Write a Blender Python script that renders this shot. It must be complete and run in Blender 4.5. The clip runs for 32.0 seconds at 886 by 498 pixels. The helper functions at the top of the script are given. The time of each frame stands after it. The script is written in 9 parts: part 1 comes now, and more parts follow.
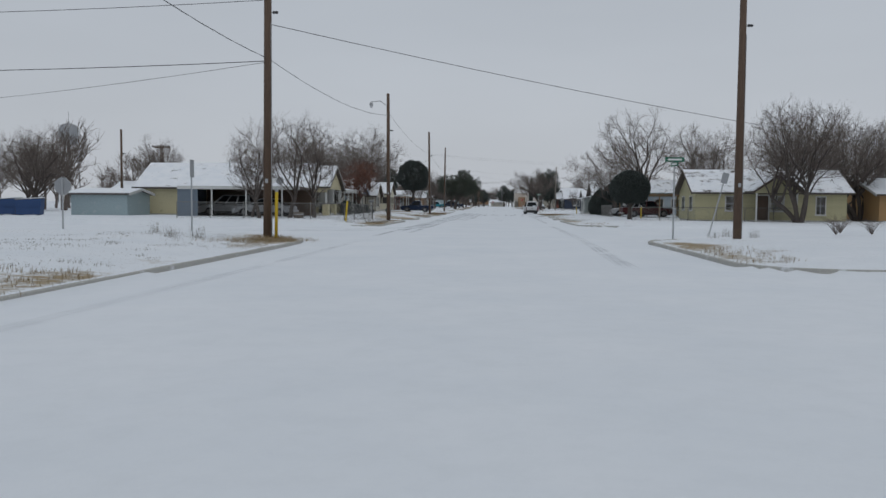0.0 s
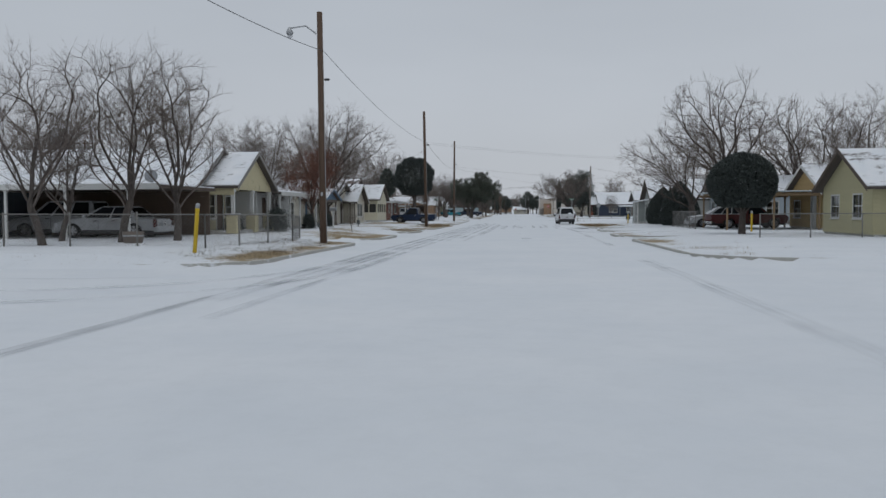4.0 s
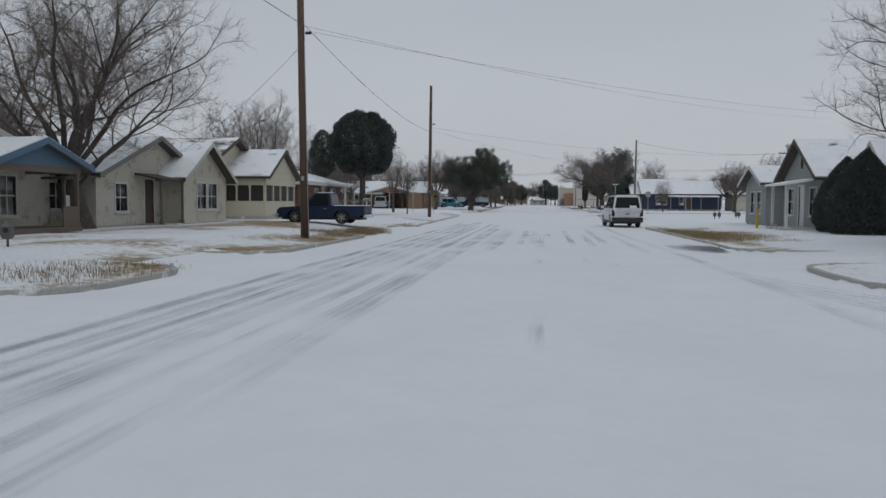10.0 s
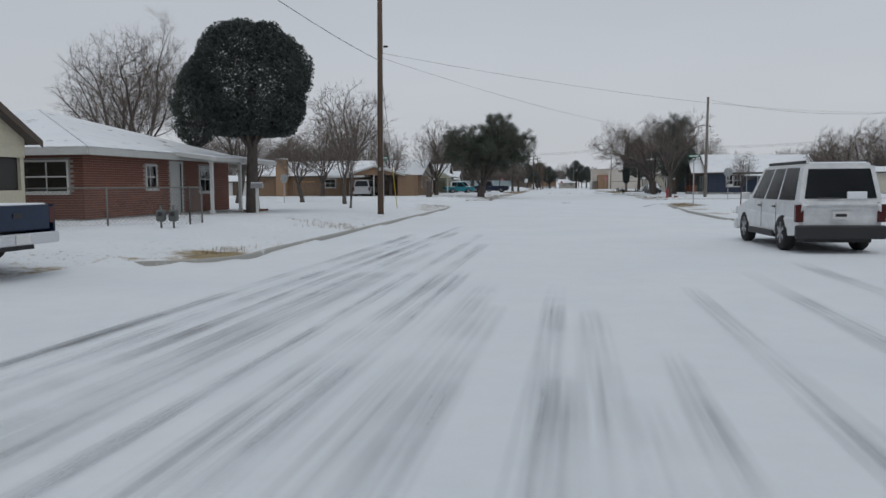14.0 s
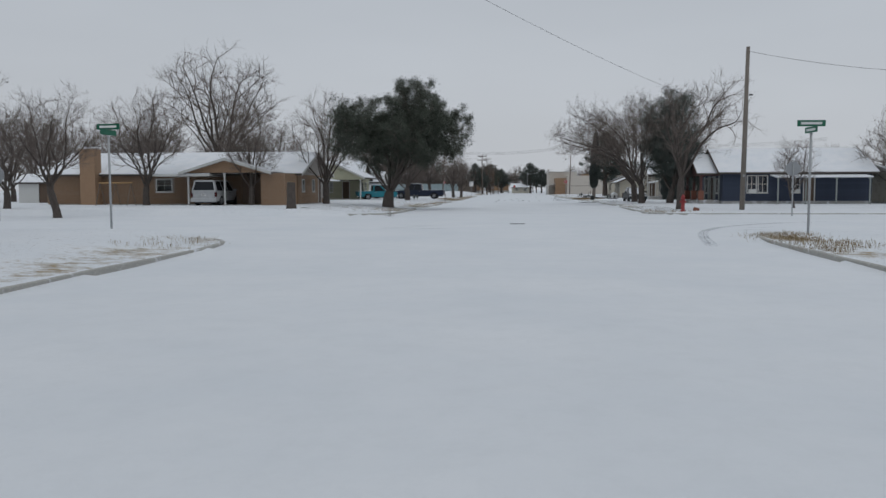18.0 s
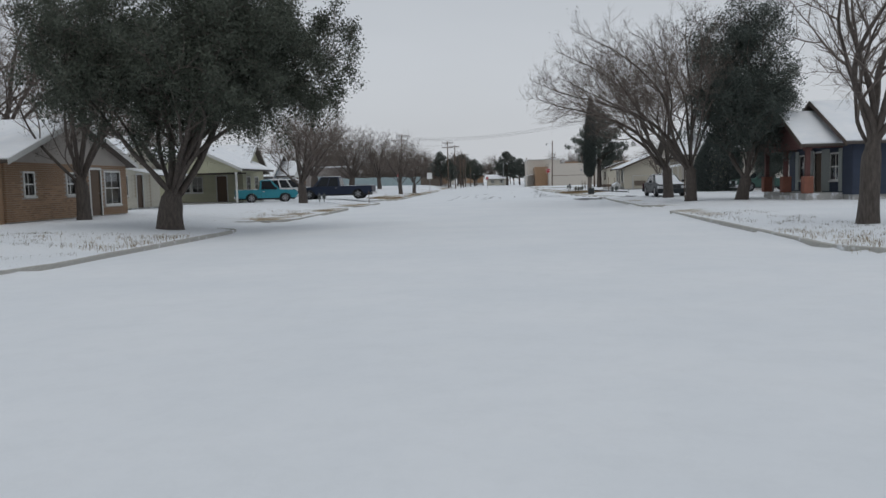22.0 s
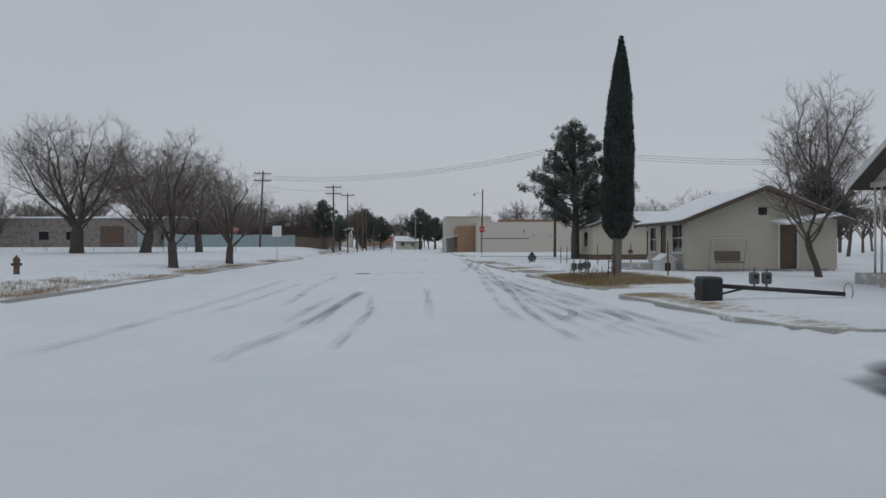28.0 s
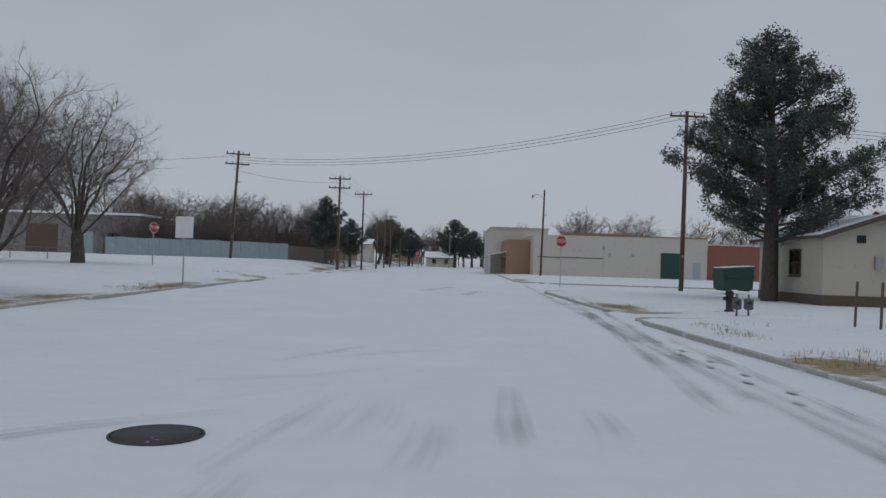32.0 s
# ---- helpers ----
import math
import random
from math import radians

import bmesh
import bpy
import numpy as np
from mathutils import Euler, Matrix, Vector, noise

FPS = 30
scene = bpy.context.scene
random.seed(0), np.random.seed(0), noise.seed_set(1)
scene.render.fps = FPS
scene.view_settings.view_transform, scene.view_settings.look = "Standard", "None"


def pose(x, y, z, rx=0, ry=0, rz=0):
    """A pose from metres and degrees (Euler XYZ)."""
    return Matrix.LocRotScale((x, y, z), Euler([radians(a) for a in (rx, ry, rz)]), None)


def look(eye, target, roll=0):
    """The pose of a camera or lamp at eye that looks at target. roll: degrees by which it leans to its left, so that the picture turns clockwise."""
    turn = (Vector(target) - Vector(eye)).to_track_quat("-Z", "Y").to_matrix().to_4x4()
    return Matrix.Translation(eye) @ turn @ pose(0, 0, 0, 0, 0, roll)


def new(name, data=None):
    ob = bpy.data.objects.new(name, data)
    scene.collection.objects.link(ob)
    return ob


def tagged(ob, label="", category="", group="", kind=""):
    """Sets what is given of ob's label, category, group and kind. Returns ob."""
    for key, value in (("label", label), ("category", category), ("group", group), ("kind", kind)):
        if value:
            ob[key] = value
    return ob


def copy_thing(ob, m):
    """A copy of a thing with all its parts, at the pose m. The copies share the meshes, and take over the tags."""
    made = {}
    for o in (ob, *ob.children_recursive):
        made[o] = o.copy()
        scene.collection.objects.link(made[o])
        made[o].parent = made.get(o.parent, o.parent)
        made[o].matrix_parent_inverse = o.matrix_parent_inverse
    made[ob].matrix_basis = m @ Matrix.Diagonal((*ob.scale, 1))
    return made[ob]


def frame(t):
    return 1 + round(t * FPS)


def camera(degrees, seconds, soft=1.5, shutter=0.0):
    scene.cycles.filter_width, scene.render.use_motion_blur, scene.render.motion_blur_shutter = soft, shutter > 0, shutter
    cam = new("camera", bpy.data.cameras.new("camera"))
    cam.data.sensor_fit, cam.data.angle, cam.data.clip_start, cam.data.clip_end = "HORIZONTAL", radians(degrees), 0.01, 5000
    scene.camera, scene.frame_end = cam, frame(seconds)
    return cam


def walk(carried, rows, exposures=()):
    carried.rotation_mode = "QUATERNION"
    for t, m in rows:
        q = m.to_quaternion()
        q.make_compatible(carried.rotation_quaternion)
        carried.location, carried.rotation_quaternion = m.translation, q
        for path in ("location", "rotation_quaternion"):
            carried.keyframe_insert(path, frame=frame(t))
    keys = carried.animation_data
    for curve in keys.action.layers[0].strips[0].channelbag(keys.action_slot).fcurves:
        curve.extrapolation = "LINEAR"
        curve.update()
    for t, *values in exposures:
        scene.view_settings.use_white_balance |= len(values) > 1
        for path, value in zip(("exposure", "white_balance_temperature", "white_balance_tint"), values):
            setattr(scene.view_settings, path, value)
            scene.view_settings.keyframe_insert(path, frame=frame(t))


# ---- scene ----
cam = camera(58.34, 32.0)
# seconds, eye, yaw, pitch, roll
PATH = [
    (0.0, (0.000, -0.000, 1.442), 4.24, -3.27, 0.41),
    (0.5, (-0.032, 3.396, 1.443), 5.73, -3.13, 0.25),
    (1.0, (-0.065, 6.813, 1.439), 6.01, -2.63, -0.05),
    (1.5, (-0.094, 10.293, 1.441), 5.48, -2.40, 0.11),
    (2.0, (-0.121, 13.835, 1.437), 5.75, -2.74, -0.34),
    (2.5, (-0.149, 17.384, 1.434), 4.43, -3.17, 0.20),
    (3.0, (-0.172, 20.909, 1.440), 4.28, -3.18, 0.18),
    (3.5, (-0.191, 24.407, 1.440), 4.92, -2.96, 0.01),
    (4.0, (-0.208, 27.874, 1.440), 5.95, -2.69, -0.25),
    (4.5, (-0.225, 31.308, 1.445), 6.99, -2.55, -0.58),
    (5.0, (-0.243, 34.706, 1.443), 7.64, -2.73, -0.48),
    (5.5, (-0.261, 38.085, 1.439), 7.40, -3.10, -0.13),
    (6.0, (-0.280, 41.464, 1.439), 6.66, -3.38, -0.39),
    (6.5, (-0.297, 44.865, 1.440), 6.94, -3.47, -0.42),
    (7.0, (-0.314, 48.309, 1.445), 7.71, -3.82, -1.18),
    (7.5, (-0.338, 51.791, 1.453), 6.94, -3.26, -0.43),
    (8.0, (-0.364, 55.326, 1.426), 6.30, -2.87, -0.70),
    (8.5, (-0.394, 58.855, 1.422), 6.32, -3.03, -2.15),
    (9.0, (-0.441, 62.367, 1.449), 7.25, -3.11, -1.46),
    (9.5, (-0.496, 65.835, 1.428), 7.65, -3.10, -1.14),
    (10.0, (-0.552, 69.342, 1.432), 7.10, -3.42, 0.33),
    (10.5, (-0.600, 72.893, 1.438), 8.07, -3.18, 0.73),
    (11.0, (-0.644, 76.475, 1.437), 8.34, -4.42, -0.26),
    (11.5, (-0.692, 80.079, 1.436), 8.75, -5.01, -0.64),
    (12.0, (-0.750, 83.704, 1.434), 8.75, -5.02, -0.89),
    (12.5, (-0.822, 87.349, 1.430), 8.67, -5.09, -0.29),
    (13.0, (-0.909, 91.042, 1.436), 9.21, -5.23, -0.34),
    (13.5, (-1.010, 94.753, 1.440), 9.02, -4.41, -0.61),
    (14.0, (-1.115, 98.495, 1.438), 9.18, -4.54, -0.41),
    (14.5, (-1.203, 102.282, 1.447), 8.95, -4.41, -0.62),
    (15.0, (-1.266, 106.116, 1.440), 8.58, -4.48, -0.30),
    (15.5, (-1.304, 109.994, 1.440), 8.17, -4.66, -0.34),
    (16.0, (-1.321, 113.916, 1.440), 7.81, -4.84, -1.07),
    (16.5, (-1.317, 117.877, 1.433), 7.61, -4.93, -2.25),
    (17.0, (-1.295, 121.877, 1.430), 7.66, -4.80, -1.73),
    (17.5, (-1.257, 125.909, 1.429), 6.59, -4.54, -0.66),
    (18.0, (-1.208, 129.960, 1.435), 5.88, -4.26, -0.17),
    (18.5, (-1.151, 134.012, 1.441), 5.42, -4.02, -0.73),
    (19.0, (-1.085, 138.047, 1.446), 4.79, -3.87, -0.30),
    (19.5, (-1.003, 142.097, 1.433), 4.39, -3.76, -0.53),
    (20.0, (-0.900, 146.134, 1.438), 3.97, -3.58, -0.81),
    (20.5, (-0.778, 150.117, 1.440), 2.79, -3.53, -0.78),
    (21.0, (-0.633, 154.087, 1.459), 3.04, -3.50, -0.62),
    (21.5, (-0.469, 158.056, 1.436), 3.46, -4.38, -1.67),
    (22.0, (-0.301, 162.030, 1.446), 4.47, -4.76, -1.54),
    (22.5, (-0.150, 166.044, 1.442), 4.36, -3.75, 0.05),
    (23.0, (-0.020, 170.147, 1.431), 4.33, -3.20, -0.54),
    (23.5, (0.088, 174.308, 1.430), 5.07, -2.85, -0.57),
    (24.0, (0.182, 178.595, 1.433), 4.26, -3.08, -0.51),
    (24.5, (0.265, 183.007, 1.445), 4.01, -4.02, -1.40),
    (25.0, (0.338, 187.496, 1.437), 3.18, -4.56, -0.62),
    (25.5, (0.401, 191.994, 1.453), 2.94, -4.35, -1.28),
    (26.0, (0.445, 196.459, 1.442), 0.74, -2.79, -1.29),
    (26.5, (0.471, 200.901, 1.460), -0.17, -1.32, 0.77),
    (27.0, (0.479, 205.308, 1.440), -0.86, -0.64, 0.69),
    (27.5, (0.469, 209.674, 1.440), -1.38, -0.42, 0.23),
    (28.0, (0.444, 213.994, 1.440), -1.78, -0.33, -0.09),
    (28.5, (0.405, 218.262, 1.439), -2.11, -0.02, -0.19),
    (29.0, (0.354, 222.472, 1.439), -2.43, 0.83, 0.21),
    (29.5, (0.296, 226.614, 1.438), -2.42, 0.79, 0.62),
    (30.0, (0.235, 230.682, 1.442), -2.62, 1.51, -0.26),
    (30.5, (0.177, 234.693, 1.443), 0.03, 1.42, -0.02),
    (31.0, (0.119, 238.681, 1.442), 0.50, 1.03, 0.00),
    (31.5, (0.060, 242.686, 1.441), 0.25, 0.74, 0.86),
    (32.0, (-0.000, 246.722, 1.447), 0.58, 0.90, 1.81),
]


def headed(x, y, z, yaw, pitch, roll):
    """A camera pose from its eye, its heading to the left of +y, its tilt and its lean."""
    turn = Matrix.Rotation(radians(yaw), 4, "Z") @ Matrix.Rotation(radians(90 + pitch), 4, "X") @ Matrix.Rotation(radians(roll), 4, "Z")
    return Matrix.Translation((x, y, z)) @ turn


walk(cam, [(t, headed(*eye, yaw, pitch, roll)) for t, eye, yaw, pitch, roll in PATH], [(0, -0.14, 6410, 10), (6, -0.12, 6400, 10), (9, -0.22, 6420, 10), (13, -0.03, 6500, 10), (19, -0.1, 6480, 10), (24, 0.1, 6620, 10), (26.5, 0.0, 6560, 10), (28.5, -0.26, 6350, 10), (30, -0.3, 6270, 10), (32, -0.36, 6240, 10)])

# ---- daylight: an even overcast, sun behind cloud ----
world = bpy.data.worlds.new("world")
scene.world = world
world.use_nodes = True
wn, wl = world.node_tree.nodes, world.node_tree.links
wn.clear()
w_out = wn.new("ShaderNodeOutputWorld")
w_bg = wn.new("ShaderNodeBackground")
w_sky = wn.new("ShaderNodeTexSky")
w_sky.sky_type = "NISHITA"
w_sky.sun_disc = False
w_sky.sun_elevation = radians(70)
w_sky.sun_rotation = radians(163)
w_sky.dust_density = 4.0
w_dim = wn.new("ShaderNodeVectorMath")
w_dim.operation = "SCALE"
w_dim.inputs[3].default_value = 0.06
w_co = wn.new("ShaderNodeTexCoord")
w_sep = wn.new("ShaderNodeSeparateXYZ")
w_ramp = wn.new("ShaderNodeValToRGB")
w_ramp.color_ramp.elements[0].position = 0.0
w_ramp.color_ramp.elements[0].color = (0.565, 0.592, 0.630, 1)
w_ramp.color_ramp.elements[1].position = 0.8
w_ramp.color_ramp.elements[1].color = (0.42, 0.462, 0.507, 1)
w_mid = w_ramp.color_ramp.elements.new(0.22)
w_mid.color = (0.525, 0.562, 0.608, 1)
w_noise = wn.new("ShaderNodeTexNoise")
w_noise.inputs["Scale"].default_value = 1.4
w_noise.inputs["Detail"].default_value = 4
w_map = wn.new("ShaderNodeMapping")
w_map.inputs["Scale"].default_value = (1, 1, 3.5)
w_cloud = wn.new("ShaderNodeMapRange")
w_cloud.inputs[1].default_value, w_cloud.inputs[2].default_value = 0.3, 0.7
w_cloud.inputs[3].default_value, w_cloud.inputs[4].default_value = 0.94, 1.06
w_mul = wn.new("ShaderNodeVectorMath")
w_mul.operation = "SCALE"
w_mix = wn.new("ShaderNodeMix")
w_mix.data_type = "RGBA"
w_mix.inputs[0].default_value = 0.9
wl.new(w_sky.outputs[0], w_dim.inputs[0])
wl.new(w_co.outputs["Generated"], w_sep.inputs[0])
wl.new(w_sep.outputs[2], w_ramp.inputs[0])
wl.new(w_co.outputs["Generated"], w_map.inputs[0])
wl.new(w_map.outputs[0], w_noise.inputs["Vector"])
wl.new(w_noise.outputs[0], w_cloud.inputs[0])
wl.new(w_ramp.outputs[0], w_mul.inputs[0])
wl.new(w_cloud.outputs[0], w_mul.inputs[3])
wl.new(w_dim.outputs[0], w_mix.inputs[6])
wl.new(w_mul.outputs[0], w_mix.inputs[7])
wl.new(w_mix.outputs[2], w_bg.inputs[0])
wl.new(w_bg.outputs[0], w_out.inputs[0])
w_bg.inputs[1].default_value = 1.0
sun = new("sun", bpy.data.lights.new("sun", "SUN"))
sun.data.energy = 0.5
sun.data.angle = radians(40)
sun.data.color = (0.97, 0.97, 0.95)
sun.matrix_world = look((0, 0, 60), (-6, 20, 0))

# ---- materials ----
def shader(name):
    m = bpy.data.materials.new(name)
    m.use_nodes = True
    n, l = m.node_tree.nodes, m.node_tree.links
    return m, n, l, n["Principled BSDF"]


def mixed(n, l, fac, a, b):
    mx = n.new("ShaderNodeMix")
    mx.data_type = "RGBA"
    for i, v in ((0, fac), (6, a), (7, b)):
        if hasattr(v, "links"):
            l.new(v, mx.inputs[i])
        else:
            mx.inputs[i].default_value = v if i == 0 else (*v, 1)
    return mx.outputs[2]


def noisy(n, l, scale, detail=5, rough=0.6, stretch=None, co="Object", kind=None):
    c = n.new("ShaderNodeTexCoord")
    t = n.new("ShaderNodeTexNoise")
    t.inputs["Scale"].default_value, t.inputs["Detail"].default_value, t.inputs["Roughness"].default_value = scale, detail, rough
    src = c.outputs[co]
    if stretch:
        mp = n.new("ShaderNodeMapping")
        mp.inputs["Scale"].default_value = stretch
        l.new(src, mp.inputs[0])
        src = mp.outputs[0]
    l.new(src, t.inputs["Vector"])
    return t.outputs[0]


def ranged(n, l, v, a, b, c=0.0, d=1.0):
    r = n.new("ShaderNodeMapRange")
    r.inputs[1].default_value, r.inputs[2].default_value, r.inputs[3].default_value, r.inputs[4].default_value = a, b, c, d
    l.new(v, r.inputs[0])
    return r.outputs[0]


def bumped(n, l, b, height, strength, dist):
    k = n.new("ShaderNodeBump")
    k.inputs["Strength"].default_value, k.inputs["Distance"].default_value = strength, dist
    l.new(height, k.inputs["Height"])
    l.new(k.outputs[0], b.inputs["Normal"])


def surface(name, base, rough=0.8, metal=0.0, grain=30.0, vary=0.15, wear=None, worn=0.3, stretch=None, bump=0.2, depth=0.004, spread=0.0, coat=0.0):
    """A plain surface with fine grain and larger stains; wear is the colour that shows through."""
    m, n, l, b = shader(name)
    dark = tuple(c * (1 - vary) for c in base)
    light = tuple(min(1, c * (1 + vary)) for c in base)
    fine = noisy(n, l, grain, 6, 0.65, stretch)
    col = mixed(n, l, ranged(n, l, fine, 0.3, 0.7), dark, light)
    broad = noisy(n, l, 1.7, 5, 0.7)
    if wear:
        col = mixed(n, l, ranged(n, l, broad, 0.72 - worn * 0.45, 0.80 - worn * 0.35), col, wear)
    else:
        col = mixed(n, l, ranged(n, l, broad, 0.35, 0.75, 0, 0.35), col, tuple(c * 0.7 for c in base))
    if spread:
        info = n.new("ShaderNodeObjectInfo")
        hs = n.new("ShaderNodeHueSaturation")
        l.new(ranged(n, l, info.outputs["Random"], 0, 1, 1 - spread, 1 + spread), hs.inputs["Value"])
        l.new(col, hs.inputs["Color"])
        col = hs.outputs[0]
    l.new(col, b.inputs["Base Color"])
    l.new(ranged(n, l, fine, 0.2, 0.8, max(0.02, rough - 0.1), min(1, rough + 0.1)), b.inputs["Roughness"])
    b.inputs["Metallic"].default_value = metal
    if coat:
        b.inputs["Coat Weight"].default_value = coat
    bumped(n, l, b, fine, bump, depth)
    return m


def snow_ground():
    """Wind-packed snow; the mesh's own 'grass' weight says where turf and soil show through."""
    m, n, l, b = shader("snow_ground")
    fine = noisy(n, l, 9, 8, 0.7)
    broad = noisy(n, l, 0.35, 4, 0.6)
    snow = mixed(n, l, ranged(n, l, broad, 0.3, 0.7), (0.745, 0.775, 0.81), (0.81, 0.83, 0.855))
    snow = mixed(n, l, ranged(n, l, noisy(n, l, 2.2, 6, 0.75), 0.45, 0.8, 0, 0.35), snow, (0.66, 0.685, 0.71))
    turf = mixed(n, l, ranged(n, l, noisy(n, l, 14, 6, 0.7), 0.35, 0.65), (0.17, 0.115, 0.06), (0.42, 0.33, 0.19))
    turf = mixed(n, l, ranged(n, l, noisy(n, l, 3.1, 4, 0.6), 0.55, 0.75), turf, (0.10, 0.085, 0.06))
    at = n.new("ShaderNodeAttribute")
    at.attribute_name = "grass"
    add = n.new("ShaderNodeMath")
    add.operation = "MULTIPLY_ADD"
    l.new(noisy(n, l, 3.5, 9, 0.78), add.inputs[0])
    add.inputs[1].default_value = 1.0
    l.new(at.outputs["Fac"], add.inputs[2])
    show = ranged(n, l, add.outputs[0], 0.94, 1.12)
    fleck = n.new("ShaderNodeMath")
    fleck.operation = "MULTIPLY"
    l.new(ranged(n, l, noisy(n, l, 11, 6, 0.75), 0.59, 0.66, 0, 0.85), fleck.inputs[0])
    l.new(ranged(n, l, at.outputs["Fac"], 0.02, 0.30), fleck.inputs[1])
    snow = mixed(n, l, fleck.outputs[0], snow, (0.16, 0.125, 0.085))
    l.new(mixed(n, l, show, snow, turf), b.inputs["Base Color"])
    b.inputs["Roughness"].default_value = 0.75
    b.inputs["Specular IOR Level"].default_value = 0.25
    bumped(n, l, b, fine, 0.25, 0.03)
    return m


def snow_cover(name="snow", bare=0.0, under=(0.09, 0.075, 0.065)):
    """A snow layer through which a bare share of the roofing shows."""
    m, n, l, b = shader(name)
    snow = mixed(n, l, ranged(n, l, noisy(n, l, 1.2, 5, 0.6), 0.3, 0.7), (0.78, 0.81, 0.85), (0.88, 0.89, 0.91))
    col = snow
    if bare:
        und = mixed(n, l, ranged(n, l, noisy(n, l, 25, 4, 0.6), 0.3, 0.7), tuple(c * 0.7 for c in under), tuple(c * 1.3 for c in under))
        big = noisy(n, l, 0.9, 8, 0.72, (1, 1, 3))
        col = mixed(n, l, ranged(n, l, big, 0.62 - bare * 0.25, 0.72 - bare * 0.2), snow, und)
    l.new(col, b.inputs["Base Color"])
    b.inputs["Roughness"].default_value = 0.8
    b.inputs["Specular IOR Level"].default_value = 0.2
    bumped(n, l, b, noisy(n, l, 6, 6, 0.6), 0.3, 0.02)
    return m


def glass_dark():
    m, n, l, b = shader("window_glass")
    b.inputs["Base Color"].default_value = (0.9, 0.93, 0.95, 1)
    b.inputs["Roughness"].default_value = 0.03
    b.inputs["Transmission Weight"].default_value = 1.0
    b.inputs["IOR"].default_value = 1.45
    return m


def track_mark(name, tone=(0.42, 0.44, 0.47), streak=26.0, low=0.42, high=0.62, most=0.8):
    """Packed or bared streaks that fade at the strip's edges by its own 'fade' weight."""
    m, n, l, b = shader(name)
    out = n["Material Output"]
    col = mixed(n, l, ranged(n, l, noisy(n, l, 30, 4, 0.6), 0.3, 0.7), tuple(c * 0.75 for c in tone), tuple(c * 1.2 for c in tone))
    l.new(col, b.inputs["Base Color"])
    b.inputs["Roughness"].default_value = 0.6
    at = n.new("ShaderNodeAttribute")
    at.attribute_name = "fade"
    uv = n.new("ShaderNodeAttribute")
    uv.attribute_name = "along"
    mp = n.new("ShaderNodeMapping")
    mp.inputs["Scale"].default_value = (streak, 0.22, 1)
    l.new(uv.outputs["Vector"], mp.inputs[0])
    t = n.new("ShaderNodeTexNoise")
    t.inputs["Scale"].default_value, t.inputs["Detail"].default_value = 1.0, 2
    l.new(mp.outputs[0], t.inputs["Vector"])
    blot = n.new("ShaderNodeTexNoise")
    gc = n.new("ShaderNodeTexCoord")
    l.new(gc.outputs["Object"], blot.inputs["Vector"])
    blot.inputs["Scale"].default_value, blot.inputs["Detail"].default_value = 0.45, 3
    worn = n.new("ShaderNodeMath")
    worn.operation = "MULTIPLY"
    l.new(ranged(n, l, t.outputs[0], low, high, 0, most), worn.inputs[0])
    l.new(ranged(n, l, blot.outputs[0], 0.38, 0.62, 0.2, 1.0), worn.inputs[1])
    mul = n.new("ShaderNodeMath")
    mul.operation = "MULTIPLY"
    l.new(worn.outputs[0], mul.inputs[0])
    l.new(at.outputs["Fac"], mul.inputs[1])
    tr = n.new("ShaderNodeBsdfTransparent")
    mx = n.new("ShaderNodeMixShader")
    l.new(mul.outputs[0], mx.inputs[0])
    l.new(tr.outputs[0], mx.inputs[1])
    l.new(b.outputs[0], mx.inputs[2])
    l.new(mx.outputs[0], out.inputs[0])
    return m


def bark(name, a, b2):
    m, n, l, b = shader(name)
    v = noisy(n, l, 6, 7, 0.7, (3, 3, 0.6))
    l.new(mixed(n, l, ranged(n, l, v, 0.3, 0.7), a, b2), b.inputs["Base Color"])
    b.inputs["Roughness"].default_value = 0.9
    bumped(n, l, b, v, 0.6, 0.02)
    return m


def foliage(name, a, b2):
    m, n, l, b = shader(name)
    g = n.new("ShaderNodeNewGeometry")
    l.new(mixed(n, l, g.outputs["Random Per Island"], a, b2), b.inputs["Base Color"])
    b.inputs["Roughness"].default_value = 0.65
    b.inputs["Specular IOR Level"].default_value = 0.3
    return m


M = {}
M["ground"] = snow_ground()
M["snow"] = snow_cover()
M["roof_snow"] = snow_cover("roof_snow", 0.12)
M["roof_thin"] = snow_cover("roof_thin", 0.75, (0.16, 0.12, 0.10))
M["roof_half"] = snow_cover("roof_half", 0.35, (0.13, 0.11, 0.10))
M["kerb"] = surface("kerb_concrete", (0.40, 0.39, 0.36), 0.9, grain=25, vary=0.2, wear=(0.78, 0.80, 0.83), worn=0.34, bump=0.4)
M["concrete"] = surface("concrete", (0.42, 0.41, 0.39), 0.9, grain=20, vary=0.15, wear=(0.8, 0.82, 0.85), worn=0.45)
M["asphalt"] = surface("asphalt", (0.06, 0.06, 0.065), 0.8, grain=60, vary=0.4, wear=(0.75, 0.77, 0.8), worn=0.2)
M["dusted_iron"] = surface("dusted_iron", (0.10, 0.10, 0.105), 0.8, grain=14, vary=0.3, wear=(0.72, 0.75, 0.78), worn=0.8)
M["iron"] = surface("bared_iron", (0.09, 0.09, 0.095), 0.8, grain=14, vary=0.3, wear=(0.70, 0.73, 0.76), worn=0.45)
M["footprint"] = surface("pressed_snow", (0.60, 0.62, 0.65), 0.9, grain=20, vary=0.1)
M["track"] = track_mark("tyre_track", (0.50, 0.52, 0.55), 13, 0.3, 0.62, 0.75)
M["track_dark"] = track_mark("bared_track", (0.30, 0.31, 0.33), 14, 0.32, 0.66, 0.85)
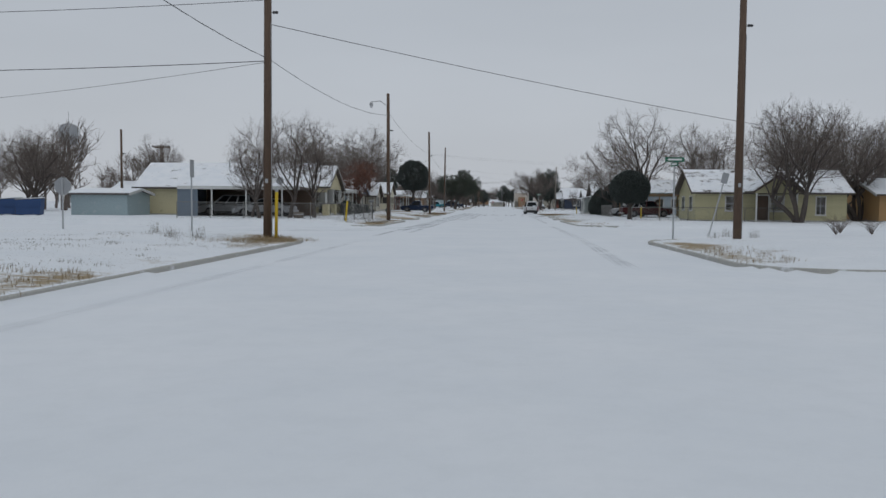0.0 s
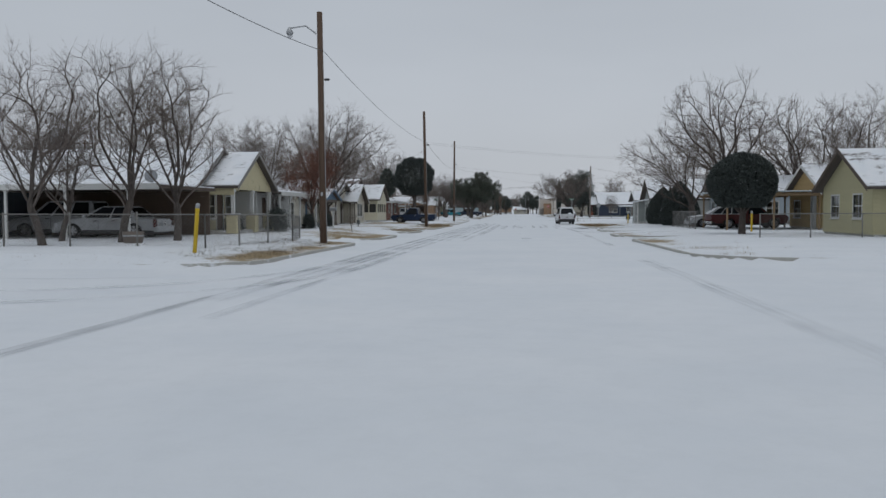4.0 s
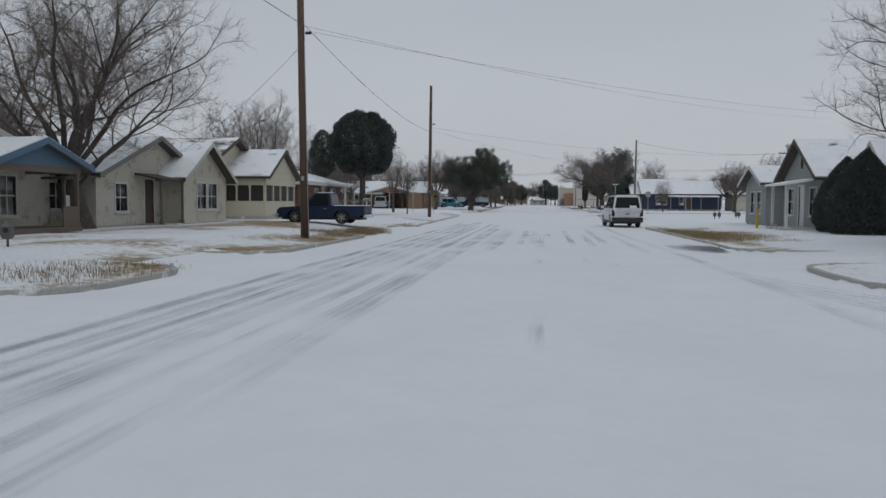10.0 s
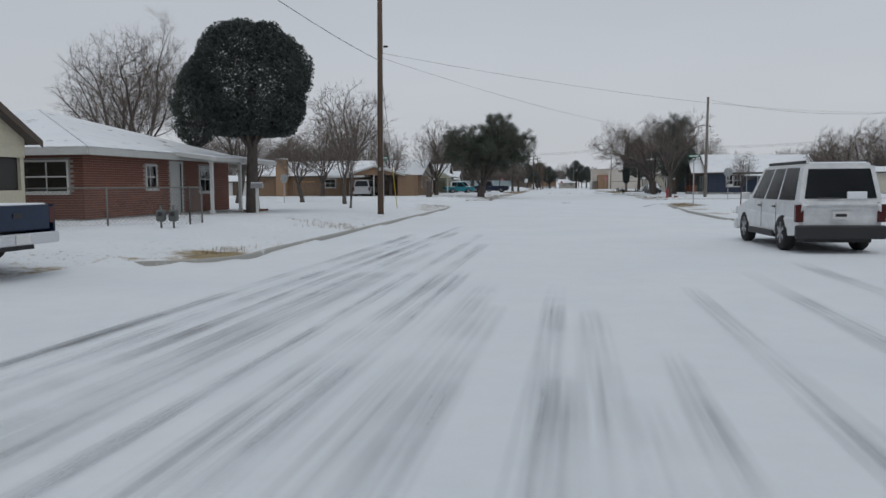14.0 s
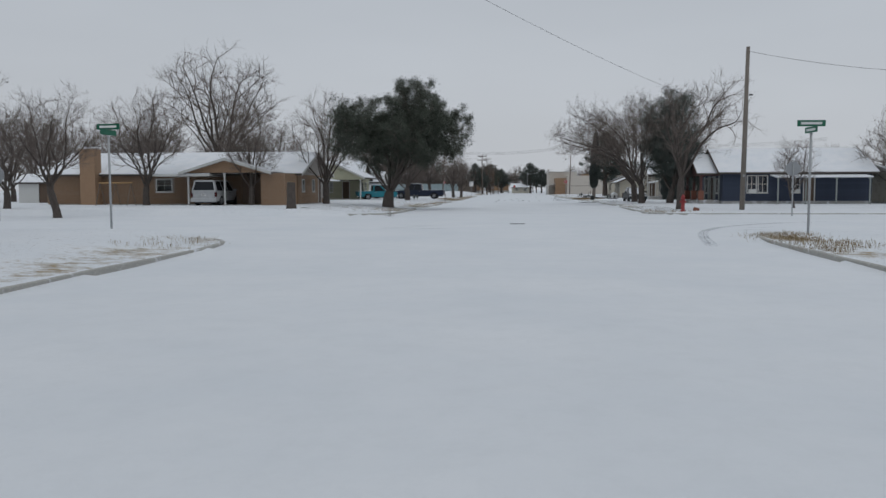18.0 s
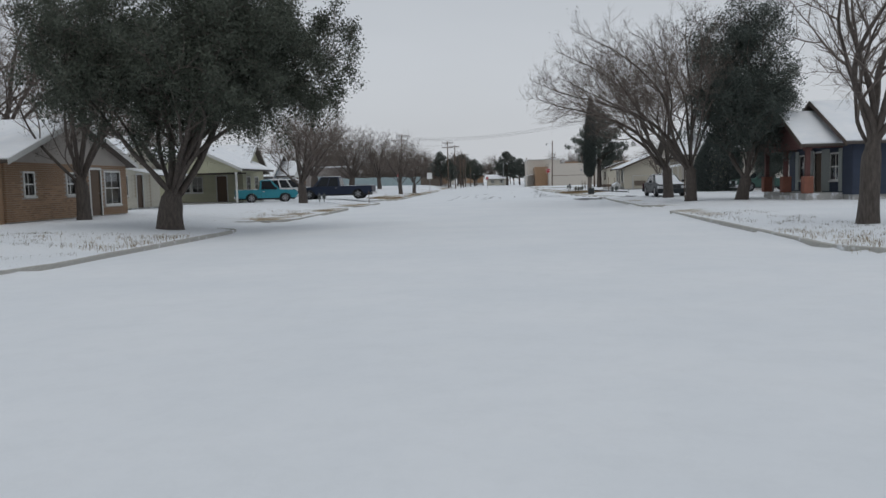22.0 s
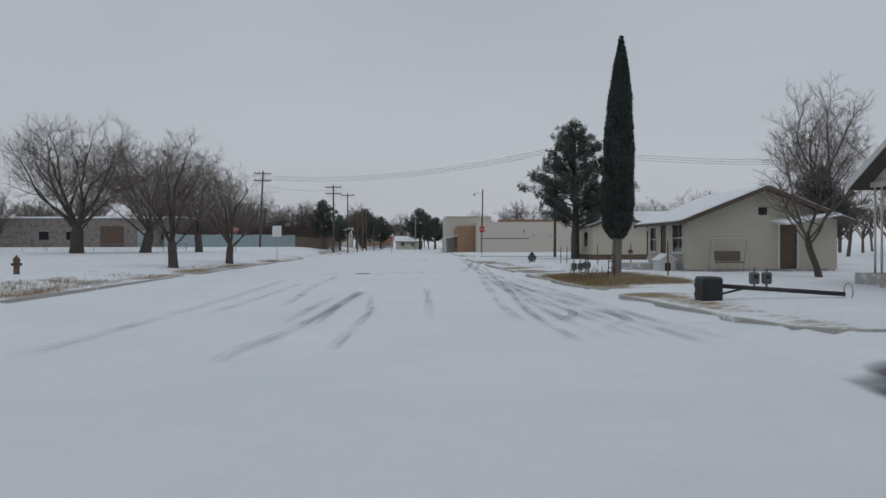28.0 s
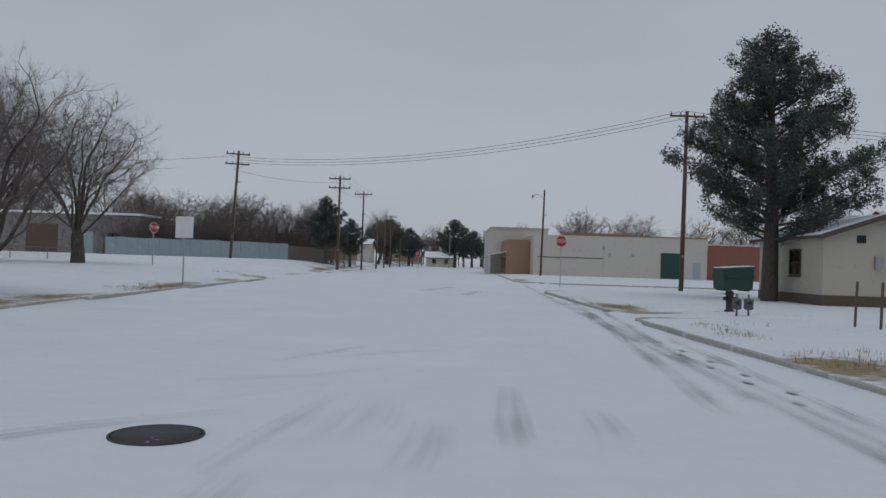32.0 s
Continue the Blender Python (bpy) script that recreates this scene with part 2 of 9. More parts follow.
M["pole"] = surface("pole_wood", (0.115, 0.075, 0.052), 0.9, grain=14, vary=0.35, stretch=(3, 3, 0.15), bump=0.5, depth=0.01)
M["pole_grey"] = surface("pole_wood_grey", (0.20, 0.175, 0.15), 0.9, grain=14, vary=0.3, stretch=(3, 3, 0.15), bump=0.5, depth=0.01)
M["wire"] = surface("cable", (0.04, 0.04, 0.045), 0.6)
M["steel"] = surface("galvanised_steel", (0.42, 0.43, 0.44), 0.5, metal=0.6, grain=40, vary=0.15)
M["fence_steel"] = surface("weathered_fence_steel", (0.17, 0.165, 0.155), 0.7, grain=40, vary=0.25, wear=(0.20, 0.13, 0.09), worn=0.25)
M["timber"] = surface("raw_timber", (0.27, 0.185, 0.105), 0.85, grain=12, vary=0.25, stretch=(4, 4, 0.5))
M["white"] = surface("white_paint", (0.62, 0.62, 0.60), 0.7, grain=18, vary=0.07, wear=(0.45, 0.42, 0.37), worn=0.15)
M["cream"] = surface("cream_paint", (0.56, 0.50, 0.32), 0.8, grain=14, vary=0.08, wear=(0.36, 0.31, 0.2), worn=0.3, spread=0.04)
M["cream_soft"] = surface("soft_cream_paint", (0.57, 0.53, 0.41), 0.8, grain=14, vary=0.08, wear=(0.42, 0.38, 0.29), worn=0.25, spread=0.04)
M["cream_pale"] = surface("pale_cream_paint", (0.56, 0.53, 0.45), 0.8, grain=14, vary=0.1, wear=(0.36, 0.30, 0.22), worn=0.4, spread=0.04)
M["tan"] = surface("tan_stucco", (0.50, 0.46, 0.38), 0.9, grain=40, vary=0.1, wear=(0.42, 0.36, 0.27), worn=0.3)
M["yellow"] = surface("yellow_paint", (0.46, 0.425, 0.26), 0.8, grain=14, vary=0.1, wear=(0.44, 0.42, 0.26), worn=0.2, spread=0.04)
M["sage"] = surface("sage_paint", (0.47, 0.46, 0.33), 0.8, grain=14, vary=0.1, spread=0.04)
M["bluegrey"] = surface("blue_grey_paint", (0.15, 0.185, 0.225), 0.8, grain=14, vary=0.12, spread=0.05)
M["paleblue"] = surface("pale_blue_paint", (0.36, 0.41, 0.44), 0.8, grain=14, vary=0.1, wear=(0.46, 0.44, 0.38), worn=0.35, spread=0.04)
M["ochre"] = surface("ochre_paint", (0.44, 0.31, 0.14), 0.8, grain=14, vary=0.12, spread=0.04)
M["fascia_grey"] = surface("fascia_grey", (0.24, 0.23, 0.22), 0.85, grain=18, vary=0.2)
M["navy"] = surface("navy_paint", (0.036, 0.048, 0.078), 0.8, grain=14, vary=0.15, spread=0.06)
M["greysid"] = surface("grey_green_paint", (0.31, 0.335, 0.32), 0.8, grain=14, vary=0.1, spread=0.04)
M["maroon"] = surface("maroon_paint", (0.12, 0.055, 0.05), 0.8, grain=14, vary=0.15)
M["brown"] = surface("brown_paint", (0.13, 0.09, 0.065), 0.85, grain=14, vary=0.2)
M["blue_trim"] = surface("blue_trim", (0.10, 0.17, 0.25), 0.7, grain=18, vary=0.12)
M["dark"] = surface("dark_void", (0.03, 0.03, 0.032), 0.9)
M["interior"] = surface("interior_plaster", (0.22, 0.21, 0.20), 0.9)
M["curtain"] = surface("curtain_cloth", (0.45, 0.43, 0.40), 0.95, grain=30, vary=0.2, stretch=(6, 6, 0.3))
M["brick_red"] = surface("red_brick", (0.23, 0.095, 0.065), 0.9, grain=25, vary=0.3, spread=0.25)
M["brick_tan"] = surface("tan_brick", (0.31, 0.20, 0.125), 0.9, grain=25, vary=0.25, spread=0.2)
M["mortar"] = surface("mortar", (0.36, 0.33, 0.30), 0.95, grain=40, vary=0.15)
M["shingle"] = surface("roof_shingle", (0.10, 0.085, 0.075), 0.95, grain=30, vary=0.3)
M["fascia"] = surface("fascia_paint", (0.55, 0.55, 0.53), 0.7, grain=18, vary=0.08)
M["fascia_dark"] = surface("fascia_brown", (0.10, 0.075, 0.06), 0.8, grain=18, vary=0.2)
M["glass"] = glass_dark()
M["bark"] = bark("bark_grey", (0.045, 0.037, 0.032), (0.13, 0.108, 0.094))
M["bark_pale"] = bark("bark_pale", (0.10, 0.085, 0.075), (0.26, 0.225, 0.20))
M["twig"] = bark("twig_bark", (0.095, 0.076, 0.066), (0.20, 0.165, 0.145))
M["twig_red"] = bark("twig_red", (0.12, 0.05, 0.035), (0.20, 0.09, 0.06))
M["leaf_oak"] = foliage("oak_leaf", (0.045, 0.054, 0.042), (0.105, 0.118, 0.09))
M["leaf_pine"] = foliage("pine_needle", (0.046, 0.058, 0.053), (0.105, 0.122, 0.105))
M["leaf_dark"] = foliage("juniper_leaf", (0.048, 0.058, 0.054), (0.080, 0.094, 0.086))
M["screen"] = surface("insect_mesh", (0.035, 0.033, 0.03), 0.6, grain=60, vary=0.3)
M["leaf_dry"] = foliage("dry_leaf", (0.10, 0.050, 0.035), (0.19, 0.09, 0.06))
M["leaf_brown"] = foliage("withered_leaf", (0.045, 0.034, 0.026), (0.10, 0.072, 0.05))
M["straw"] = foliage("dead_grass", (0.17, 0.12, 0.065), (0.36, 0.275, 0.155))
M["weed"] = foliage("dead_weed", (0.06, 0.05, 0.035), (0.17, 0.14, 0.09))
M["tyre"] = surface("tyre_rubber", (0.02, 0.02, 0.021), 0.85)
M["rim"] = surface("alloy_rim", (0.38, 0.38, 0.39), 0.35, metal=0.8)
M["chrome"] = surface("chrome", (0.7, 0.7, 0.72), 0.18, metal=1.0, vary=0.03)
M["plastic"] = surface("black_plastic", (0.03, 0.03, 0.032), 0.6)
M["car_glass"] = surface("tinted_car_glass", (0.015, 0.017, 0.02), 0.06, vary=0.05, bump=0.0)
for q in M["car_glass"].node_tree.nodes:
    if q.type == "BSDF_PRINCIPLED":
        q.inputs["Specular IOR Level"].default_value = 0.22
M["red_lens"] = surface("red_lens", (0.075, 0.012, 0.012), 0.2)
M["clear_lens"] = surface("clear_lens", (0.65, 0.66, 0.68), 0.12)
for key, rgb in (("green", (0.05, 0.10, 0.085)), ("white", (0.74, 0.75, 0.76)), ("navy", (0.013, 0.027, 0.064)), ("black", (0.016, 0.024, 0.048)), ("teal", (0.03, 0.24, 0.30)),
                 ("silver", (0.45, 0.46, 0.47)), ("grey", (0.026, 0.032, 0.035)), ("maroon", (0.09, 0.018, 0.018)), ("blue", (0.03, 0.09, 0.2))):
    M["paint_" + key] = surface("car_paint_" + key, rgb, 0.42, grain=5, vary=0.12, coat=0.12, bump=0.02)
    for q in M["paint_" + key].node_tree.nodes:
        if q.type == "BSDF_PRINCIPLED":
            q.inputs["Specular IOR Level"].default_value = 0.3
M["sign_red"] = surface("sign_red", (0.42, 0.02, 0.025), 0.5, vary=0.08)
M["sign_white"] = surface("sign_white", (0.75, 0.75, 0.74), 0.5, vary=0.05)
M["sign_back"] = surface("sign_back", (0.34, 0.35, 0.36), 0.5, metal=0.5, vary=0.12)
M["sign_green"] = surface("sign_green", (0.01, 0.13, 0.075), 0.5, vary=0.1)
M["yellow_pipe"] = surface("yellow_pipe", (0.62, 0.42, 0.02), 0.6, vary=0.12)
M["hydrant"] = surface("hydrant_red", (0.28, 0.03, 0.03), 0.5, vary=0.15)
M["meter_grey"] = surface("meter_grey", (0.13, 0.14, 0.135), 0.6, metal=0.3, grain=30, vary=0.2)
M["bin_blue"] = surface("bin_blue", (0.02, 0.06, 0.17), 0.6, vary=0.15)
M["bin_green"] = surface("bin_green", (0.015, 0.06, 0.045), 0.6, vary=0.15)
M["bin_black"] = surface("bin_black", (0.02, 0.024, 0.024), 0.55, vary=0.2)
M["tin"] = surface("tin_sheet", (0.34, 0.42, 0.44), 0.55, metal=0.3, grain=10, vary=0.12, wear=(0.45, 0.49, 0.50), worn=0.35)
M["stucco"] = surface("stucco_wall", (0.56, 0.515, 0.46), 0.9, grain=30, vary=0.08, wear=(0.40, 0.37, 0.33), worn=0.3)
M["old_stucco"] = surface("stained_stucco", (0.25, 0.225, 0.21), 0.95, grain=14, vary=0.15, wear=(0.14, 0.12, 0.11), worn=0.5)
M["old_wood"] = surface("weathered_wood", (0.17, 0.14, 0.115), 0.9, grain=12, vary=0.3, stretch=(4, 4, 0.4))
M["raw_wood"] = surface("raw_plywood", (0.42, 0.26, 0.12), 0.85, grain=12, vary=0.2)

# ---- builders ----
def mesh_of(name, verts, faces, material, smooth=False):
    me = bpy.data.meshes.new(name)
    me.from_pydata([tuple(v) for v in verts], [], faces)
    if material:
        me.materials.append(material)
    if smooth:
        me.polygons.foreach_set("use_smooth", [True] * len(me.polygons))
    me.update()
    return me


def part(name, bm, material, parent=None, label=""):
    """Links a bmesh (or a ready mesh) as one mesh object under a thing or a part."""
    if isinstance(bm, bpy.types.Mesh):
        me = bm
    else:
        bmesh.ops.recalc_face_normals(bm, faces=bm.faces)
        me = bpy.data.meshes.new(name)
        bm.to_mesh(me)
        bm.free()
        me.materials.append(material)
    ob = new(name, me)
    ob.parent = parent
    if label:
        ob["label"] = label
    return ob


def thing(name, m, label, category, group="", kind=""):
    e = new(name)
    e.matrix_basis = m
    return tagged(e, label, category, group, kind)


def box(bm, x0, x1, y0, y1, z0, z1, bevel=0.0, m=None):
    co = [(x, y, z) for z in (z0, z1) for y in (y0, y1) for x in (x0, x1)]
    vs = [bm.verts.new((m @ Vector(c)) if m else c) for c in co]
    fs = [bm.faces.new([vs[i] for i in q]) for q in ((0, 2, 3, 1), (4, 5, 7, 6), (0, 1, 5, 4), (2, 6, 7, 3), (0, 4, 6, 2), (1, 3, 7, 5))]
    if bevel:
        bmesh.ops.bevel(bm, geom=list({e for f in fs for e in f.edges}), offset=bevel, segments=1, affect="EDGES")
    return bm


def boxed(x0, x1, y0, y1, z0, z1, bevel=0.0):
    return box(bmesh.new(), x0, x1, y0, y1, z0, z1, bevel)


def tube(bm, a, b, r0, r1=None, n=8, caps=True):
    """A tapered round bar from a to b."""
    a, b = Vector(a), Vector(b)
    r1 = r0 if r1 is None else r1
    d = (b - a).normalized()
    u = d.orthogonal().normalized()
    v = d.cross(u)
    ring = []
    for p, r in ((a, r0), (b, r1)):
        ring.append([bm.verts.new(p + (u * math.cos(k * math.tau / n) + v * math.sin(k * math.tau / n)) * r) for k in range(n)])
    for k in range(n):
        f = bm.faces.new((ring[0][k], ring[0][(k + 1) % n], ring[1][(k + 1) % n], ring[1][k]))
        f.smooth = n > 6
    if caps:
        bm.faces.new(ring[0][::-1])
        bm.faces.new(ring[1])
    return bm


def lathe(bm, profile, n=14, m=None):
    """Turns (radius, height) pairs round the z axis."""
    rings = []
    for r, z in profile:
        rings.append([bm.verts.new((m or Matrix()) @ Vector((r * math.cos(k * math.tau / n), r * math.sin(k * math.tau / n), z))) for k in range(n)])
    for a, b in zip(rings, rings[1:]):
        for k in range(n):
            f = bm.faces.new((a[k], a[(k + 1) % n], b[(k + 1) % n], b[k]))
            f.smooth = True
    bm.faces.new(rings[0][::-1])
    bm.faces.new(rings[-1])
    return bm


def prism(bm, pts, y0, y1, m=None):
    """Extrudes an outline of (x, z) pairs from y0 to y1."""
    m = m or Matrix()
    a = [bm.verts.new(m @ Vector((x, y0, z))) for x, z in pts]
    b = [bm.verts.new(m @ Vector((x, y1, z))) for x, z in pts]
    bm.faces.new(a)
    bm.faces.new(b[::-1])
    for k in range(len(pts)):
        j = (k + 1) % len(pts)
        bm.faces.new((a[j], a[k], b[k], b[j]))
    return bm


def plate(bm, corners, depth):
    """A slab: four or three corners, thickened down its normal."""
    cs = [Vector(c) for c in corners]
    nrm = (cs[1] - cs[0]).cross(cs[2] - cs[0]).normalized()
    if nrm.z < 0:
        nrm = -nrm
    a = [bm.verts.new(c) for c in cs]
    b = [bm.verts.new(c - nrm * depth) for c in cs]
    bm.faces.new(a)
    bm.faces.new(b[::-1])
    for k in range(len(cs)):
        j = (k + 1) % len(cs)
        bm.faces.new((a[j], a[k], b[k], b[j]))
    return bm


# ---- trees ----
class Limbs:
    """Gathers tapered branch tubes for one mesh."""

    def __init__(self):
        self.v, self.f, self.tips = [], [], []

    def run(self, pts, radii, n):
        base = len(self.v)
        for i, (p, r) in enumerate(zip(pts, radii)):
            d = (pts[min(i + 1, len(pts) - 1)] - pts[max(i - 1, 0)])
            d = d.normalized() if d.length > 1e-6 else Vector((0, 0, 1))
            u = d.cross(Vector((0.31, 0.95, 0.05))).normalized()
            w = d.cross(u)
            for k in range(n):
                a = k * math.tau / n
                q = p + (u * math.cos(a) + w * math.sin(a)) * r
                self.v.append((q.x, q.y, q.z))
        for i in range(len(pts) - 1):
            for k in range(n):
                j = (k + 1) % n
                self.f.append((base + i * n + k, base + i * n + j, base + (i + 1) * n + j, base + (i + 1) * n + k))


def branch_net(rng, g, trunk_h, crowns, limbs, n, step, kill, up, wob, fork, stems, lean):
    """Trunk, arching scaffold limbs and three orders of side branches inside the crown's ellipsoids: nodes and their parents."""
    pos, par, held = [], [], {}
    cap = 3 * n + 1600

    def room(p):
        """How far inside the crown a point lies; its edge is lumpy."""
        best = -1.0
        for cx, cy, cz, rx, ry, rz in crowns:
            q = Vector(((p.x - cx) / rx, (p.y - cy) / ry, (p.z - cz) / rz))
            ln = q.length
            k = q / ln if ln > 1e-6 else q
            best = max(best, 0.98 + 0.2 * noise.noise((k.x * 2.2 + cz, k.y * 2.2, k.z * 2.2 + cx)) - ln)
        return best

    def add(p, parent):
        pos.append((p.x, p.y, p.z))
        par.append(parent)
        return len(pos) - 1

    def line(start, parent, d, length, curl):
        p, k = Vector(start), parent
        for i in range(max(2, int(length / step))):
            d = (d + Vector((rng.gauss(0, wob), rng.gauss(0, wob), rng.gauss(0, wob) + curl)) * 0.5).normalized()
            p = p + d * step
            k = add(p, k)
        return k

    def cell(p):
        return int(p.x / (kill * 0.66) + 500), int(p.y / (kill * 0.66) + 500), int(p.z / (kill * 0.66) + 500)

    def shoot(node, d, length, level):
        """A side branch that stops at the crown's edge or where others already fill the room."""
        p, k, ids = Vector(pos[node]), node, []
        for i in range(max(2, int(length / step))):
            d = (d + Vector((rng.gauss(0, wob), rng.gauss(0, wob), rng.gauss(0, wob) + up * 0.4))).normalized()
            q = p + d * step
            c = cell(q)
            if i and (room(q) < 0.0 or held.get(c, 0) > (1 if level < 3 else 0)):
                break
            held[c] = held.get(c, 0) + 1
            p = q
            k = add(p, k)
            ids.append((k, d.copy()))
        return ids

    chains = []
    vol = [c[3] * c[4] * c[5] for c in crowns]
    for s in range(stems):
        a0 = s * math.tau / stems + rng.uniform(0, 0.7)
        o = Vector((math.cos(a0), math.sin(a0), 0)) * (0.2 if stems > 1 else 0.0)
        d = Vector((math.cos(a0) * 0.28, math.sin(a0) * 0.28, 1)).normalized() if stems > 1 else Vector((lean, 0, 1)).normalized()
        root = add(Vector((o.x, o.y, -0.15)), -1)
        top = line((o.x, o.y, -0.15), root, d, trunk_h + 0.15, 0.02)
        count = limbs + 3
        for j in range(count):
            ci = rng.choices(range(len(crowns)), vol)[0] if j >= len(crowns) else j
            cx, cy, cz, rx, ry, rz = crowns[ci]
            e = 0.95 - 1.25 * (j + 0.5) / count if ci == 0 else rng.uniform(-0.2, 0.6)
            a = j * 2.39996 + rng.uniform(-0.3, 0.3) + s
            h = math.sqrt(max(0.0, 1 - e * e))
            goal = Vector((cx + rx * h * math.cos(a) * 0.93, cy + ry * h * math.sin(a) * 0.93, cz + rz * e * 0.95))
            node = max(root + 1, top - int(rng.uniform(0, 0.3 + 0.35 * (j / count)) * trunk_h / step * 0.6))
            p, k, ids = Vector(pos[node]), node, []
            way = goal - p
            far = way.length
            lift = fork + (0.25 if e > 0.3 else 0.0)
            d = (way.normalized() * (1 - lift) + Vector((0, 0, 1)) * lift + Vector((way.x, way.y, 0)).normalized() * 0.2).normalized()
            for i in range(int(far * 1.5 / step) + 2):
                way = goal - p
                if way.length < step * 1.2:
                    break
                steer = 0.10 + 0.30 * (i * step / far)
                d = (d * (1 - steer) + way.normalized() * steer + Vector((rng.gauss(0, wob), rng.gauss(0, wob), rng.gauss(0, wob * 0.7))) * 0.8).normalized()
                p = p + d * step
                k = add(p, k)
                ids.append((k, d.copy()))
            chains.append((1, ids))
    gaps = {1: (2.0, 3.0), 2: (1.5, 2.3), 3: (1.0, 1.6)}
    shares = {1: (0.62, 1.0), 2: (0.55, 0.55), 3: (0.4, 0.35)}
    for level in (1, 2, 3):
        made = []
        here = [c for c in chains if c[0] == level]
        rng.shuffle(here)
        for _, ids in here:
            m = len(ids)
            i, side = (0.22 * m if level == 1 else 0.12 * m), rng.choice((-1, 1))
            spin = rng.uniform(0, math.tau)
            while i < m and len(pos) < cap:
                k, d = ids[int(i)]
                u = d.cross(Vector((0.2, 0.1, 1))).normalized()
                w = d.cross(u)
                spin += rng.uniform(-0.7, 0.7)
                t = spin + (0 if side > 0 else math.pi)
                ang = radians(rng.uniform(32, 66))
                dd = (d * math.cos(ang) + (u * math.cos(t) + w * math.sin(t) * 0.8) * math.sin(ang)).normalized()
                share, least = shares[level]
                length = ((m - i) * step * share + least * (0.5 + step)) * rng.uniform(0.65, 1.15)
                got = shoot(k, dd, min(length, 4.2), level + 1)
                if len(got) > 1:
                    made.append((level + 1, got))
                side = -side
                i += rng.uniform(*gaps[level])
        chains += made
    return pos, par


def spikes(base, tip, r):
    """Three-sided tapering twigs from base points to tips."""
    d = tip - base
    d = d / (np.linalg.norm(d, axis=1)[:, None] + 1e-9)
    u = np.cross(d, np.array((0.31, 0.95, 0.05)))
    u /= np.linalg.norm(u, axis=1)[:, None] + 1e-9
    w = np.cross(d, u)
    ring = [base + (u * math.cos(a) + w * math.sin(a)) * r for a in (0, 2.094, 4.189)]
    return np.stack(ring + [tip], 1).reshape(-1, 3)


def tree_thing(name, label, seed, m, trunk_h, trunk_r, crowns, limbs=6, n=900, step=0.3, kill=0.42, up=0.12, wob=0.14, fork=0.45, stems=1, lean=0.0, tip_r=0.011,
               twig_len=0.6, per=2.0, twig="twig", skin="bark", twig_up=0.25):
    """A leafless tree: trunk and limbs in one mesh, a crown of branchlets and fine twigs in another."""
    rng, g = random.Random(seed), np.random.RandomState(seed)
    tip_r, per = tip_r * 0.68, per * 0.85
    pos, par = branch_net(rng, g, trunk_h, crowns, limbs, n, step, kill, up, wob, fork, stems, lean)
    kids = [[] for _ in pos]
    for i, p in enumerate(par):
        if p >= 0:
            kids[p].append(i)
    load = [0] * len(pos)
    for i in range(len(pos) - 1, -1, -1):
        load[i] = max(1, load[i])
        if par[i] >= 0:
            load[par[i]] += load[i]
    e_pow = math.log(max(load[0], 2)) / math.log(trunk_r / tip_r)
    rad = [tip_r * v ** (1 / e_pow) for v in load]
    if stems == 1:
        flare = [1.32, 1.14, 1.05]
        for i, k in enumerate(flare):
            rad[i] *= k
    P = [Vector(p) for p in pos]
    sm = [P[i] if par[i] < 0 or not kids[i] else P[i] * 0.5 + (P[par[i]] + P[max(kids[i], key=lambda c: load[c])]) * 0.25 for i in range(len(P))]
    wood, fine = Limbs(), Limbs()
    starts = [i for i in range(len(pos)) if par[i] < 0]
    while starts:
        i = starts.pop()
        chain = ([par[i]] if par[i] >= 0 else []) + [i]
        while kids[chain[-1]]:
            c = sorted(kids[chain[-1]], key=lambda q: -load[q])
            starts += c[1:]
            chain.append(c[0])
        r = [rad[q] for q in chain]
        if par[i] >= 0:
            r[0] = min(r[0], r[1] * 1.25)
        big = r[0] > 0.045
        (wood if big else fine).run([sm[q] for q in chain], r, 9 if r[0] > 0.12 else 6 if r[0] > 0.05 else 4 if r[0] > 0.022 else 3)
    # fine twigs on the thin branches
    thin = [i for i in range(len(pos)) if rad[i] < 0.03 and par[i] >= 0]
    reps = np.array(thin)[g.randint(0, len(thin), int(len(thin) * per))] if thin else np.zeros(0, int)
    S = np.array([tuple(v) for v in sm])
    par_a = np.array(par)
    bd = S[reps] - S[par_a[reps]]
    bd /= np.linalg.norm(bd, axis=1)[:, None] + 1e-9
    ends = np.array([not kids[i] for i in reps])
    d = bd * np.where(ends, 1.1, 0.55)[:, None] + g.normal(0, 0.5, bd.shape)
    d[:, 2] += twig_up
    d /= np.linalg.norm(d, axis=1)[:, None]
    ln = twig_len * g.uniform(0.4, 1.25, (len(reps), 1))
    mid = S[reps] + d * ln
    d2 = bd[:, :] * 0.3 + d * 0.8 + g.normal(0, 0.42, bd.shape)
    d2[:, 2] += twig_up
    d2 /= np.linalg.norm(d2, axis=1)[:, None]
    kk = g.uniform(0.25, 0.85, (len(reps), 1))
    b2 = S[reps] + d * ln * kk
    d3 = d * 0.7 + g.normal(0, 0.5, bd.shape)
    d3[:, 2] += twig_up
    d3 /= np.linalg.norm(d3, axis=1)[:, None]
    sp = np.concatenate([spikes(S[reps], mid, tip_r * 0.55), spikes(b2, b2 + d2 * ln * 0.65, tip_r * 0.42), spikes(b2 * 0.5 + S[reps] * 0.5, b2 * 0.5 + S[reps] * 0.5 + d3 * ln * 0.55, tip_r * 0.42)])
    b0 = len(fine.v)
    fv = fine.v + sp.tolist()
    k = len(sp) // 4
    idx = np.arange(k)[:, None] * 4 + b0
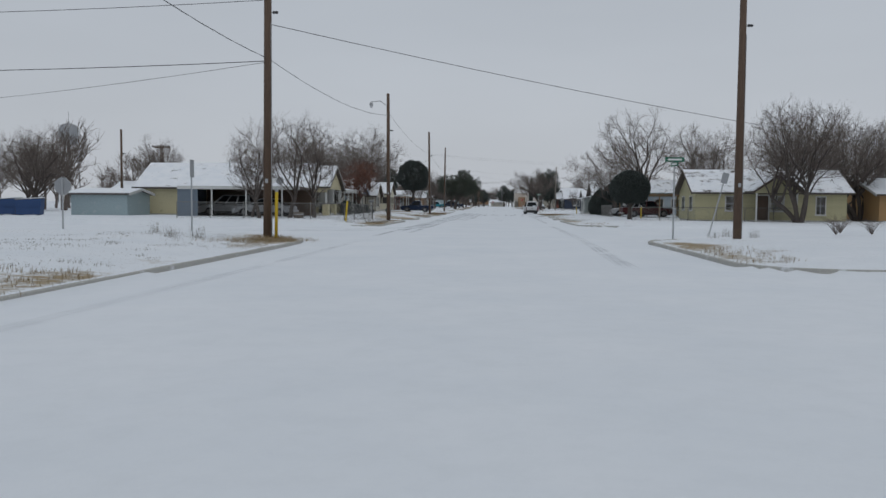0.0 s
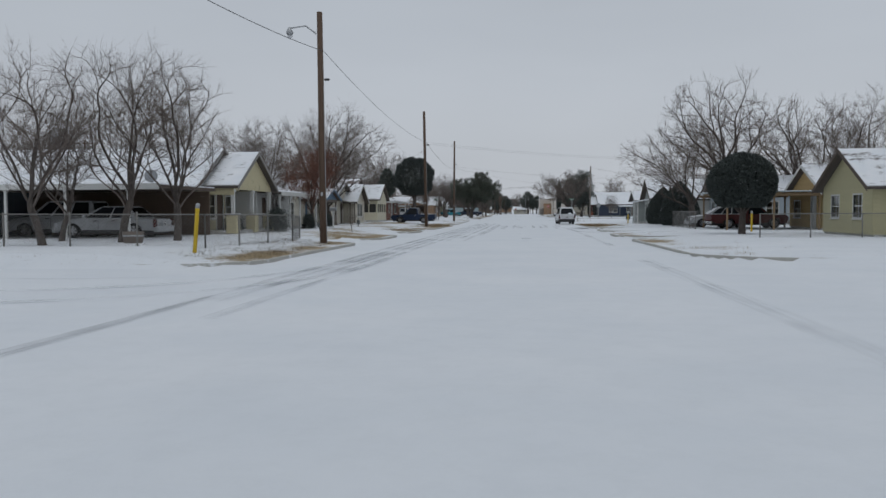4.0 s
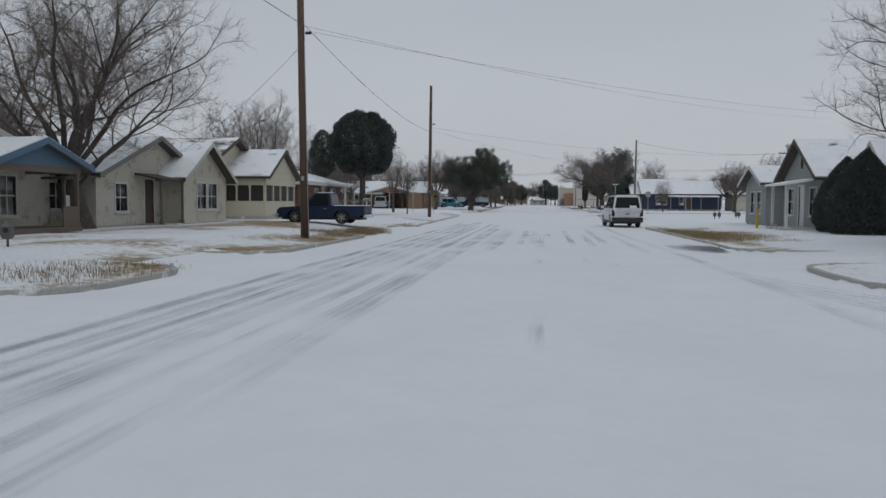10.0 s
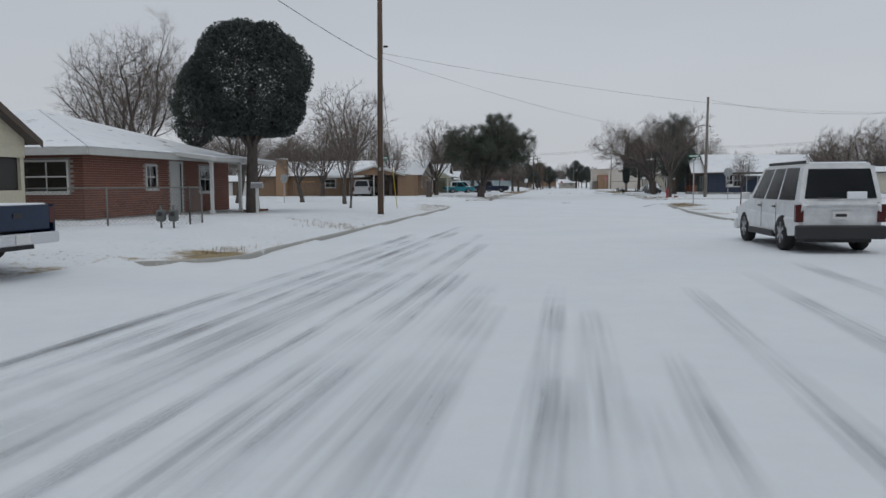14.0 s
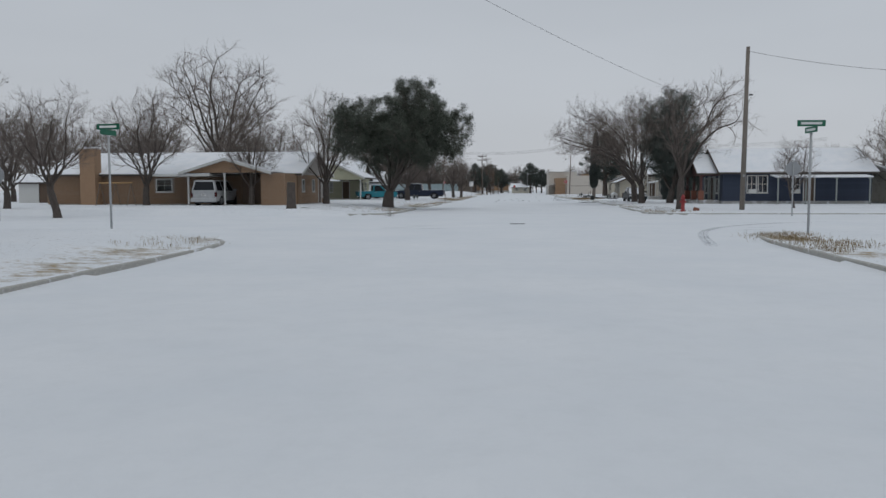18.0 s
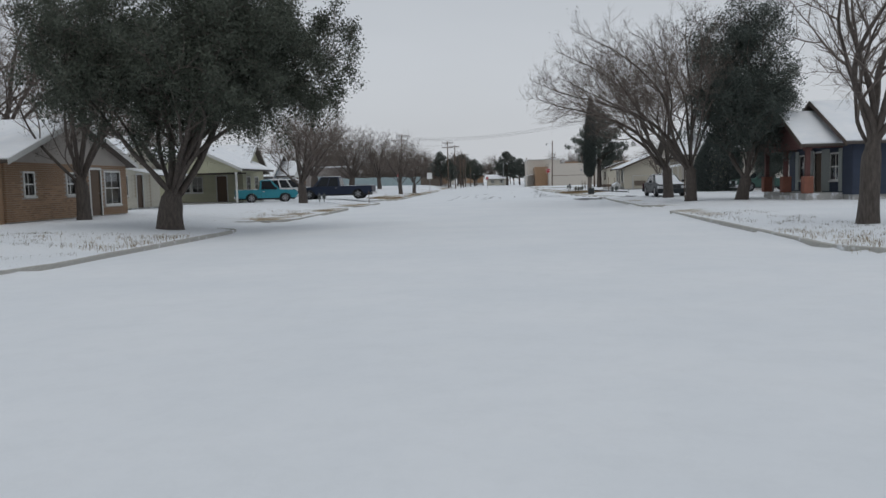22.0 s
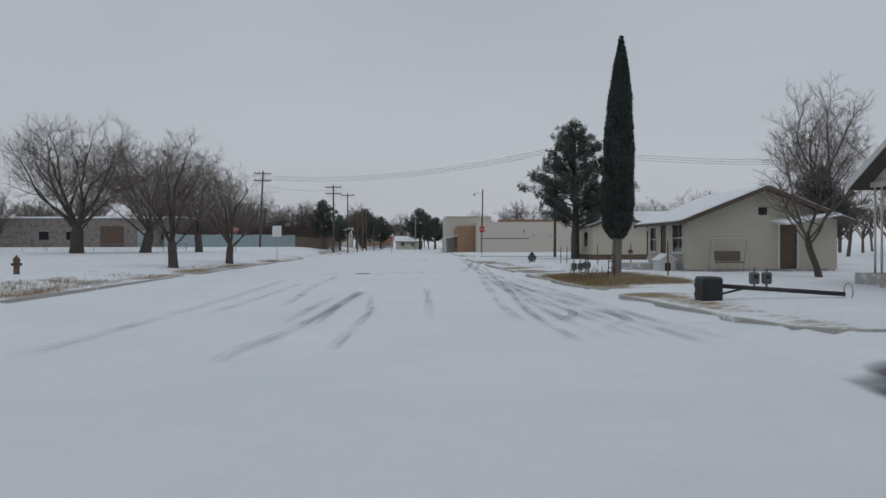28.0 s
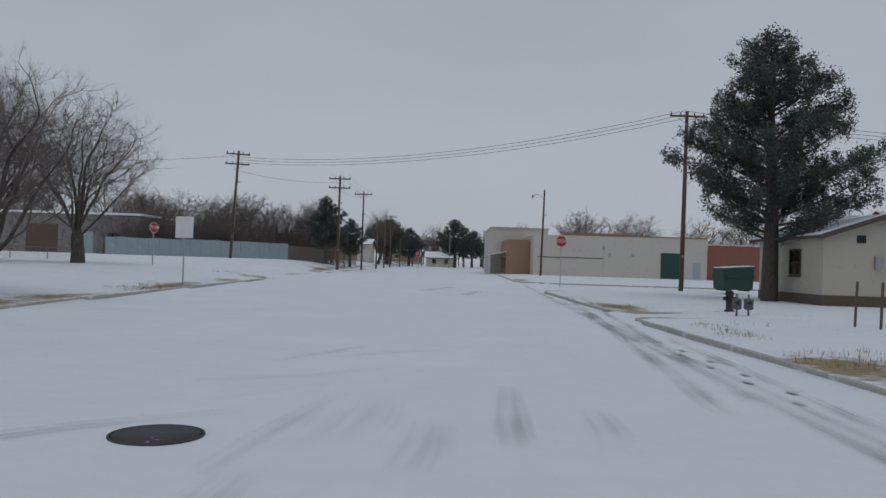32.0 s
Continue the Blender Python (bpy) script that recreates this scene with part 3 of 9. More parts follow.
    ff = fine.f + np.concatenate([idx + np.array((0, 1, 3)), idx + np.array((1, 2, 3)), idx + np.array((2, 0, 3))]).tolist()
    e = thing(name, m, label, "tree")
    part("trunk", mesh_of("trunk", wood.v, wood.f, M[skin], True), None, e)
    part("crown", mesh_of("crown", fv, ff, M[twig], False), None, e)
    return e, [tuple(q) for q in mid]


def leaf_cloud(rng, centres, per, size, spread, stretch=(1, 1, 1), longish=1.6):
    """Many small leaves in clumps round the centres."""
    n = len(centres) * per
    c = np.repeat(np.array([tuple(q) for q in centres]), per, axis=0)
    g = np.random.RandomState(rng.randrange(1 << 30))
    off = g.normal(0, 1, (n, 3)) * spread * np.array(stretch)
    p = c + off
    a = g.normal(0, 1, (n, 3))
    a /= np.linalg.norm(a, axis=1)[:, None]
    b = np.cross(a, g.normal(0, 1, (n, 3)))
    b /= np.linalg.norm(b, axis=1)[:, None]
    s = size * g.uniform(0.6, 1.3, (n, 1))
    v = np.stack([p - a * s * longish, p - b * s * 0.6, p + a * s * longish, p + b * s * 0.6], 1).reshape(-1, 3)
    return v.tolist(), [(4 * i, 4 * i + 1, 4 * i + 2, 4 * i + 3) for i in range(n)]


# ---- houses ----
def wall_cells(bm, length, height, openings, t, m):
    """A wall along x from 0 to length, t thick towards +y, with openings (x0, x1, z0, z1) cut through, all one shell."""
    xs = sorted({0.0, length, *[o[0] for o in openings], *[o[1] for o in openings]})
    zs = sorted({0.0, height, *[o[2] for o in openings], *[o[3] for o in openings]})
    nx, nz = len(xs) - 1, len(zs) - 1

    def solid(i, k):
        if not (0 <= i < nx and 0 <= k < nz):
            return False
        cx, cz = (xs[i] + xs[i + 1]) / 2, (zs[k] + zs[k + 1]) / 2
        return not any(o[0] < cx < o[1] and o[2] < cz < o[3] for o in openings)

    made = {}

    def v(i, j, k):
        if (i, j, k) not in made:
            made[i, j, k] = bm.verts.new(m @ Vector((xs[i], t * j, zs[k])))
        return made[i, j, k]

    for i in range(nx):
        for k in range(nz):
            if not solid(i, k):
                continue
            bm.faces.new((v(i, 0, k), v(i + 1, 0, k), v(i + 1, 0, k + 1), v(i, 0, k + 1)))
            bm.faces.new((v(i, 1, k), v(i, 1, k + 1), v(i + 1, 1, k + 1), v(i + 1, 1, k)))
            if not solid(i - 1, k):
                bm.faces.new((v(i, 0, k), v(i, 0, k + 1), v(i, 1, k + 1), v(i, 1, k)))
            if not solid(i + 1, k):
                bm.faces.new((v(i + 1, 0, k), v(i + 1, 1, k), v(i + 1, 1, k + 1), v(i + 1, 0, k + 1)))
            if not solid(i, k - 1):
                bm.faces.new((v(i, 0, k), v(i, 1, k), v(i + 1, 1, k), v(i + 1, 0, k)))
            if not solid(i, k + 1):
                bm.faces.new((v(i, 0, k + 1), v(i + 1, 0, k + 1), v(i + 1, 1, k + 1), v(i, 1, k + 1)))
    return bm


def window_part(parent, m, x0, x1, z0, z1, frame_mat, curtain=False, cross=True, t=0.14):
    """A window in its opening: frame, sash bars, panes and sill; m lays the wall's x and z."""
    w = part("window", boxed(0, 0.001, 0, 0.001, 0, 0.001), frame_mat, parent)
    bm = w.data
    fr = bmesh.new()
    b = 0.07
    for q in ((x0 - b, x0, z0 - b, z1 + b), (x1, x1 + b, z0 - b, z1 + b), (x0, x1, z1, z1 + b), (x0, x1, z0 - b, z0)):
        box(fr, q[0], q[1], -0.035, t * 0.6, q[2], q[3], m=m)
    fr.to_mesh(bm)
    fr.free()
    zm = (z0 + z1) / 2
    s = bmesh.new()
    box(s, x0, x1, 0.02, 0.06, zm - 0.025, zm + 0.025, m=m)
    if cross:
        xm = (x0 + x1) / 2
        box(s, xm - 0.018, xm + 0.018, 0.024, 0.056, z0, z1, m=m)
    part("sash_bar", s, frame_mat, w)
    for a, c in ((z0, zm - 0.025), (zm + 0.025, z1)):
        part("pane", box(bmesh.new(), x0, x1, 0.038, 0.044, a, c, m=m), M["glass"], w)
    part("sill", box(bmesh.new(), x0 - 0.1, x1 + 0.1, -0.09, -0.036, z0 - 0.12, z0 - 0.071, m=m), frame_mat, w)
    if curtain:
        part("curtain", box(bmesh.new(), x0, x1, t + 0.04, t + 0.06, z0 + (z1 - z0) * 0.25, z1, m=m), M["curtain"], w)
    return w


def door_part(parent, m, x0, x1, z1, mat, frame_mat, z0=0.0):
    d = part("door", box(bmesh.new(), x0, x1, 0.04, 0.09, z0, z1, m=m), mat, parent)
    fr = bmesh.new()
    for q in ((x0 - 0.09, x0, z0, z1 + 0.09), (x1, x1 + 0.09, z0, z1 + 0.09), (x0, x1, z1, z1 + 0.09)):
        box(fr, q[0], q[1], -0.03, 0.1, q[2], q[3], m=m)
    part("door_frame", fr, frame_mat, d)
    pn = bmesh.new()
    for a, c in ((z0 + 0.2, z0 + 0.85), (z0 + 1.05, z1 - 0.2)):
        box(pn, x0 + 0.12, x1 - 0.12, 0.025, 0.039, a, c, m=m)
    part("door_panel", pn, mat, d)
    part("door_knob", lathe(bmesh.new(), [(0.01, 0), (0.03, 0.02), (0.03, 0.05), (0.012, 0.07)], 8, m @ pose(x1 - 0.08, 0.04, z0 + 1.0, 90)), M["steel"], d)
    return d


SIDES = {"s": (0, 0, 0), "e": (1, 0, 90), "n": (1, 1, 180), "w": (0, 1, 270)}


def side_matrix(side, w, d):
    """The wall's own frame: x along it, y inwards, for a w by d plan with its corner at 0, 0."""
    fx, fy, turn = SIDES[side]
    return pose(fx * w, fy * d, 0, 0, 0, turn)


def boards_on(parent, m, length, z0, z1, openings, mat, pitch=0.2, gable=None, name="siding_board"):
    """Lapped boards on a wall, each its own piece; gable = (peak x, peak height) narrows them above z1."""
    z = z0
    top = gable[1] if gable else z1
    cache = {}
    while z < top - 0.03:
        za, zb = z, min(z + pitch, top)
        runs = [(0.0, length)]
        if zb > z1 + 1e-6 and gable:
            k = max(0.0, 1 - (zb - z1) / (gable[1] - z1))
            runs = [(gable[0] * (1 - k), gable[0] + (length - gable[0]) * k)]
        for o in openings:
            if o[2] - 0.07 < zb and o[3] + 0.07 > za:
                nr = []
                for a, b in runs:
                    if o[1] + 0.07 <= a or o[0] - 0.07 >= b:
                        nr.append((a, b))
                    else:
                        if o[0] - 0.07 > a:
                            nr.append((a, o[0] - 0.07))
                        if o[1] + 0.07 < b:
                            nr.append((o[1] + 0.07, b))
                runs = nr
        for a, b in runs:
            if b - a < 0.05:
                continue
            key = (round(b - a, 3), round(zb - za, 3))
            if key not in cache:
                bm = bmesh.new()
                q = [(-0.026, 0.0), (-0.006, key[1] + 0.012), (0.0, key[1] + 0.012), (0.0, 0.0)]
                prism(bm, q, 0, key[0], Matrix(((0, 1, 0, 0), (1, 0, 0, 0), (0, 0, 1, 0), (0, 0, 0, 1))))
                bmesh.ops.recalc_face_normals(bm, faces=bm.faces)
                me = bpy.data.meshes.new(name)
                bm.to_mesh(me)
                bm.free()
                me.materials.append(mat)
                cache[key] = me
            ob = part(name, cache[key], None, parent)
            ob.matrix_local = m @ pose(a, -0.001, za)
        z += pitch


def gable_roof(e, w, d, h, rise, over, axis, roof, snow, fascia, name="roof", ox=0.0, oy=0.0, thick=0.12, ends=None):
    """Two roof slabs with a snow layer on each, and barge boards; the ridge runs along the axis."""
    ea, eb = ends if ends else (over, over)
    r = part(name, boxed(0, 0.001, 0, 0.001, h, h + 0.001), M[roof], e)
    bm, sn, bb = bmesh.new(), bmesh.new(), bmesh.new()
    drop = over * rise / ((d if axis == "x" else w) / 2)

    def at(u, v, z):
        return (ox + u, oy + v, z) if axis == "x" else (ox + v, oy + u, z)

    run, half = (w, d / 2) if axis == "x" else (d, w / 2)
    for s in (-1, 1):
        e0, e1 = at(-ea, half + s * (half + over), h - drop), at(run + eb, half + s * (half + over), h - drop)
        r0, r1 = at(-ea, half, h + rise), at(run + eb, half, h + rise)
        up = Vector((0, 0, thick))
        plate(bm, [Vector(q) + up for q in (e0, e1, r1, r0)], thick)
        lift = Vector((0, 0, thick + 0.05))
        plate(sn, [Vector(q).lerp(Vector(w2), 0.012) + lift for q, w2 in ((e0, r0), (e1, r1), (r1, e1), (r0, e0))], 0.046)
        part("snow_layer", sn, M[snow], r, "settled snow on the roof slope")
        sn = bmesh.new()
        for a, b in ((e0, r0), (e1, r1)):
            va, vb = Vector(a), Vector(b)
            out = Vector(at(-0.03 if a is e0 else 0.03, 0, 0)) - Vector((ox, oy, 0))
            qs = [va + out, vb + out, vb + out + Vector((0, 0, thick + 0.02)), va + out + Vector((0, 0, thick + 0.02))]
            lo = [q - Vector((0, 0, 0.06)) for q in qs[:2]] + qs[2:]
            vs = [bb.verts.new(q) for q in lo] + [bb.verts.new(q - out * 0.9) for q in lo]
            bb.faces.new(vs[:4])
            bb.faces.new(vs[4:][::-1])
            for k in range(4):
                bb.faces.new((vs[(k + 1) % 4], vs[k], vs[4 + k], vs[4 + (k + 1) % 4]))
            part("barge_board", bb, M[fascia], r)
            bb = bmesh.new()
    bm.to_mesh(r.data)
    bm.free()
    bb.free()
    sn.free()
    return r


def gable_wall(e, pts, y0, y1, m, mat, name="gable"):
    return part(name, prism(bmesh.new(), pts, y0, y1, m), mat, e)


def house(name, label, m, w, d, h, rise, axis, wall, roof="shingle", snow="roof_snow", fascia="fascia", over=0.45, openings=None, boards=0.2,
          trim="white", base=0.35, category="house", hip=False, wall_sides="senw", board_sides="se", group="", brick="", rooms=True):
    """A gabled house: walls with real openings, windows, doors, siding boards, roof and base. openings: {side: [(kind, x0, x1, z0, z1)]}."""
    e = thing(name, m, label, category, group)
    openings = openings or {}
    t = 0.16
    part("foundation", boxed(0.05, w - 0.05, 0.05, d - 0.05, -0.6, base + 0.02), M["concrete"], e)
    part("floor_slab", boxed(t, w - t, t, d - t, base + 0.02, base + 0.06), M["interior"], e)
    for side in wall_sides:
        sm = side_matrix(side, w, d) @ pose(0, 0, base)
        length = w if side in "sn" else d
        ops = [(o[1], o[2], o[3], o[4]) for o in openings.get(side, [])]
        inset = 0.0 if side in "sn" else t
        bm = bmesh.new()
        mm = sm @ pose(inset, 0, 0)
        wall_cells(bm, length - 2 * inset, h - base, [(a - inset, b - inset, c, f) for a, b, c, f in ops], t, mm)
        wp = part("wall", bm, M[wall], e)
        for o in openings.get(side, []):
            if o[0] in ("win", "winc", "wide"):
                window_part(e, sm, *o[1:5], M[trim], o[0] == "winc", o[0] != "wide")
            elif o[0].startswith("door"):
                door_part(e, sm, o[1], o[2], o[4], M[o[0][5:] or "white"], M[trim], o[3])
        gab = None
        if not hip and ((axis == "x" and side in "ew") or (axis == "y" and side in "sn")):
            gab = (length / 2, h - base + rise)
            g = bmesh.new()
            prism(g, [(0, h - base), (length, h - base), (length / 2, h - base + rise)], 0, t, sm)
            part("gable", g, M[wall], e)
        if brick and side in board_sides:
            courses(wp, sm, length, 0.0, h - base, ops, M[brick], span=(0.3, 5.2) if side == "e" else None)
        if boards and side in board_sides:
            boards_on(wp, sm, length, 0.0, h - base, ops, M[wall], boards, gab)
    part("inner_partition", boxed(w / 2 - 0.05, w / 2 + 0.05, t, d - t, base + 0.06, h), M["interior"], e)
    part("ceiling_board", boxed(t, w - t, t, d - t, h - 0.06, h - 0.01), M["interior"], e)
    if hip == "none":
        pass
    elif hip:
        hip_roof(e, w, d, h, rise, over, M[roof], M[snow], M[fascia])
    else:
        gable_roof(e, w, d, h, rise, over, axis, roof, snow, fascia)
    return e


def hip_roof(e, w, d, h, rise, over, roof, snow, fascia, name="roof"):
    x0, x1, y0, y1 = -over, w + over, -over, d + over
    if w > d:
        a, b = Vector((d / 2, d / 2, h + rise)), Vector((w - d / 2, d / 2, h + rise))
    else:
        a, b = Vector((w / 2, w / 2, h + rise)), Vector((w / 2, d - w / 2, h + rise))
    c = [Vector((x0, y0, h)), Vector((x1, y0, h)), Vector((x1, y1, h)), Vector((x0, y1, h))]
    faces = [(c[0], c[1], b, a), (c[1], c[2], b), (c[2], c[3], a, b), (c[3], c[0], a)] if w > d else [(c[0], c[1], a), (c[1], c[2], b, a), (c[2], c[3], b), (c[3], c[0], a, b)]
    bm, sn, slopes = bmesh.new(), bmesh.new(), []
    for f in faces:
        plate(bm, [q + Vector((0, 0, 0.1)) for q in f], 0.1)
        mid = sum(f, Vector()) / len(f)
        plate(sn, [q.lerp(mid, 0.012) + Vector((0, 0, 0.155)) for q in f], 0.05)
        slopes.append(sn)
        sn = bmesh.new()
    sn.free()
    r = part(name, bm, roof, e)
    for sn in slopes:
        part("snow_layer", sn, snow, r, "settled snow on the roof slope")
    for a2, b2 in zip(c, c[1:] + c[:1]):
        dd = (b2 - a2).normalized()
        out = Vector((dd.y, -dd.x, 0)) * 0.03
        fb = bmesh.new()
        vs = [a2, b2, b2 + out, a2 + out]
        lo = [fb.verts.new(q + Vector((0, 0, -0.12))) for q in vs]
        hi = [fb.verts.new(q + Vector((0, 0, 0.11))) for q in vs]
        fb.faces.new(lo[::-1])
        fb.faces.new(hi)
        for k in range(4):
            fb.faces.new((lo[k], lo[(k + 1) % 4], hi[(k + 1) % 4], hi[k]))
        part("fascia_board", fb, fascia, r)
    return r


def front_porch(e, w, y0, y1, depth, h, rise, wall, snow="roof_snow", fascia="fascia", roof="shingle", posts="white", base=0.1, over=0.3, back=1.6, knee=0.0, floor="concrete", gable=None, mids=0, boards=0.2, ps=0.12, beam=None):
    """A gabled porch on the street side: floor, posts, beam, knee wall, roof and its gable."""
    part("porch_floor", boxed(w + 0.001, w + depth, y0, y1, -0.5, base + 0.1), M[floor], e)
    ys = [y0 + 0.12 + (y1 - y0 - 0.24) * k / (1 + mids) for k in range(2 + mids)]
    for y in ys:
        post_part(e, w + depth - 0.12, y, base + 0.1, h, ps, M[posts])
    part("porch_beam", boxed(w + depth - 0.22, w + depth - 0.02, y0 + 0.02, y1 - 0.02, h, h + 0.2), M[beam or posts], e)
    for y in (y0 + 0.02, y1 - 0.18):
        part("porch_beam", boxed(w + 0.002, w + depth - 0.221, y, y + 0.16, h, h + 0.2), M[beam or posts], e)
    if knee:
        part("knee_wall", boxed(w + depth - 0.2, w + depth - 0.04, y0 + 0.2, y0 + (y1 - y0) * 0.42, base + 0.1, base + knee), M[wall], e)
        part("knee_wall", boxed(w + depth - 0.2, w + depth - 0.04, y0 + (y1 - y0) * 0.66, y1 - 0.2, base + 0.1, base + knee), M[wall], e)
        part("knee_wall", boxed(w + 0.002, w + depth - 0.2, y0 + 0.04, y0 + 0.18, base + 0.1, base + knee), M[wall], e)
    gm = pose(w + depth, y0, 0, 0, 0, 90)
    g = part("porch_gable", prism(bmesh.new(), [(0, h + 0.2), (y1 - y0, h + 0.2), ((y1 - y0) / 2, h + 0.2 + rise)], 0.02, 0.14, gm), M[gable or wall], e)
    if boards:
        boards_on(g, gm @ pose(0, 0.02, 0), y1 - y0, h + 0.2, h + 0.2, [], M[gable or wall], boards, ((y1 - y0) / 2, h + 0.2 + rise))
    part("porch_ceiling", boxed(w + 0.002, w + depth - 0.1, y0 + 0.02, y1 - 0.02, h + 0.201, h + 0.23), M["white"], e)
    gable_roof(e, depth + back, y1 - y0, h + 0.2, rise, over, "x", roof, snow, fascia, "porch_roof", w - back, y0, ends=(0.0, over))


def chimney_part(e, x, y, z0, z1, s, mat):
    c = part("chimney", boxed(x - s, x + s, y - s * 0.8, y + s * 0.8, z0, z1), M[mat], e)
    part("chimney_cap", boxed(x - s - 0.06, x + s + 0.06, y - s * 0.8 - 0.06, y + s * 0.8 + 0.06, z1, z1 + 0.1), M["concrete"], c)
    part("snow_cap", boxed(x - s - 0.05, x + s + 0.05, y - s * 0.8 - 0.05, y + s * 0.8 + 0.05, z1 + 0.1, z1 + 0.16), M["snow"], c)


def courses(parent, m, length, z0, z1, openings, mat, pitch=0.084, unit=0.24, limit=300, span=None):
    """Brickwork laid on a wall: single bricks over a stretch of it, the rest joined as one part."""
    bw, bh = unit - 0.012, pitch - 0.012
    one = bmesh.new()
    box(one, 0, bw, -0.018, 0.0, 0, bh)
    me = bpy.data.meshes.new("brick")
    one.to_mesh(me)
    one.free()
    me.materials.append(mat)
    v, f, made = [], [], 0
    rows = int((z1 - z0) / pitch)
    for r in range(rows):
        x = -unit / 2 if r % 2 else 0.0
        z = z0 + r * pitch
        while x < length:
            a, b = max(0.0, x), min(length, x + bw)
            x += unit
            if b - a < 0.04 or any(o[0] - 0.07 < b and o[1] + 0.07 > a and o[2] - 0.12 < z + bh and o[3] + 0.07 > z for o in openings):
                continue
            if made < limit and b - a > bw - 0.001 and span and span[0] <= a <= span[1]:
                ob = part("brick", me, None, parent)
                ob.matrix_local = m @ pose(a, 0, z)
                made += 1
                continue
            k = len(v)
            for c in ((a, 0, z), (b, 0, z), (b, 0, z + bh), (a, 0, z + bh), (a, -0.018, z), (b, -0.018, z), (b, -0.018, z + bh), (a, -0.018, z + bh)):
                v.append(m @ Vector(c))
            f += [(k + 4, k + 5, k + 6, k + 7), (k, k + 1, k + 5, k + 4), (k + 3, k + 7, k + 6, k + 2), (k, k + 4, k + 7, k + 3), (k + 1, k + 2, k + 6, k + 5)]
    if v:
        o = part("brickwork", mesh_of("brickwork", v, f, mat), None, parent)
        o["kind"] = "stuff"


def post_part(e, x, y, z0, z1, s, mat, name="porch_post"):
    bm = boxed(x - s / 2, x + s / 2, y - s / 2, y + s / 2, z0, z1)
    box(bm, x - s * 0.75, x + s * 0.75, y - s * 0.75, y + s * 0.75, z1 - 0.12, z1)
    box(bm, x - s * 0.7, x + s * 0.7, y - s * 0.7, y + s * 0.7, z0, z0 + 0.14)
    return part(name, bm, mat, e)


# ---- vehicles: x forwards, y to the left, origin on the ground amidships ----
def arc(cx, r, z0, n=9):
    """An arch over a wheel, from the back of it to the front."""
    out = []
    for k in range(n + 1):
        a = math.pi * (1 - k / n)
        z = max(z0, 0.36 + r * math.sin(a) - 0.02)
        out.append((cx + r * math.cos(a), z))
    return out


def uncap(bm):
    """Opens the round ends of a turned ring."""
    for q in [q for q in bm.faces if len(q.verts) > 4]:
        bm.faces.remove(q)


def wheel_part(e, x, y, r, w, big=False, rim="rim"):
    side = 1 if y > 0 else -1
    m = pose(x, y, r, 90)
    bm = lathe(bmesh.new(), [(r * 0.62, -w / 2), (r * 0.93, -w / 2), (r, -w / 2 + 0.04), (r, w / 2 - 0.04), (r * 0.93, w / 2), (r * 0.62, w / 2)], 22, m)
    uncap(bm)
    t = part("wheel", bm, M["tyre"], e)
    rm = bmesh.new()
    k = 0.74 if big else 0.64
    lathe(rm, [(r * k, -w / 2 - 0.004), (r * k, w / 2 + 0.004), (r * k * 0.86, w / 2 - 0.02), (r * k * 0.86, -w / 2 + 0.02)], 22, m)
    uncap(rm)
    part("rim_ring", rm, M[rim], t)
    sp = bmesh.new()
    n = 6
    for i in range(n):
        a = i * math.tau / n
        mm = Matrix.Translation((x, y + side * (w / 2 - 0.012), r)) @ Matrix.Rotation(a, 4, "Y")
        box(sp, -0.035, 0.035, -0.012, 0.012, 0.03, r * k * 0.95, m=mm)
    lathe(sp, [(0.075, -0.02), (0.075, 0.018), (0.045, 0.03)], 12, pose(x, y + side * (w / 2 - 0.01), r, -90 * side))
    part("spokes", sp, M[rim], t)
    # black disc standing in for the shade behind the spokes
    part("brake_disc", tube(bmesh.new(), (x, y + side * (w / 2 - 0.07), r), (x, y + side * (w / 2 - 0.05), r), r * k * 0.87, n=18), M["plastic"], t)
    return t


def cabin(bm, x0, x1, x2, x3, zb, zt, wb, wt):
    """A greenhouse lofted from the belt line (x0..x3) to the roof (x1..x2)."""
    v = [bm.verts.new(c) for c in ((x0, -wb, zb), (x3, -wb, zb), (x3, wb, zb), (x0, wb, zb), (x1, -wt, zt), (x2, -wt, zt), (x2, wt, zt), (x1, wt, zt))]
    for q in ((0, 1, 5, 4), (1, 2, 6, 5), (2, 3, 7, 6), (3, 0, 4, 7), (4, 5, 6, 7), (3, 2, 1, 0)):
        bm.faces.new([v[i] for i in q])
    bmesh.ops.bevel(bm, geom=[e for e in bm.edges if all(q.co.z > zb + 0.01 for q in e.verts)] , offset=0.05, segments=2, affect="EDGES")
    return bm


def quad_glass(e, pts, out, name="window", mat="car_glass"):
    vs = [Vector(p) for p in pts]
    nrm = (vs[1] - vs[0]).cross(vs[2] - vs[0]).normalized()
    if nrm.dot(Vector(out)) < 0:
        nrm = -nrm
    bm = bmesh.new()
    a = [bm.verts.new(p + nrm * 0.012) for p in vs]
    b = [bm.verts.new(p - nrm * 0.03) for p in vs]
    bm.faces.new(a)
    bm.faces.new(b[::-1])
    for k in range(len(vs)):
        j = (k + 1) % len(vs)
        bm.faces.new((a[j], a[k], b[k], b[j]))
    return part(name, bm, M[mat], e)


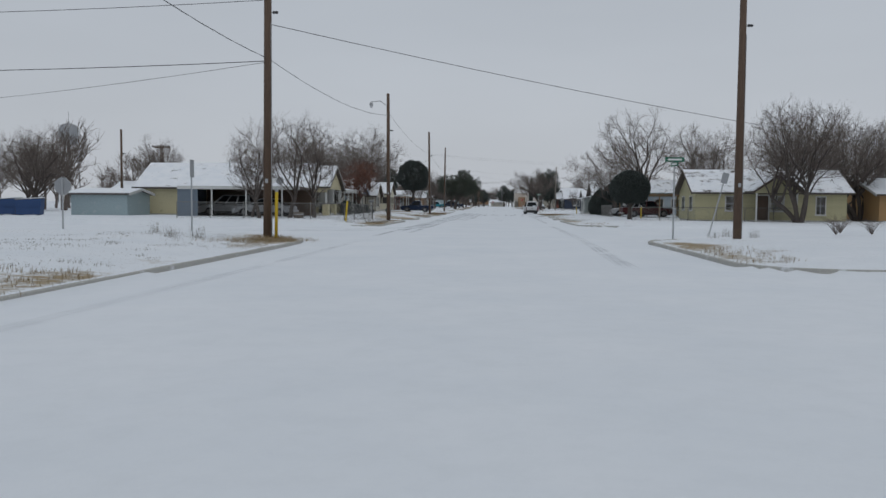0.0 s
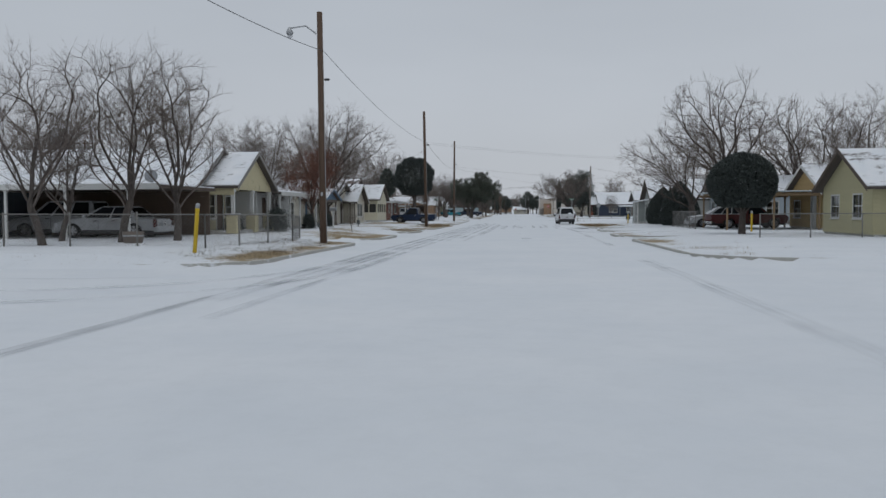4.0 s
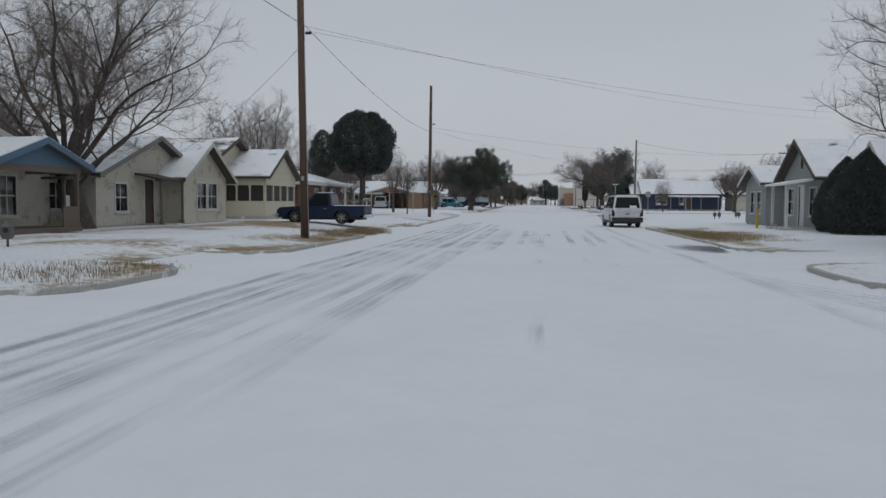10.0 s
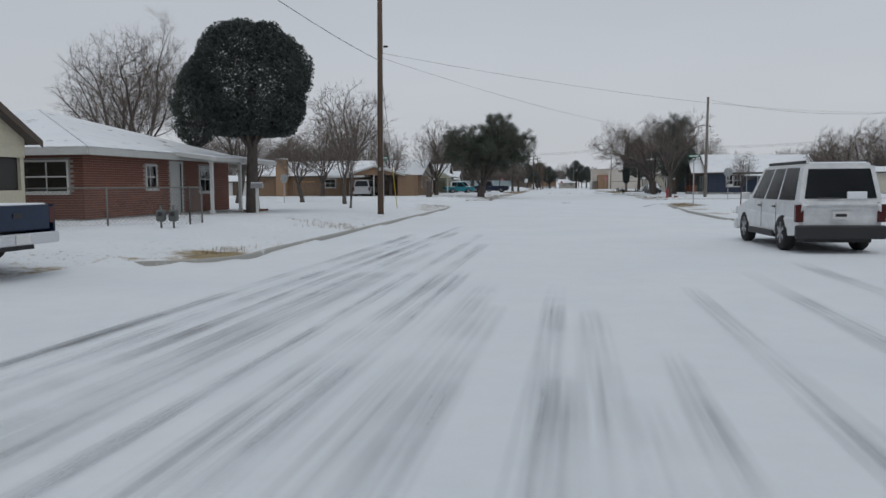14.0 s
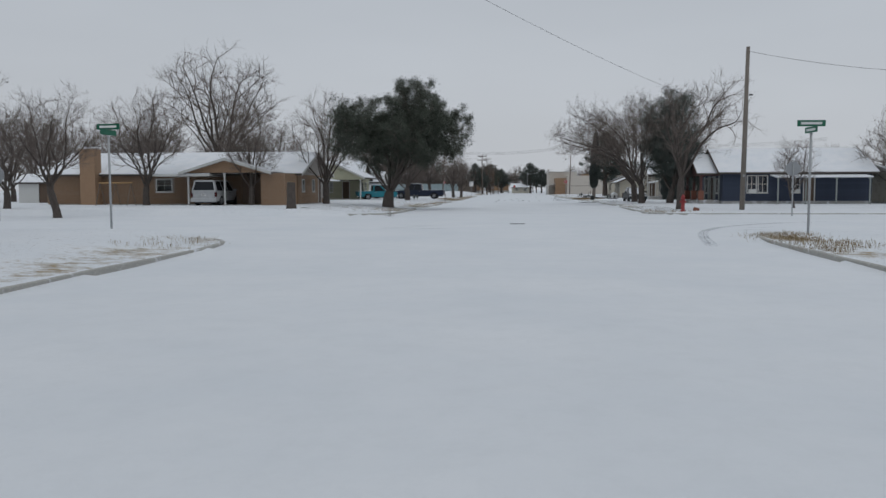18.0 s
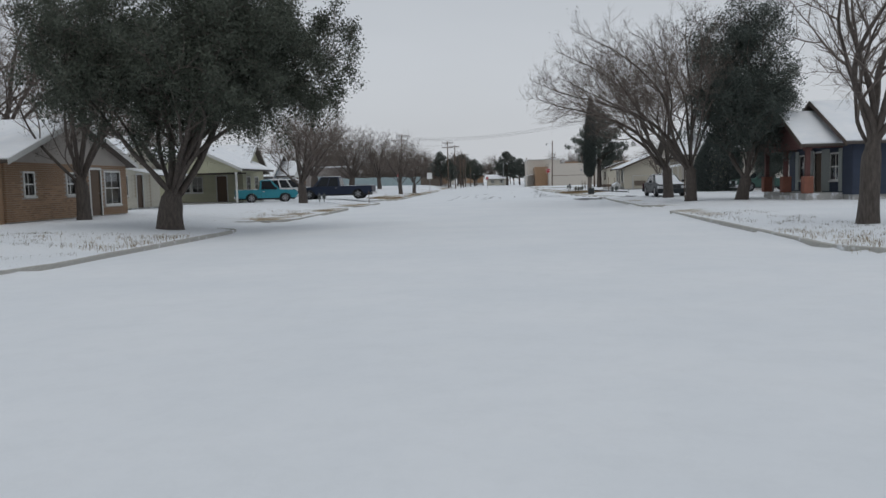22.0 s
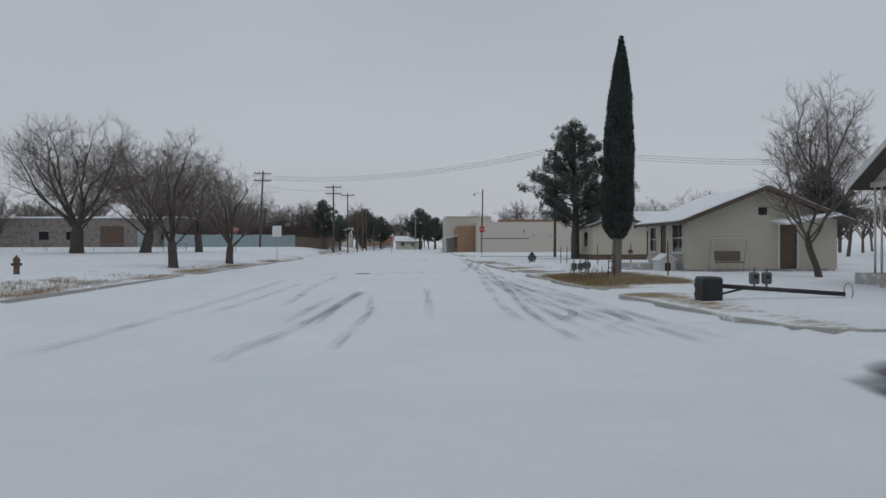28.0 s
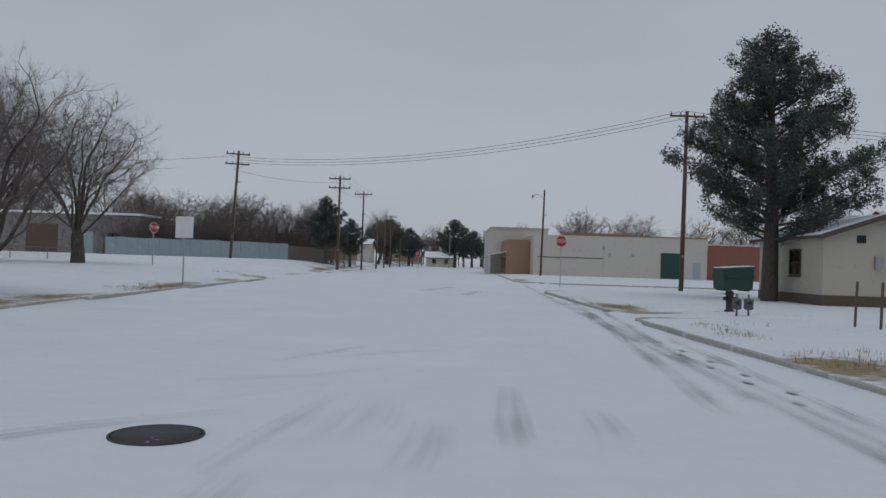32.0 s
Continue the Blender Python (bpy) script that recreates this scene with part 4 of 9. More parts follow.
def side_windows(e, x0, x1, x2, x3, zb, zt, wb, wt, cuts, lo=0.05, hi=0.1):
    """Panes on both flanks of a cabin, between the given shares of its length."""
    for s in (-1, 1):
        for a, b in cuts:
            def at(u, v):
                xb, xt = x0 + (x3 - x0) * u, x1 + (x2 - x1) * u
                return (xb + (xt - xb) * v, s * (wb + (wt - wb) * v), zb + (zt - zb) * v)
            quad_glass(e, [at(a, lo), at(b, lo), at(b, 1 - hi), at(a, 1 - hi)], (0, s, 0.2))


def mirrors(e, x, z, w, mat):
    for s in (-1, 1):
        part("side_mirror", boxed(x - 0.05, x + 0.06, s * (w + 0.12) - 0.09, s * (w + 0.12) + 0.09, z, z + 0.17, 0.02), M[mat], e)


def snow_pad(e, x0, x1, w, z, name="snow_cap"):
    bm = boxed(x0, x1, -w, w, z, z + 0.05, 0.02)
    return part(name, bm, M["snow"], e, "thin cap of fresh snow")


def shape_body(bm, L, W, sill, belt):
    """Draws a car body's corners in, in plan and towards sill and belt."""
    for v in bm.verts:
        k = max(0.0, (abs(v.co.x) / L - 0.82) / 0.18)
        h = (v.co.z - (sill + belt) / 2) / (belt - sill)
        v.co.y *= 1 - 0.09 * k * k - 0.10 * h * h
    return bm


def pickup(name, label, m, paint, length=5.2, width=1.86, height=1.72, wr=0.36, crew=False, chrome=True, big=False, old=False):
    e = thing(name, m, label, "pickup truck")
    L, W = length / 2, width / 2
    fx, rx = L - 0.95, -L + 1.15
    belt = height * 0.57
    hood = belt - (0.0 if old else 0.03)
    sill = wr * 1.0
    cab_len = 2.15 if crew else 1.45
    cf = fx - 0.45
    cr = cf - cab_len
    pr = [(-L + 0.05, sill), *arc(rx, wr + 0.07, sill), *arc(fx, wr + 0.07, sill), (L - 0.05, sill), (L, sill + 0.1), (L, hood - 0.16), (L - 0.14, hood - 0.03), (cf + 0.1, belt + 0.01), (cr, belt), (cr, belt)][:-1]
    bm = bmesh.new()
    prism(bm, pr, -W, W)
    bmesh.ops.bevel(bm, geom=[q for q in bm.edges if all(v.co.z > sill + 0.3 for v in q.verts)], offset=0.035, segments=2, affect="EDGES")
    # the loading bed behind the cab
    part("body", bm, M[paint], e)
    bed = bmesh.new()
    bt = belt + 0.03
    prs = [(-L, sill + 0.12), *arc(rx, wr + 0.07, sill + 0.02), (cr - 0.02, sill + 0.02), (cr - 0.02, bt), (-L, bt)]
    for s in (-1, 1):
        prism(bed, prs, s * (W + 0.012) - 0.03, s * (W + 0.012) + 0.012)
    box(bed, cr - 0.08, cr - 0.02, -W, W, sill, bt)
    part("bed", bed, M[paint], e)
    tg = part("tailgate", boxed(-L - 0.03, -L + 0.03, -W + 0.13, W - 0.13, sill + 0.2, bt, 0.012), M[paint], e)
    part("tailgate_handle", boxed(-L - 0.045, -L - 0.03, -0.1, 0.1, bt - 0.2, bt - 0.12), M["plastic"], tg)
    snow_pad(e, -L + 0.06, cr - 0.1, W - 0.08, belt + 0.004, "bed_snow")
    cab = bmesh.new()
    g = (cr - 0.02, cr + 0.12, cf - 0.55, cf + 0.12, belt - 0.01, height, W - 0.04, W - 0.2)
    cabin(cab, *g)
    part("cab", cab, M[paint], e)
    cuts = ((0.07, 0.46), (0.5, 0.9)) if crew else ((0.1, 0.85),)
    side_windows(e, *g, cuts)
    x0, x1, x2, x3, zb, zt, wb, wt = g

    def front(u, v, a, b):
        return (a + (b - a) * v, u * (wb + (wt - wb) * v), zb + (zt - zb) * v)
    quad_glass(e, [front(-0.9, 0.08, x3, x2), front(0.9, 0.08, x3, x2), front(0.88, 0.88, x3, x2), front(-0.88, 0.88, x3, x2)], (1, 0, 0.3), "windscreen")
    quad_glass(e, [front(-0.85, 0.14, x0, x1), front(0.85, 0.14, x0, x1), front(0.82, 0.86, x0, x1), front(-0.82, 0.86, x0, x1)], (-1, 0, 0.3), "rear_window")
    for s in (-1, 1):
        part("tail_light", boxed(-L - 0.02, -L + 0.05, s * (W - 0.055) - 0.065, s * (W - 0.055) + 0.065, sill + 0.3, bt - 0.03), M["red_lens"], e)
        part("headlight", boxed(L - 0.08, L + 0.015, s * (W - 0.2) - 0.16, s * (W - 0.2) + 0.16, hood - 0.32, hood - 0.12, 0.01), M["clear_lens"], e)
        part("door_handle", boxed(cr + 0.22, cr + 0.38, s * (W + 0.005) - 0.02, s * (W + 0.005) + 0.02, belt - 0.14, belt - 0.1), M["chrome" if chrome else "plastic"], e)
        part("door_seam", boxed(cr + 0.12, cr + 0.135, s * W - 0.004, s * W + 0.004, sill + 0.1, belt - 0.02), M["plastic"], e)
    part("grille", boxed(L - 0.03, L + 0.012, -W + 0.38, W - 0.38, hood - 0.36, hood - 0.1), M["chrome" if chrome else "plastic"], e)
    part("front_bumper", boxed(L - 0.1, L + 0.1, -W - 0.01, W + 0.01, sill - 0.03, sill + 0.2, 0.03), M["chrome" if chrome else paint], e)
    part("rear_bumper", boxed(-L - 0.11, -L + 0.02, -W, W, sill - 0.02, sill + 0.16, 0.02), M["chrome" if chrome else "plastic"], e)
    part("number_plate", boxed(-L - 0.125, -L - 0.111, -0.15, 0.15, sill, sill + 0.14), M["sign_white"], e)
    part("chassis", boxed(-L + 0.2, L - 0.2, -W + 0.22, W - 0.22, sill - 0.12, sill + 0.06), M["plastic"], e)
    mirrors(e, cf - 0.2, belt + 0.02, W, "plastic")
    snow_pad(e, x1 + 0.1, x2 - 0.1, wt - 0.08, height - 0.02, "roof_snow")
    for x in (fx, rx):
        for s in (-1, 1):
            wheel_part(e, x, s * (W - 0.12), wr, 0.24, big)
    return e


def wagon(name, label, m, paint, length=4.87, width=1.88, height=1.8, wr=0.37, category="car", boot=0.0, nose=1.25, rack=False, belt_k=0.58, cuts=((0.08, 0.36), (0.4, 0.64), (0.68, 0.93)), rake=(0.18, 0.75), snow=True):
    """An estate or saloon body: boot is the length of its tail deck."""
    e = thing(name, m, label, category)
    L, W = length / 2, width / 2
    fx, rx = L - 0.92, -L + 1.02
    belt, sill = height * belt_k, wr * 0.85
    pr = [(-L + 0.04, sill + 0.05), *arc(rx, wr + 0.06, sill), *arc(fx, wr + 0.06, sill), (L - 0.05, sill), (L, sill + 0.15), (L - 0.02, belt - 0.28), (L - 0.2, belt - 0.14), (L - nose, belt + 0.0), (-L + boot + 0.02, belt), (-L + 0.03, belt - (0.06 if boot else 0.0)), (-L, belt - 0.25)]
    bm = bmesh.new()
    prism(bm, pr, -W, W)
    bmesh.ops.bevel(bm, geom=[q for q in bm.edges if all(v.co.z > sill + 0.2 for v in q.verts)], offset=0.09 if rack else 0.06, segments=3, affect="EDGES")
    part("body", shape_body(bm, L, W, sill, belt), M[paint], e)
    g = (-L + boot + 0.02, -L + boot + rake[0], L - nose - rake[1], L - nose + 0.1, belt - 0.02, height, W - 0.06, W - (0.19 if rack else 0.24))
    part("cabin", cabin(bmesh.new(), *g), M[paint], e)
    side_windows(e, *g, cuts)
    x0, x1, x2, x3, zb, zt, wb, wt = g

    def front(u, v, a, b):
        return (a + (b - a) * v, u * (wb + (wt - wb) * v), zb + (zt - zb) * v)
    quad_glass(e, [front(-0.9, 0.08, x3, x2), front(0.9, 0.08, x3, x2), front(0.88, 0.9, x3, x2), front(-0.88, 0.9, x3, x2)], (1, 0, 0.3), "windscreen")
    quad_glass(e, [front(-0.88, 0.1, x0, x1), front(0.88, 0.1, x0, x1), front(0.86, 0.86, x0, x1), front(-0.86, 0.86, x0, x1)], (-1, 0, 0.3), "rear_window")
    for s in (-1, 1):
        part("tail_light", boxed(-L - 0.015, -L + 0.12, s * (W - 0.07) - 0.08, s * (W - 0.07) + 0.08, belt - 0.42, belt - 0.06, 0.015), M["red_lens"], e)
        part("headlight", boxed(L - 0.16, L + 0.005, s * (W - 0.2) - 0.17, s * (W - 0.2) + 0.17, belt - 0.4, belt - 0.22, 0.02), M["clear_lens"], e)
        part("sill_step", boxed(rx + wr + 0.1, fx - wr - 0.1, s * W - 0.06, s * W + 0.03, sill - 0.06, sill + 0.08, 0.015), M["plastic"], e)
        for q in (0.36, 0.66):
            xx = x0 + (x3 - x0) * q
            part("door_seam", boxed(xx, xx + 0.012, s * W - 0.004, s * W + 0.004, sill + 0.12, belt - 0.03), M["plastic"], e)
            part("door_handle", boxed(xx + 0.08, xx + 0.24, s * (W + 0.004) - 0.018, s * (W + 0.004) + 0.018, belt - 0.15, belt - 0.11), M["plastic"], e)
        if rack:
            part("rear_wiper" if s > 0 else "window_snow", boxed(x0 - 0.03, x0 + 0.03, 0.02 if s > 0 else -0.5, 0.45 if s > 0 else -0.12, belt + (0.06 if s > 0 else 0.05), belt + (0.085 if s > 0 else 0.2), 0.01), M["plastic" if s > 0 else "snow"], e)
            part("roof_rail", boxed(x1 + 0.15, x2 - 0.1, s * (wt - 0.07) - 0.025, s * (wt - 0.07) + 0.025, zt + 0.01, zt + 0.07, 0.01), M["plastic"], e)
    part("grille", boxed(L - 0.03, L + 0.01, -W + 0.45, W - 0.45, belt - 0.42, belt - 0.22), M["plastic"], e)
    part("rear_bumper", boxed(-L - 0.08, -L + 0.08, -W - 0.005, W + 0.005, sill - 0.02, sill + 0.26, 0.03), M["plastic" if rack else paint], e)
    part("front_bumper", boxed(L - 0.08, L + 0.08, -W - 0.005, W + 0.005, sill - 0.05, sill + 0.22, 0.03), M[paint], e)
    pl = part("number_plate", boxed(-L - 0.025, -L - 0.008, -0.16, 0.16, belt - 0.36, belt - 0.2), M["sign_white"], e)
    part("plate_marks", boxed(-L - 0.03, -L - 0.026, -0.11, 0.11, belt - 0.31, belt - 0.25), M["plastic"], pl)
    part("underbody", boxed(-L + 0.15, L - 0.15, -W + 0.2, W - 0.2, sill - 0.1, sill + 0.06), M["plastic"], e)
    mirrors(e, x3 - 0.35, belt, W, paint)
    if snow:
        snow_pad(e, x1 + 0.06, x2 - 0.05, wt - 0.1, height - 0.015, "roof_snow")
        if not rack:
            part("bonnet_snow", prism(bmesh.new(), [(L - nose + 0.25, belt - 0.0), (L - 0.2, belt - 0.13), (L - 0.2, belt - 0.1), (L - nose + 0.25, belt + 0.035)], -W + 0.15, W - 0.15), M["snow"], e, "snow lying on the bonnet")
    for x in (fx, rx):
        for s in (-1, 1):
            wheel_part(e, x, s * (W - 0.11), wr, 0.22)
    return e

# ---- the street's plan: kerb lines, cross streets and driveways ----
def kerb_left(y):
    return float(np.interp(y, (-60, 0, 30, 50, 110, 120, 140, 152, 190, 210, 250, 300, 420), (-6.9, -6.9, -7.1, -7.6, -7.5, -7.8, -8.4, -8.9, -9.1, -9.4, -10.0, -11.3, -13.0)))


def kerb_right(y):
    return float(np.interp(y, (-60, 30, 52, 75, 95, 112, 140, 155, 178, 200, 222, 235, 250, 270, 290, 420), (5.5, 5.5, 4.95, 4.8, 5.2, 5.1, 4.8, 5.3, 5.9, 6.4, 6.8, 5.8, 5.3, 4.95, 4.8, 7.0)))


# (from, to, depth of the opening behind the kerb line, corner radius)
GAPS_LEFT = [(30.0, 47.6, 900, 2.6), (62.9, 67.6, 3.4, 1.6), (74.0, 79.8, 3.2, 1.6), (85.0, 89.2, 3.2, 1.6), (101.6, 111.8, 4.0, 2.0), (152.0, 173.8, 900, 3.0),
             (188.8, 193.6, 3.2, 1.8), (208.8, 213.2, 3.0, 1.2), (222.2, 230.0, 3.6, 1.6), (250.2, 252.6, 1.4, 0.8), (299.0, 318.0, 900, 4.0)]
GAPS_RIGHT = [(-12.0, 17.4, 900, 2.2), (32.4, 51.0, 900, 3.0), (67.2, 71.4, 3.4, 1.2), (77.0, 82.7, 3.4, 1.4), (88.2, 93.0, 3.4, 1.6), (114.6, 130.0, 5.0, 1.2), (155.6, 175.2, 900, 3.0),
              (195.2, 200.8, 3.6, 1.4), (222.6, 226.2, 3.0, 1.2), (235.6, 238.4, 2.6, 1.0), (250.2, 253.6, 2.6, 1.0), (268.6, 271.4, 2.4, 1.0), (290.0, 306.0, 900, 3.5)]


def flare(s, r):
    return r - math.sqrt(max(0.0, r * r - (r - s) ** 2)) if s < r else 0.0


def lawn_height(s, left):
    k = min(1.0, max(0.0, s / 4.5))
    k = k * k * (3 - 2 * k)
    return (0.085 + 0.265 * k) if left else (0.085 + 0.095 * k)


def ground_z(x, y):
    """Height of the ground: roadway at 0, lawns behind the kerbs, driveways ramping up."""
    left = x < 0
    s = kerb_left(y) - x if left else x - kerb_right(y)
    crown = 0.0
    if s <= 0:
        return crown
    z = lawn_height(s, left)
    for a, b, dep, r in GAPS_LEFT if left else GAPS_RIGHT:
        f = flare(s, r)
        if a - f < y < b + f:
            if dep > 100:
                return far_rise(x, y)
            k = min(1.0, s / (dep + 2.0))
            return z * k * k * (3 - 2 * k) + far_rise(x, y)
    return z + far_rise(x, y)


def far_rise(x, y):
    """The lots before and past the third crossing lie higher."""
    a, b = min(1.0, max(0.0, (y - 264) / 30)), min(1.0, max(0.0, (-11.5 - x) / 8))
    c, d = min(1.0, max(0.0, (y - 298) / 26)), min(1.0, max(0.0, (-8.5 - x) / 8))
    return 0.42 * a * a * (3 - 2 * a) * b * b * (3 - 2 * b) + 0.35 * c * c * (3 - 2 * c) * d * d * (3 - 2 * d)


def spaced(*runs):
    out = []
    for a, b, n in runs:
        out += list(np.linspace(a, b, n, endpoint=False))
    return out + [runs[-1][1]]


gx = spaced((-3000, -400, 12), (-400, -80, 16), (-80, -24, 40), (-24, -5, 76), (-5, 4, 12), (4, 14, 40), (14, 30, 32), (30, 80, 25), (80, 400, 16), (400, 3000, 12))
gy = spaced((-3000, -200, 14), (-200, -12, 30), (-12, 320, 900), (320, 460, 70), (460, 1000, 20), (1000, 3000, 12))
gverts, gfaces, grass = [], [], []
for yy in gy:
    for xx in gx:
        gz = ground_z(xx, yy)
        kl, kr = kerb_left(yy), kerb_right(yy)
        sl = kl - xx if xx < 0 else xx - kr
        n1 = noise.noise((xx * 0.16, yy * 0.10, 3.1)) * 0.5 + noise.noise((xx * 0.5, yy * 0.4, 7.7)) * 0.35
        if sl > 0.05 and gz > 0.06:
            edge = math.exp(-((sl - 0.7) / 0.9) ** 2) * (0.15 if xx < 0 and 114 < yy < 190 else 0.5)
            gw = (0.25 if xx < 0 else 0.19) + 0.42 * n1 + edge * (0.5 + 0.9 * n1) + (0.30 * (1 + n1) if xx < 0 and 93 < yy < 111 and 0.2 < sl < 8.5 else 0.22 * (1 + n1) if xx < 0 and 66 < yy < 112 and 0.2 < sl < 5.5 else 0.10 if xx < 0 and 80 < yy < 112 else 0.0) + (0.22 * math.exp(-((yy - 28.0) / 2.2) ** 2) * math.exp(-(sl / 4.0) ** 2) if xx < 0 else 0.0)
            if xx > 0:
                gw += 0.42 * math.exp(-((yy - 103.5) / 6.0) ** 2) * math.exp(-((sl - 1.8) / 2.4) ** 2) + 0.35 * math.exp(-((yy - 243.0) / 7.0) ** 2) * math.exp(-(sl / 2.6) ** 2)
            if sl > 30:
                gw *= 0.5
            gz += 0.015 * n1
        else:
            gw = 0.0
            gz += 0.008 * noise.noise((xx * 0.6, yy * 0.15, 0.0))
        grass.append(max(0.0, gw))
        gverts.append((xx, yy, gz))
nx = len(gx)
for j in range(len(gy) - 1):
    for i in range(nx - 1):
        gfaces.append((j * nx + i, j * nx + i + 1, (j + 1) * nx + i + 1, (j + 1) * nx + i))
gme = mesh_of("ground", gverts, gfaces, M["ground"], True)
gat = gme.attributes.new("grass", "FLOAT", "POINT")
gat.data.foreach_set("value", grass)
tagged(new("ground", gme), "snow-covered street and lawns with dead grass showing through", "ground", kind="structure")


def kerb_run(pts, name="kerb"):
    """A concrete kerb along a line on the ground, worn and uneven on top."""
    v, f = [], []
    rr = random.Random(len(pts) * 7 + int(pts[0][1] * 3))
    for i, p in enumerate(pts):
        a, b = Vector((*pts[max(i - 1, 0)], 0)), Vector((*pts[min(i + 1, len(pts) - 1)], 0))
        d = (b - a).normalized()
        nrm = Vector((-d.y, d.x, 0))
        q = Vector((*p, 0))
        w = rr.uniform(-0.008, 0.008)
        for off, z in ((0.075, -0.1), (0.07, 0.07 + w), (0.05, 0.098 + w), (-0.055, 0.104 + w), (-0.07, 0.09 + w), (-0.07, -0.1)):
            c = q + nrm * off
            v.append((c.x, c.y, z))
    for i in range(len(pts) - 1):
        for k in range(6):
            f.append((i * 6 + k, i * 6 + (k + 1) % 6, (i + 1) * 6 + (k + 1) % 6, (i + 1) * 6 + k))
    f.append(tuple(range(6))[::-1])
    f.append(tuple((len(pts) - 1) * 6 + k for k in range(6)))
    return tagged(new(name, mesh_of(name, v, f, M["kerb"])), "worn concrete kerb dusted with snow along the street", "kerb", kind="structure")


def kerb_islands(line, sign, gaps, start, end):
    """Kerbs between the openings, with their rounded returns."""
    edges = [(start, None, 0, 1.0)]
    for g in gaps:
        edges.append(g)
    for g0, g1 in zip(edges, edges[1:] + [(end, end, 0, 1.0)]):
        a = g0[1] if g0[1] is not None else g0[0]
        b = g1[0]
        if b - a < 1.5:
            continue
        pts = []
        if g0[1] is not None:
            r, dep = g0[3], min(g0[2], 26)
            for s in [dep * k / 6 for k in range(6, 0, -1) if dep * k / 6 > r]:
                pts.append((line(a) + sign * s, a))
            for k in range(0, 9):
                t = k / 8 * math.pi / 2
                pts.append((line(a) + sign * (r - r * math.sin(t)), a + r - r * math.cos(t)))
        n = max(2, int((b - a) / 1.5))
        lo = a + (g0[3] if g0[1] is not None else 0)
        hi = b - (g1[3] if g1[1] is not None and g1[2] else 0)
        for k in range(1, n):
            y = lo + (hi - lo) * k / n
            pts.append((line(y), y))
        if g1[2]:
            r, dep = g1[3], min(g1[2], 26)
            for k in range(0, 9):
                t = k / 8 * math.pi / 2
                pts.append((line(b) + sign * (r - r * math.cos(t)), b - r + r * math.sin(t)))
            for s in [dep * k / 6 for k in range(1, 7) if dep * k / 6 > r]:
                pts.append((line(b) + sign * s, b))
        if sign > 0:
            pts = pts[::-1]
        kerb_run(pts)


kerb_islands(kerb_left, -1, GAPS_LEFT, -40.0, 420.0)
kerb_islands(kerb_right, 1, GAPS_RIGHT, -40.0, 420.0)

# ---- poles, wires and signs ----
def pole(m, label, h=10.0, r=0.15, mat="pole", arm=False, cross=0, name="utility_pole", lean=0.0, lamp_side=-1):
    e = thing(name, m @ pose(0, 0, 0, 0, lean, 0), label, "utility pole", "utility poles along the street")
    part("shaft", tube(bmesh.new(), (0, 0, -0.6), (0, 0, h), r, r * 0.72, 12), M[mat], e)
    for k in range(cross):
        z = h - 0.35 - 0.95 * k
        c = part("crossarm", boxed(-1.15, 1.15, -0.06 - r, 0.06 - r, z - 0.06, z + 0.06, 0.01), M[mat], e)
        for x in (-1.05, -0.45, 0.45, 1.05):
            part("insulator", lathe(bmesh.new(), [(0.02, 0), (0.055, 0.04), (0.03, 0.08), (0.055, 0.12), (0.03, 0.18)], 8, pose(x, -r, z + 0.06)), M["plastic"], c)
        br = bmesh.new()
        for s in (-1, 1):
            tube(br, (0, -r - 0.03, z - 0.6), (s * 0.7, -r - 0.03, z - 0.04), 0.018, n=6)
        part("brace", br, M["steel"], c)
    part("insulator", lathe(bmesh.new(), [(0.03, 0), (0.06, 0.05), (0.04, 0.1), (0.06, 0.16), (0.03, 0.22)], 8, pose(r, 0, h * 0.71, 0, 90)), M["plastic"], e)
    part("ground_wire", tube(bmesh.new(), (r * 0.99, -0.05, 0), (r * 0.8, -0.05, h * 0.68), 0.012, n=5), M["steel"], e)
    part("tag", boxed(-0.05, 0.05, -r * 1.0 - 0.012, -r * 0.9, 2.0, 2.15), M["steel"], e)
    if arm:
        a = bmesh.new()
        s = lamp_side
        tube(a, (s * r, 0, h - 0.9), (s * 0.6, 0, h - 0.55), 0.03, n=8)
        tube(a, (s * 0.6, 0, h - 0.55), (s * 1.25, 0, h - 0.62), 0.028, n=8)
        la = part("lamp_arm", a, M["steel"], e)
        lathe_m = pose(s * 1.3, 0, h - 0.95)
        part("lamp_head", lathe(bmesh.new(), [(0.05, 0.0), (0.13, 0.06), (0.16, 0.16), (0.09, 0.28), (0.05, 0.36)], 12, lathe_m), M["steel"], la)
        part("lamp_glass", lathe(bmesh.new(), [(0.03, -0.12), (0.1, -0.07), (0.125, 0.0)], 12, lathe_m), M["clear_lens"], la)
    return e


def wire(a, b, sag=0.6, r=0.014, name="overhead_cable", n=14, label="thin black overhead cable slung between poles"):
    a, b = Vector(a), Vector(b)
    cu = bpy.data.curves.new(name, "CURVE")
    cu.dimensions = "3D"
    cu.bevel_depth = r
    cu.bevel_resolution = 0
    sp = cu.splines.new("POLY")
    sp.points.add(n)
    for i in range(n + 1):
        t = i / n
        p = a.lerp(b, t)
        sp.points[i].co = (p.x, p.y, p.z - sag * 4 * t * (1 - t), 1)
    cu.materials.append(M["wire"])
    return tagged(new(name, cu), label, "cable", kind="structure")

# ---- left row of houses ----
def wins(*rows):
    return [("win", a, b, c, d) for a, b, c, d in rows]


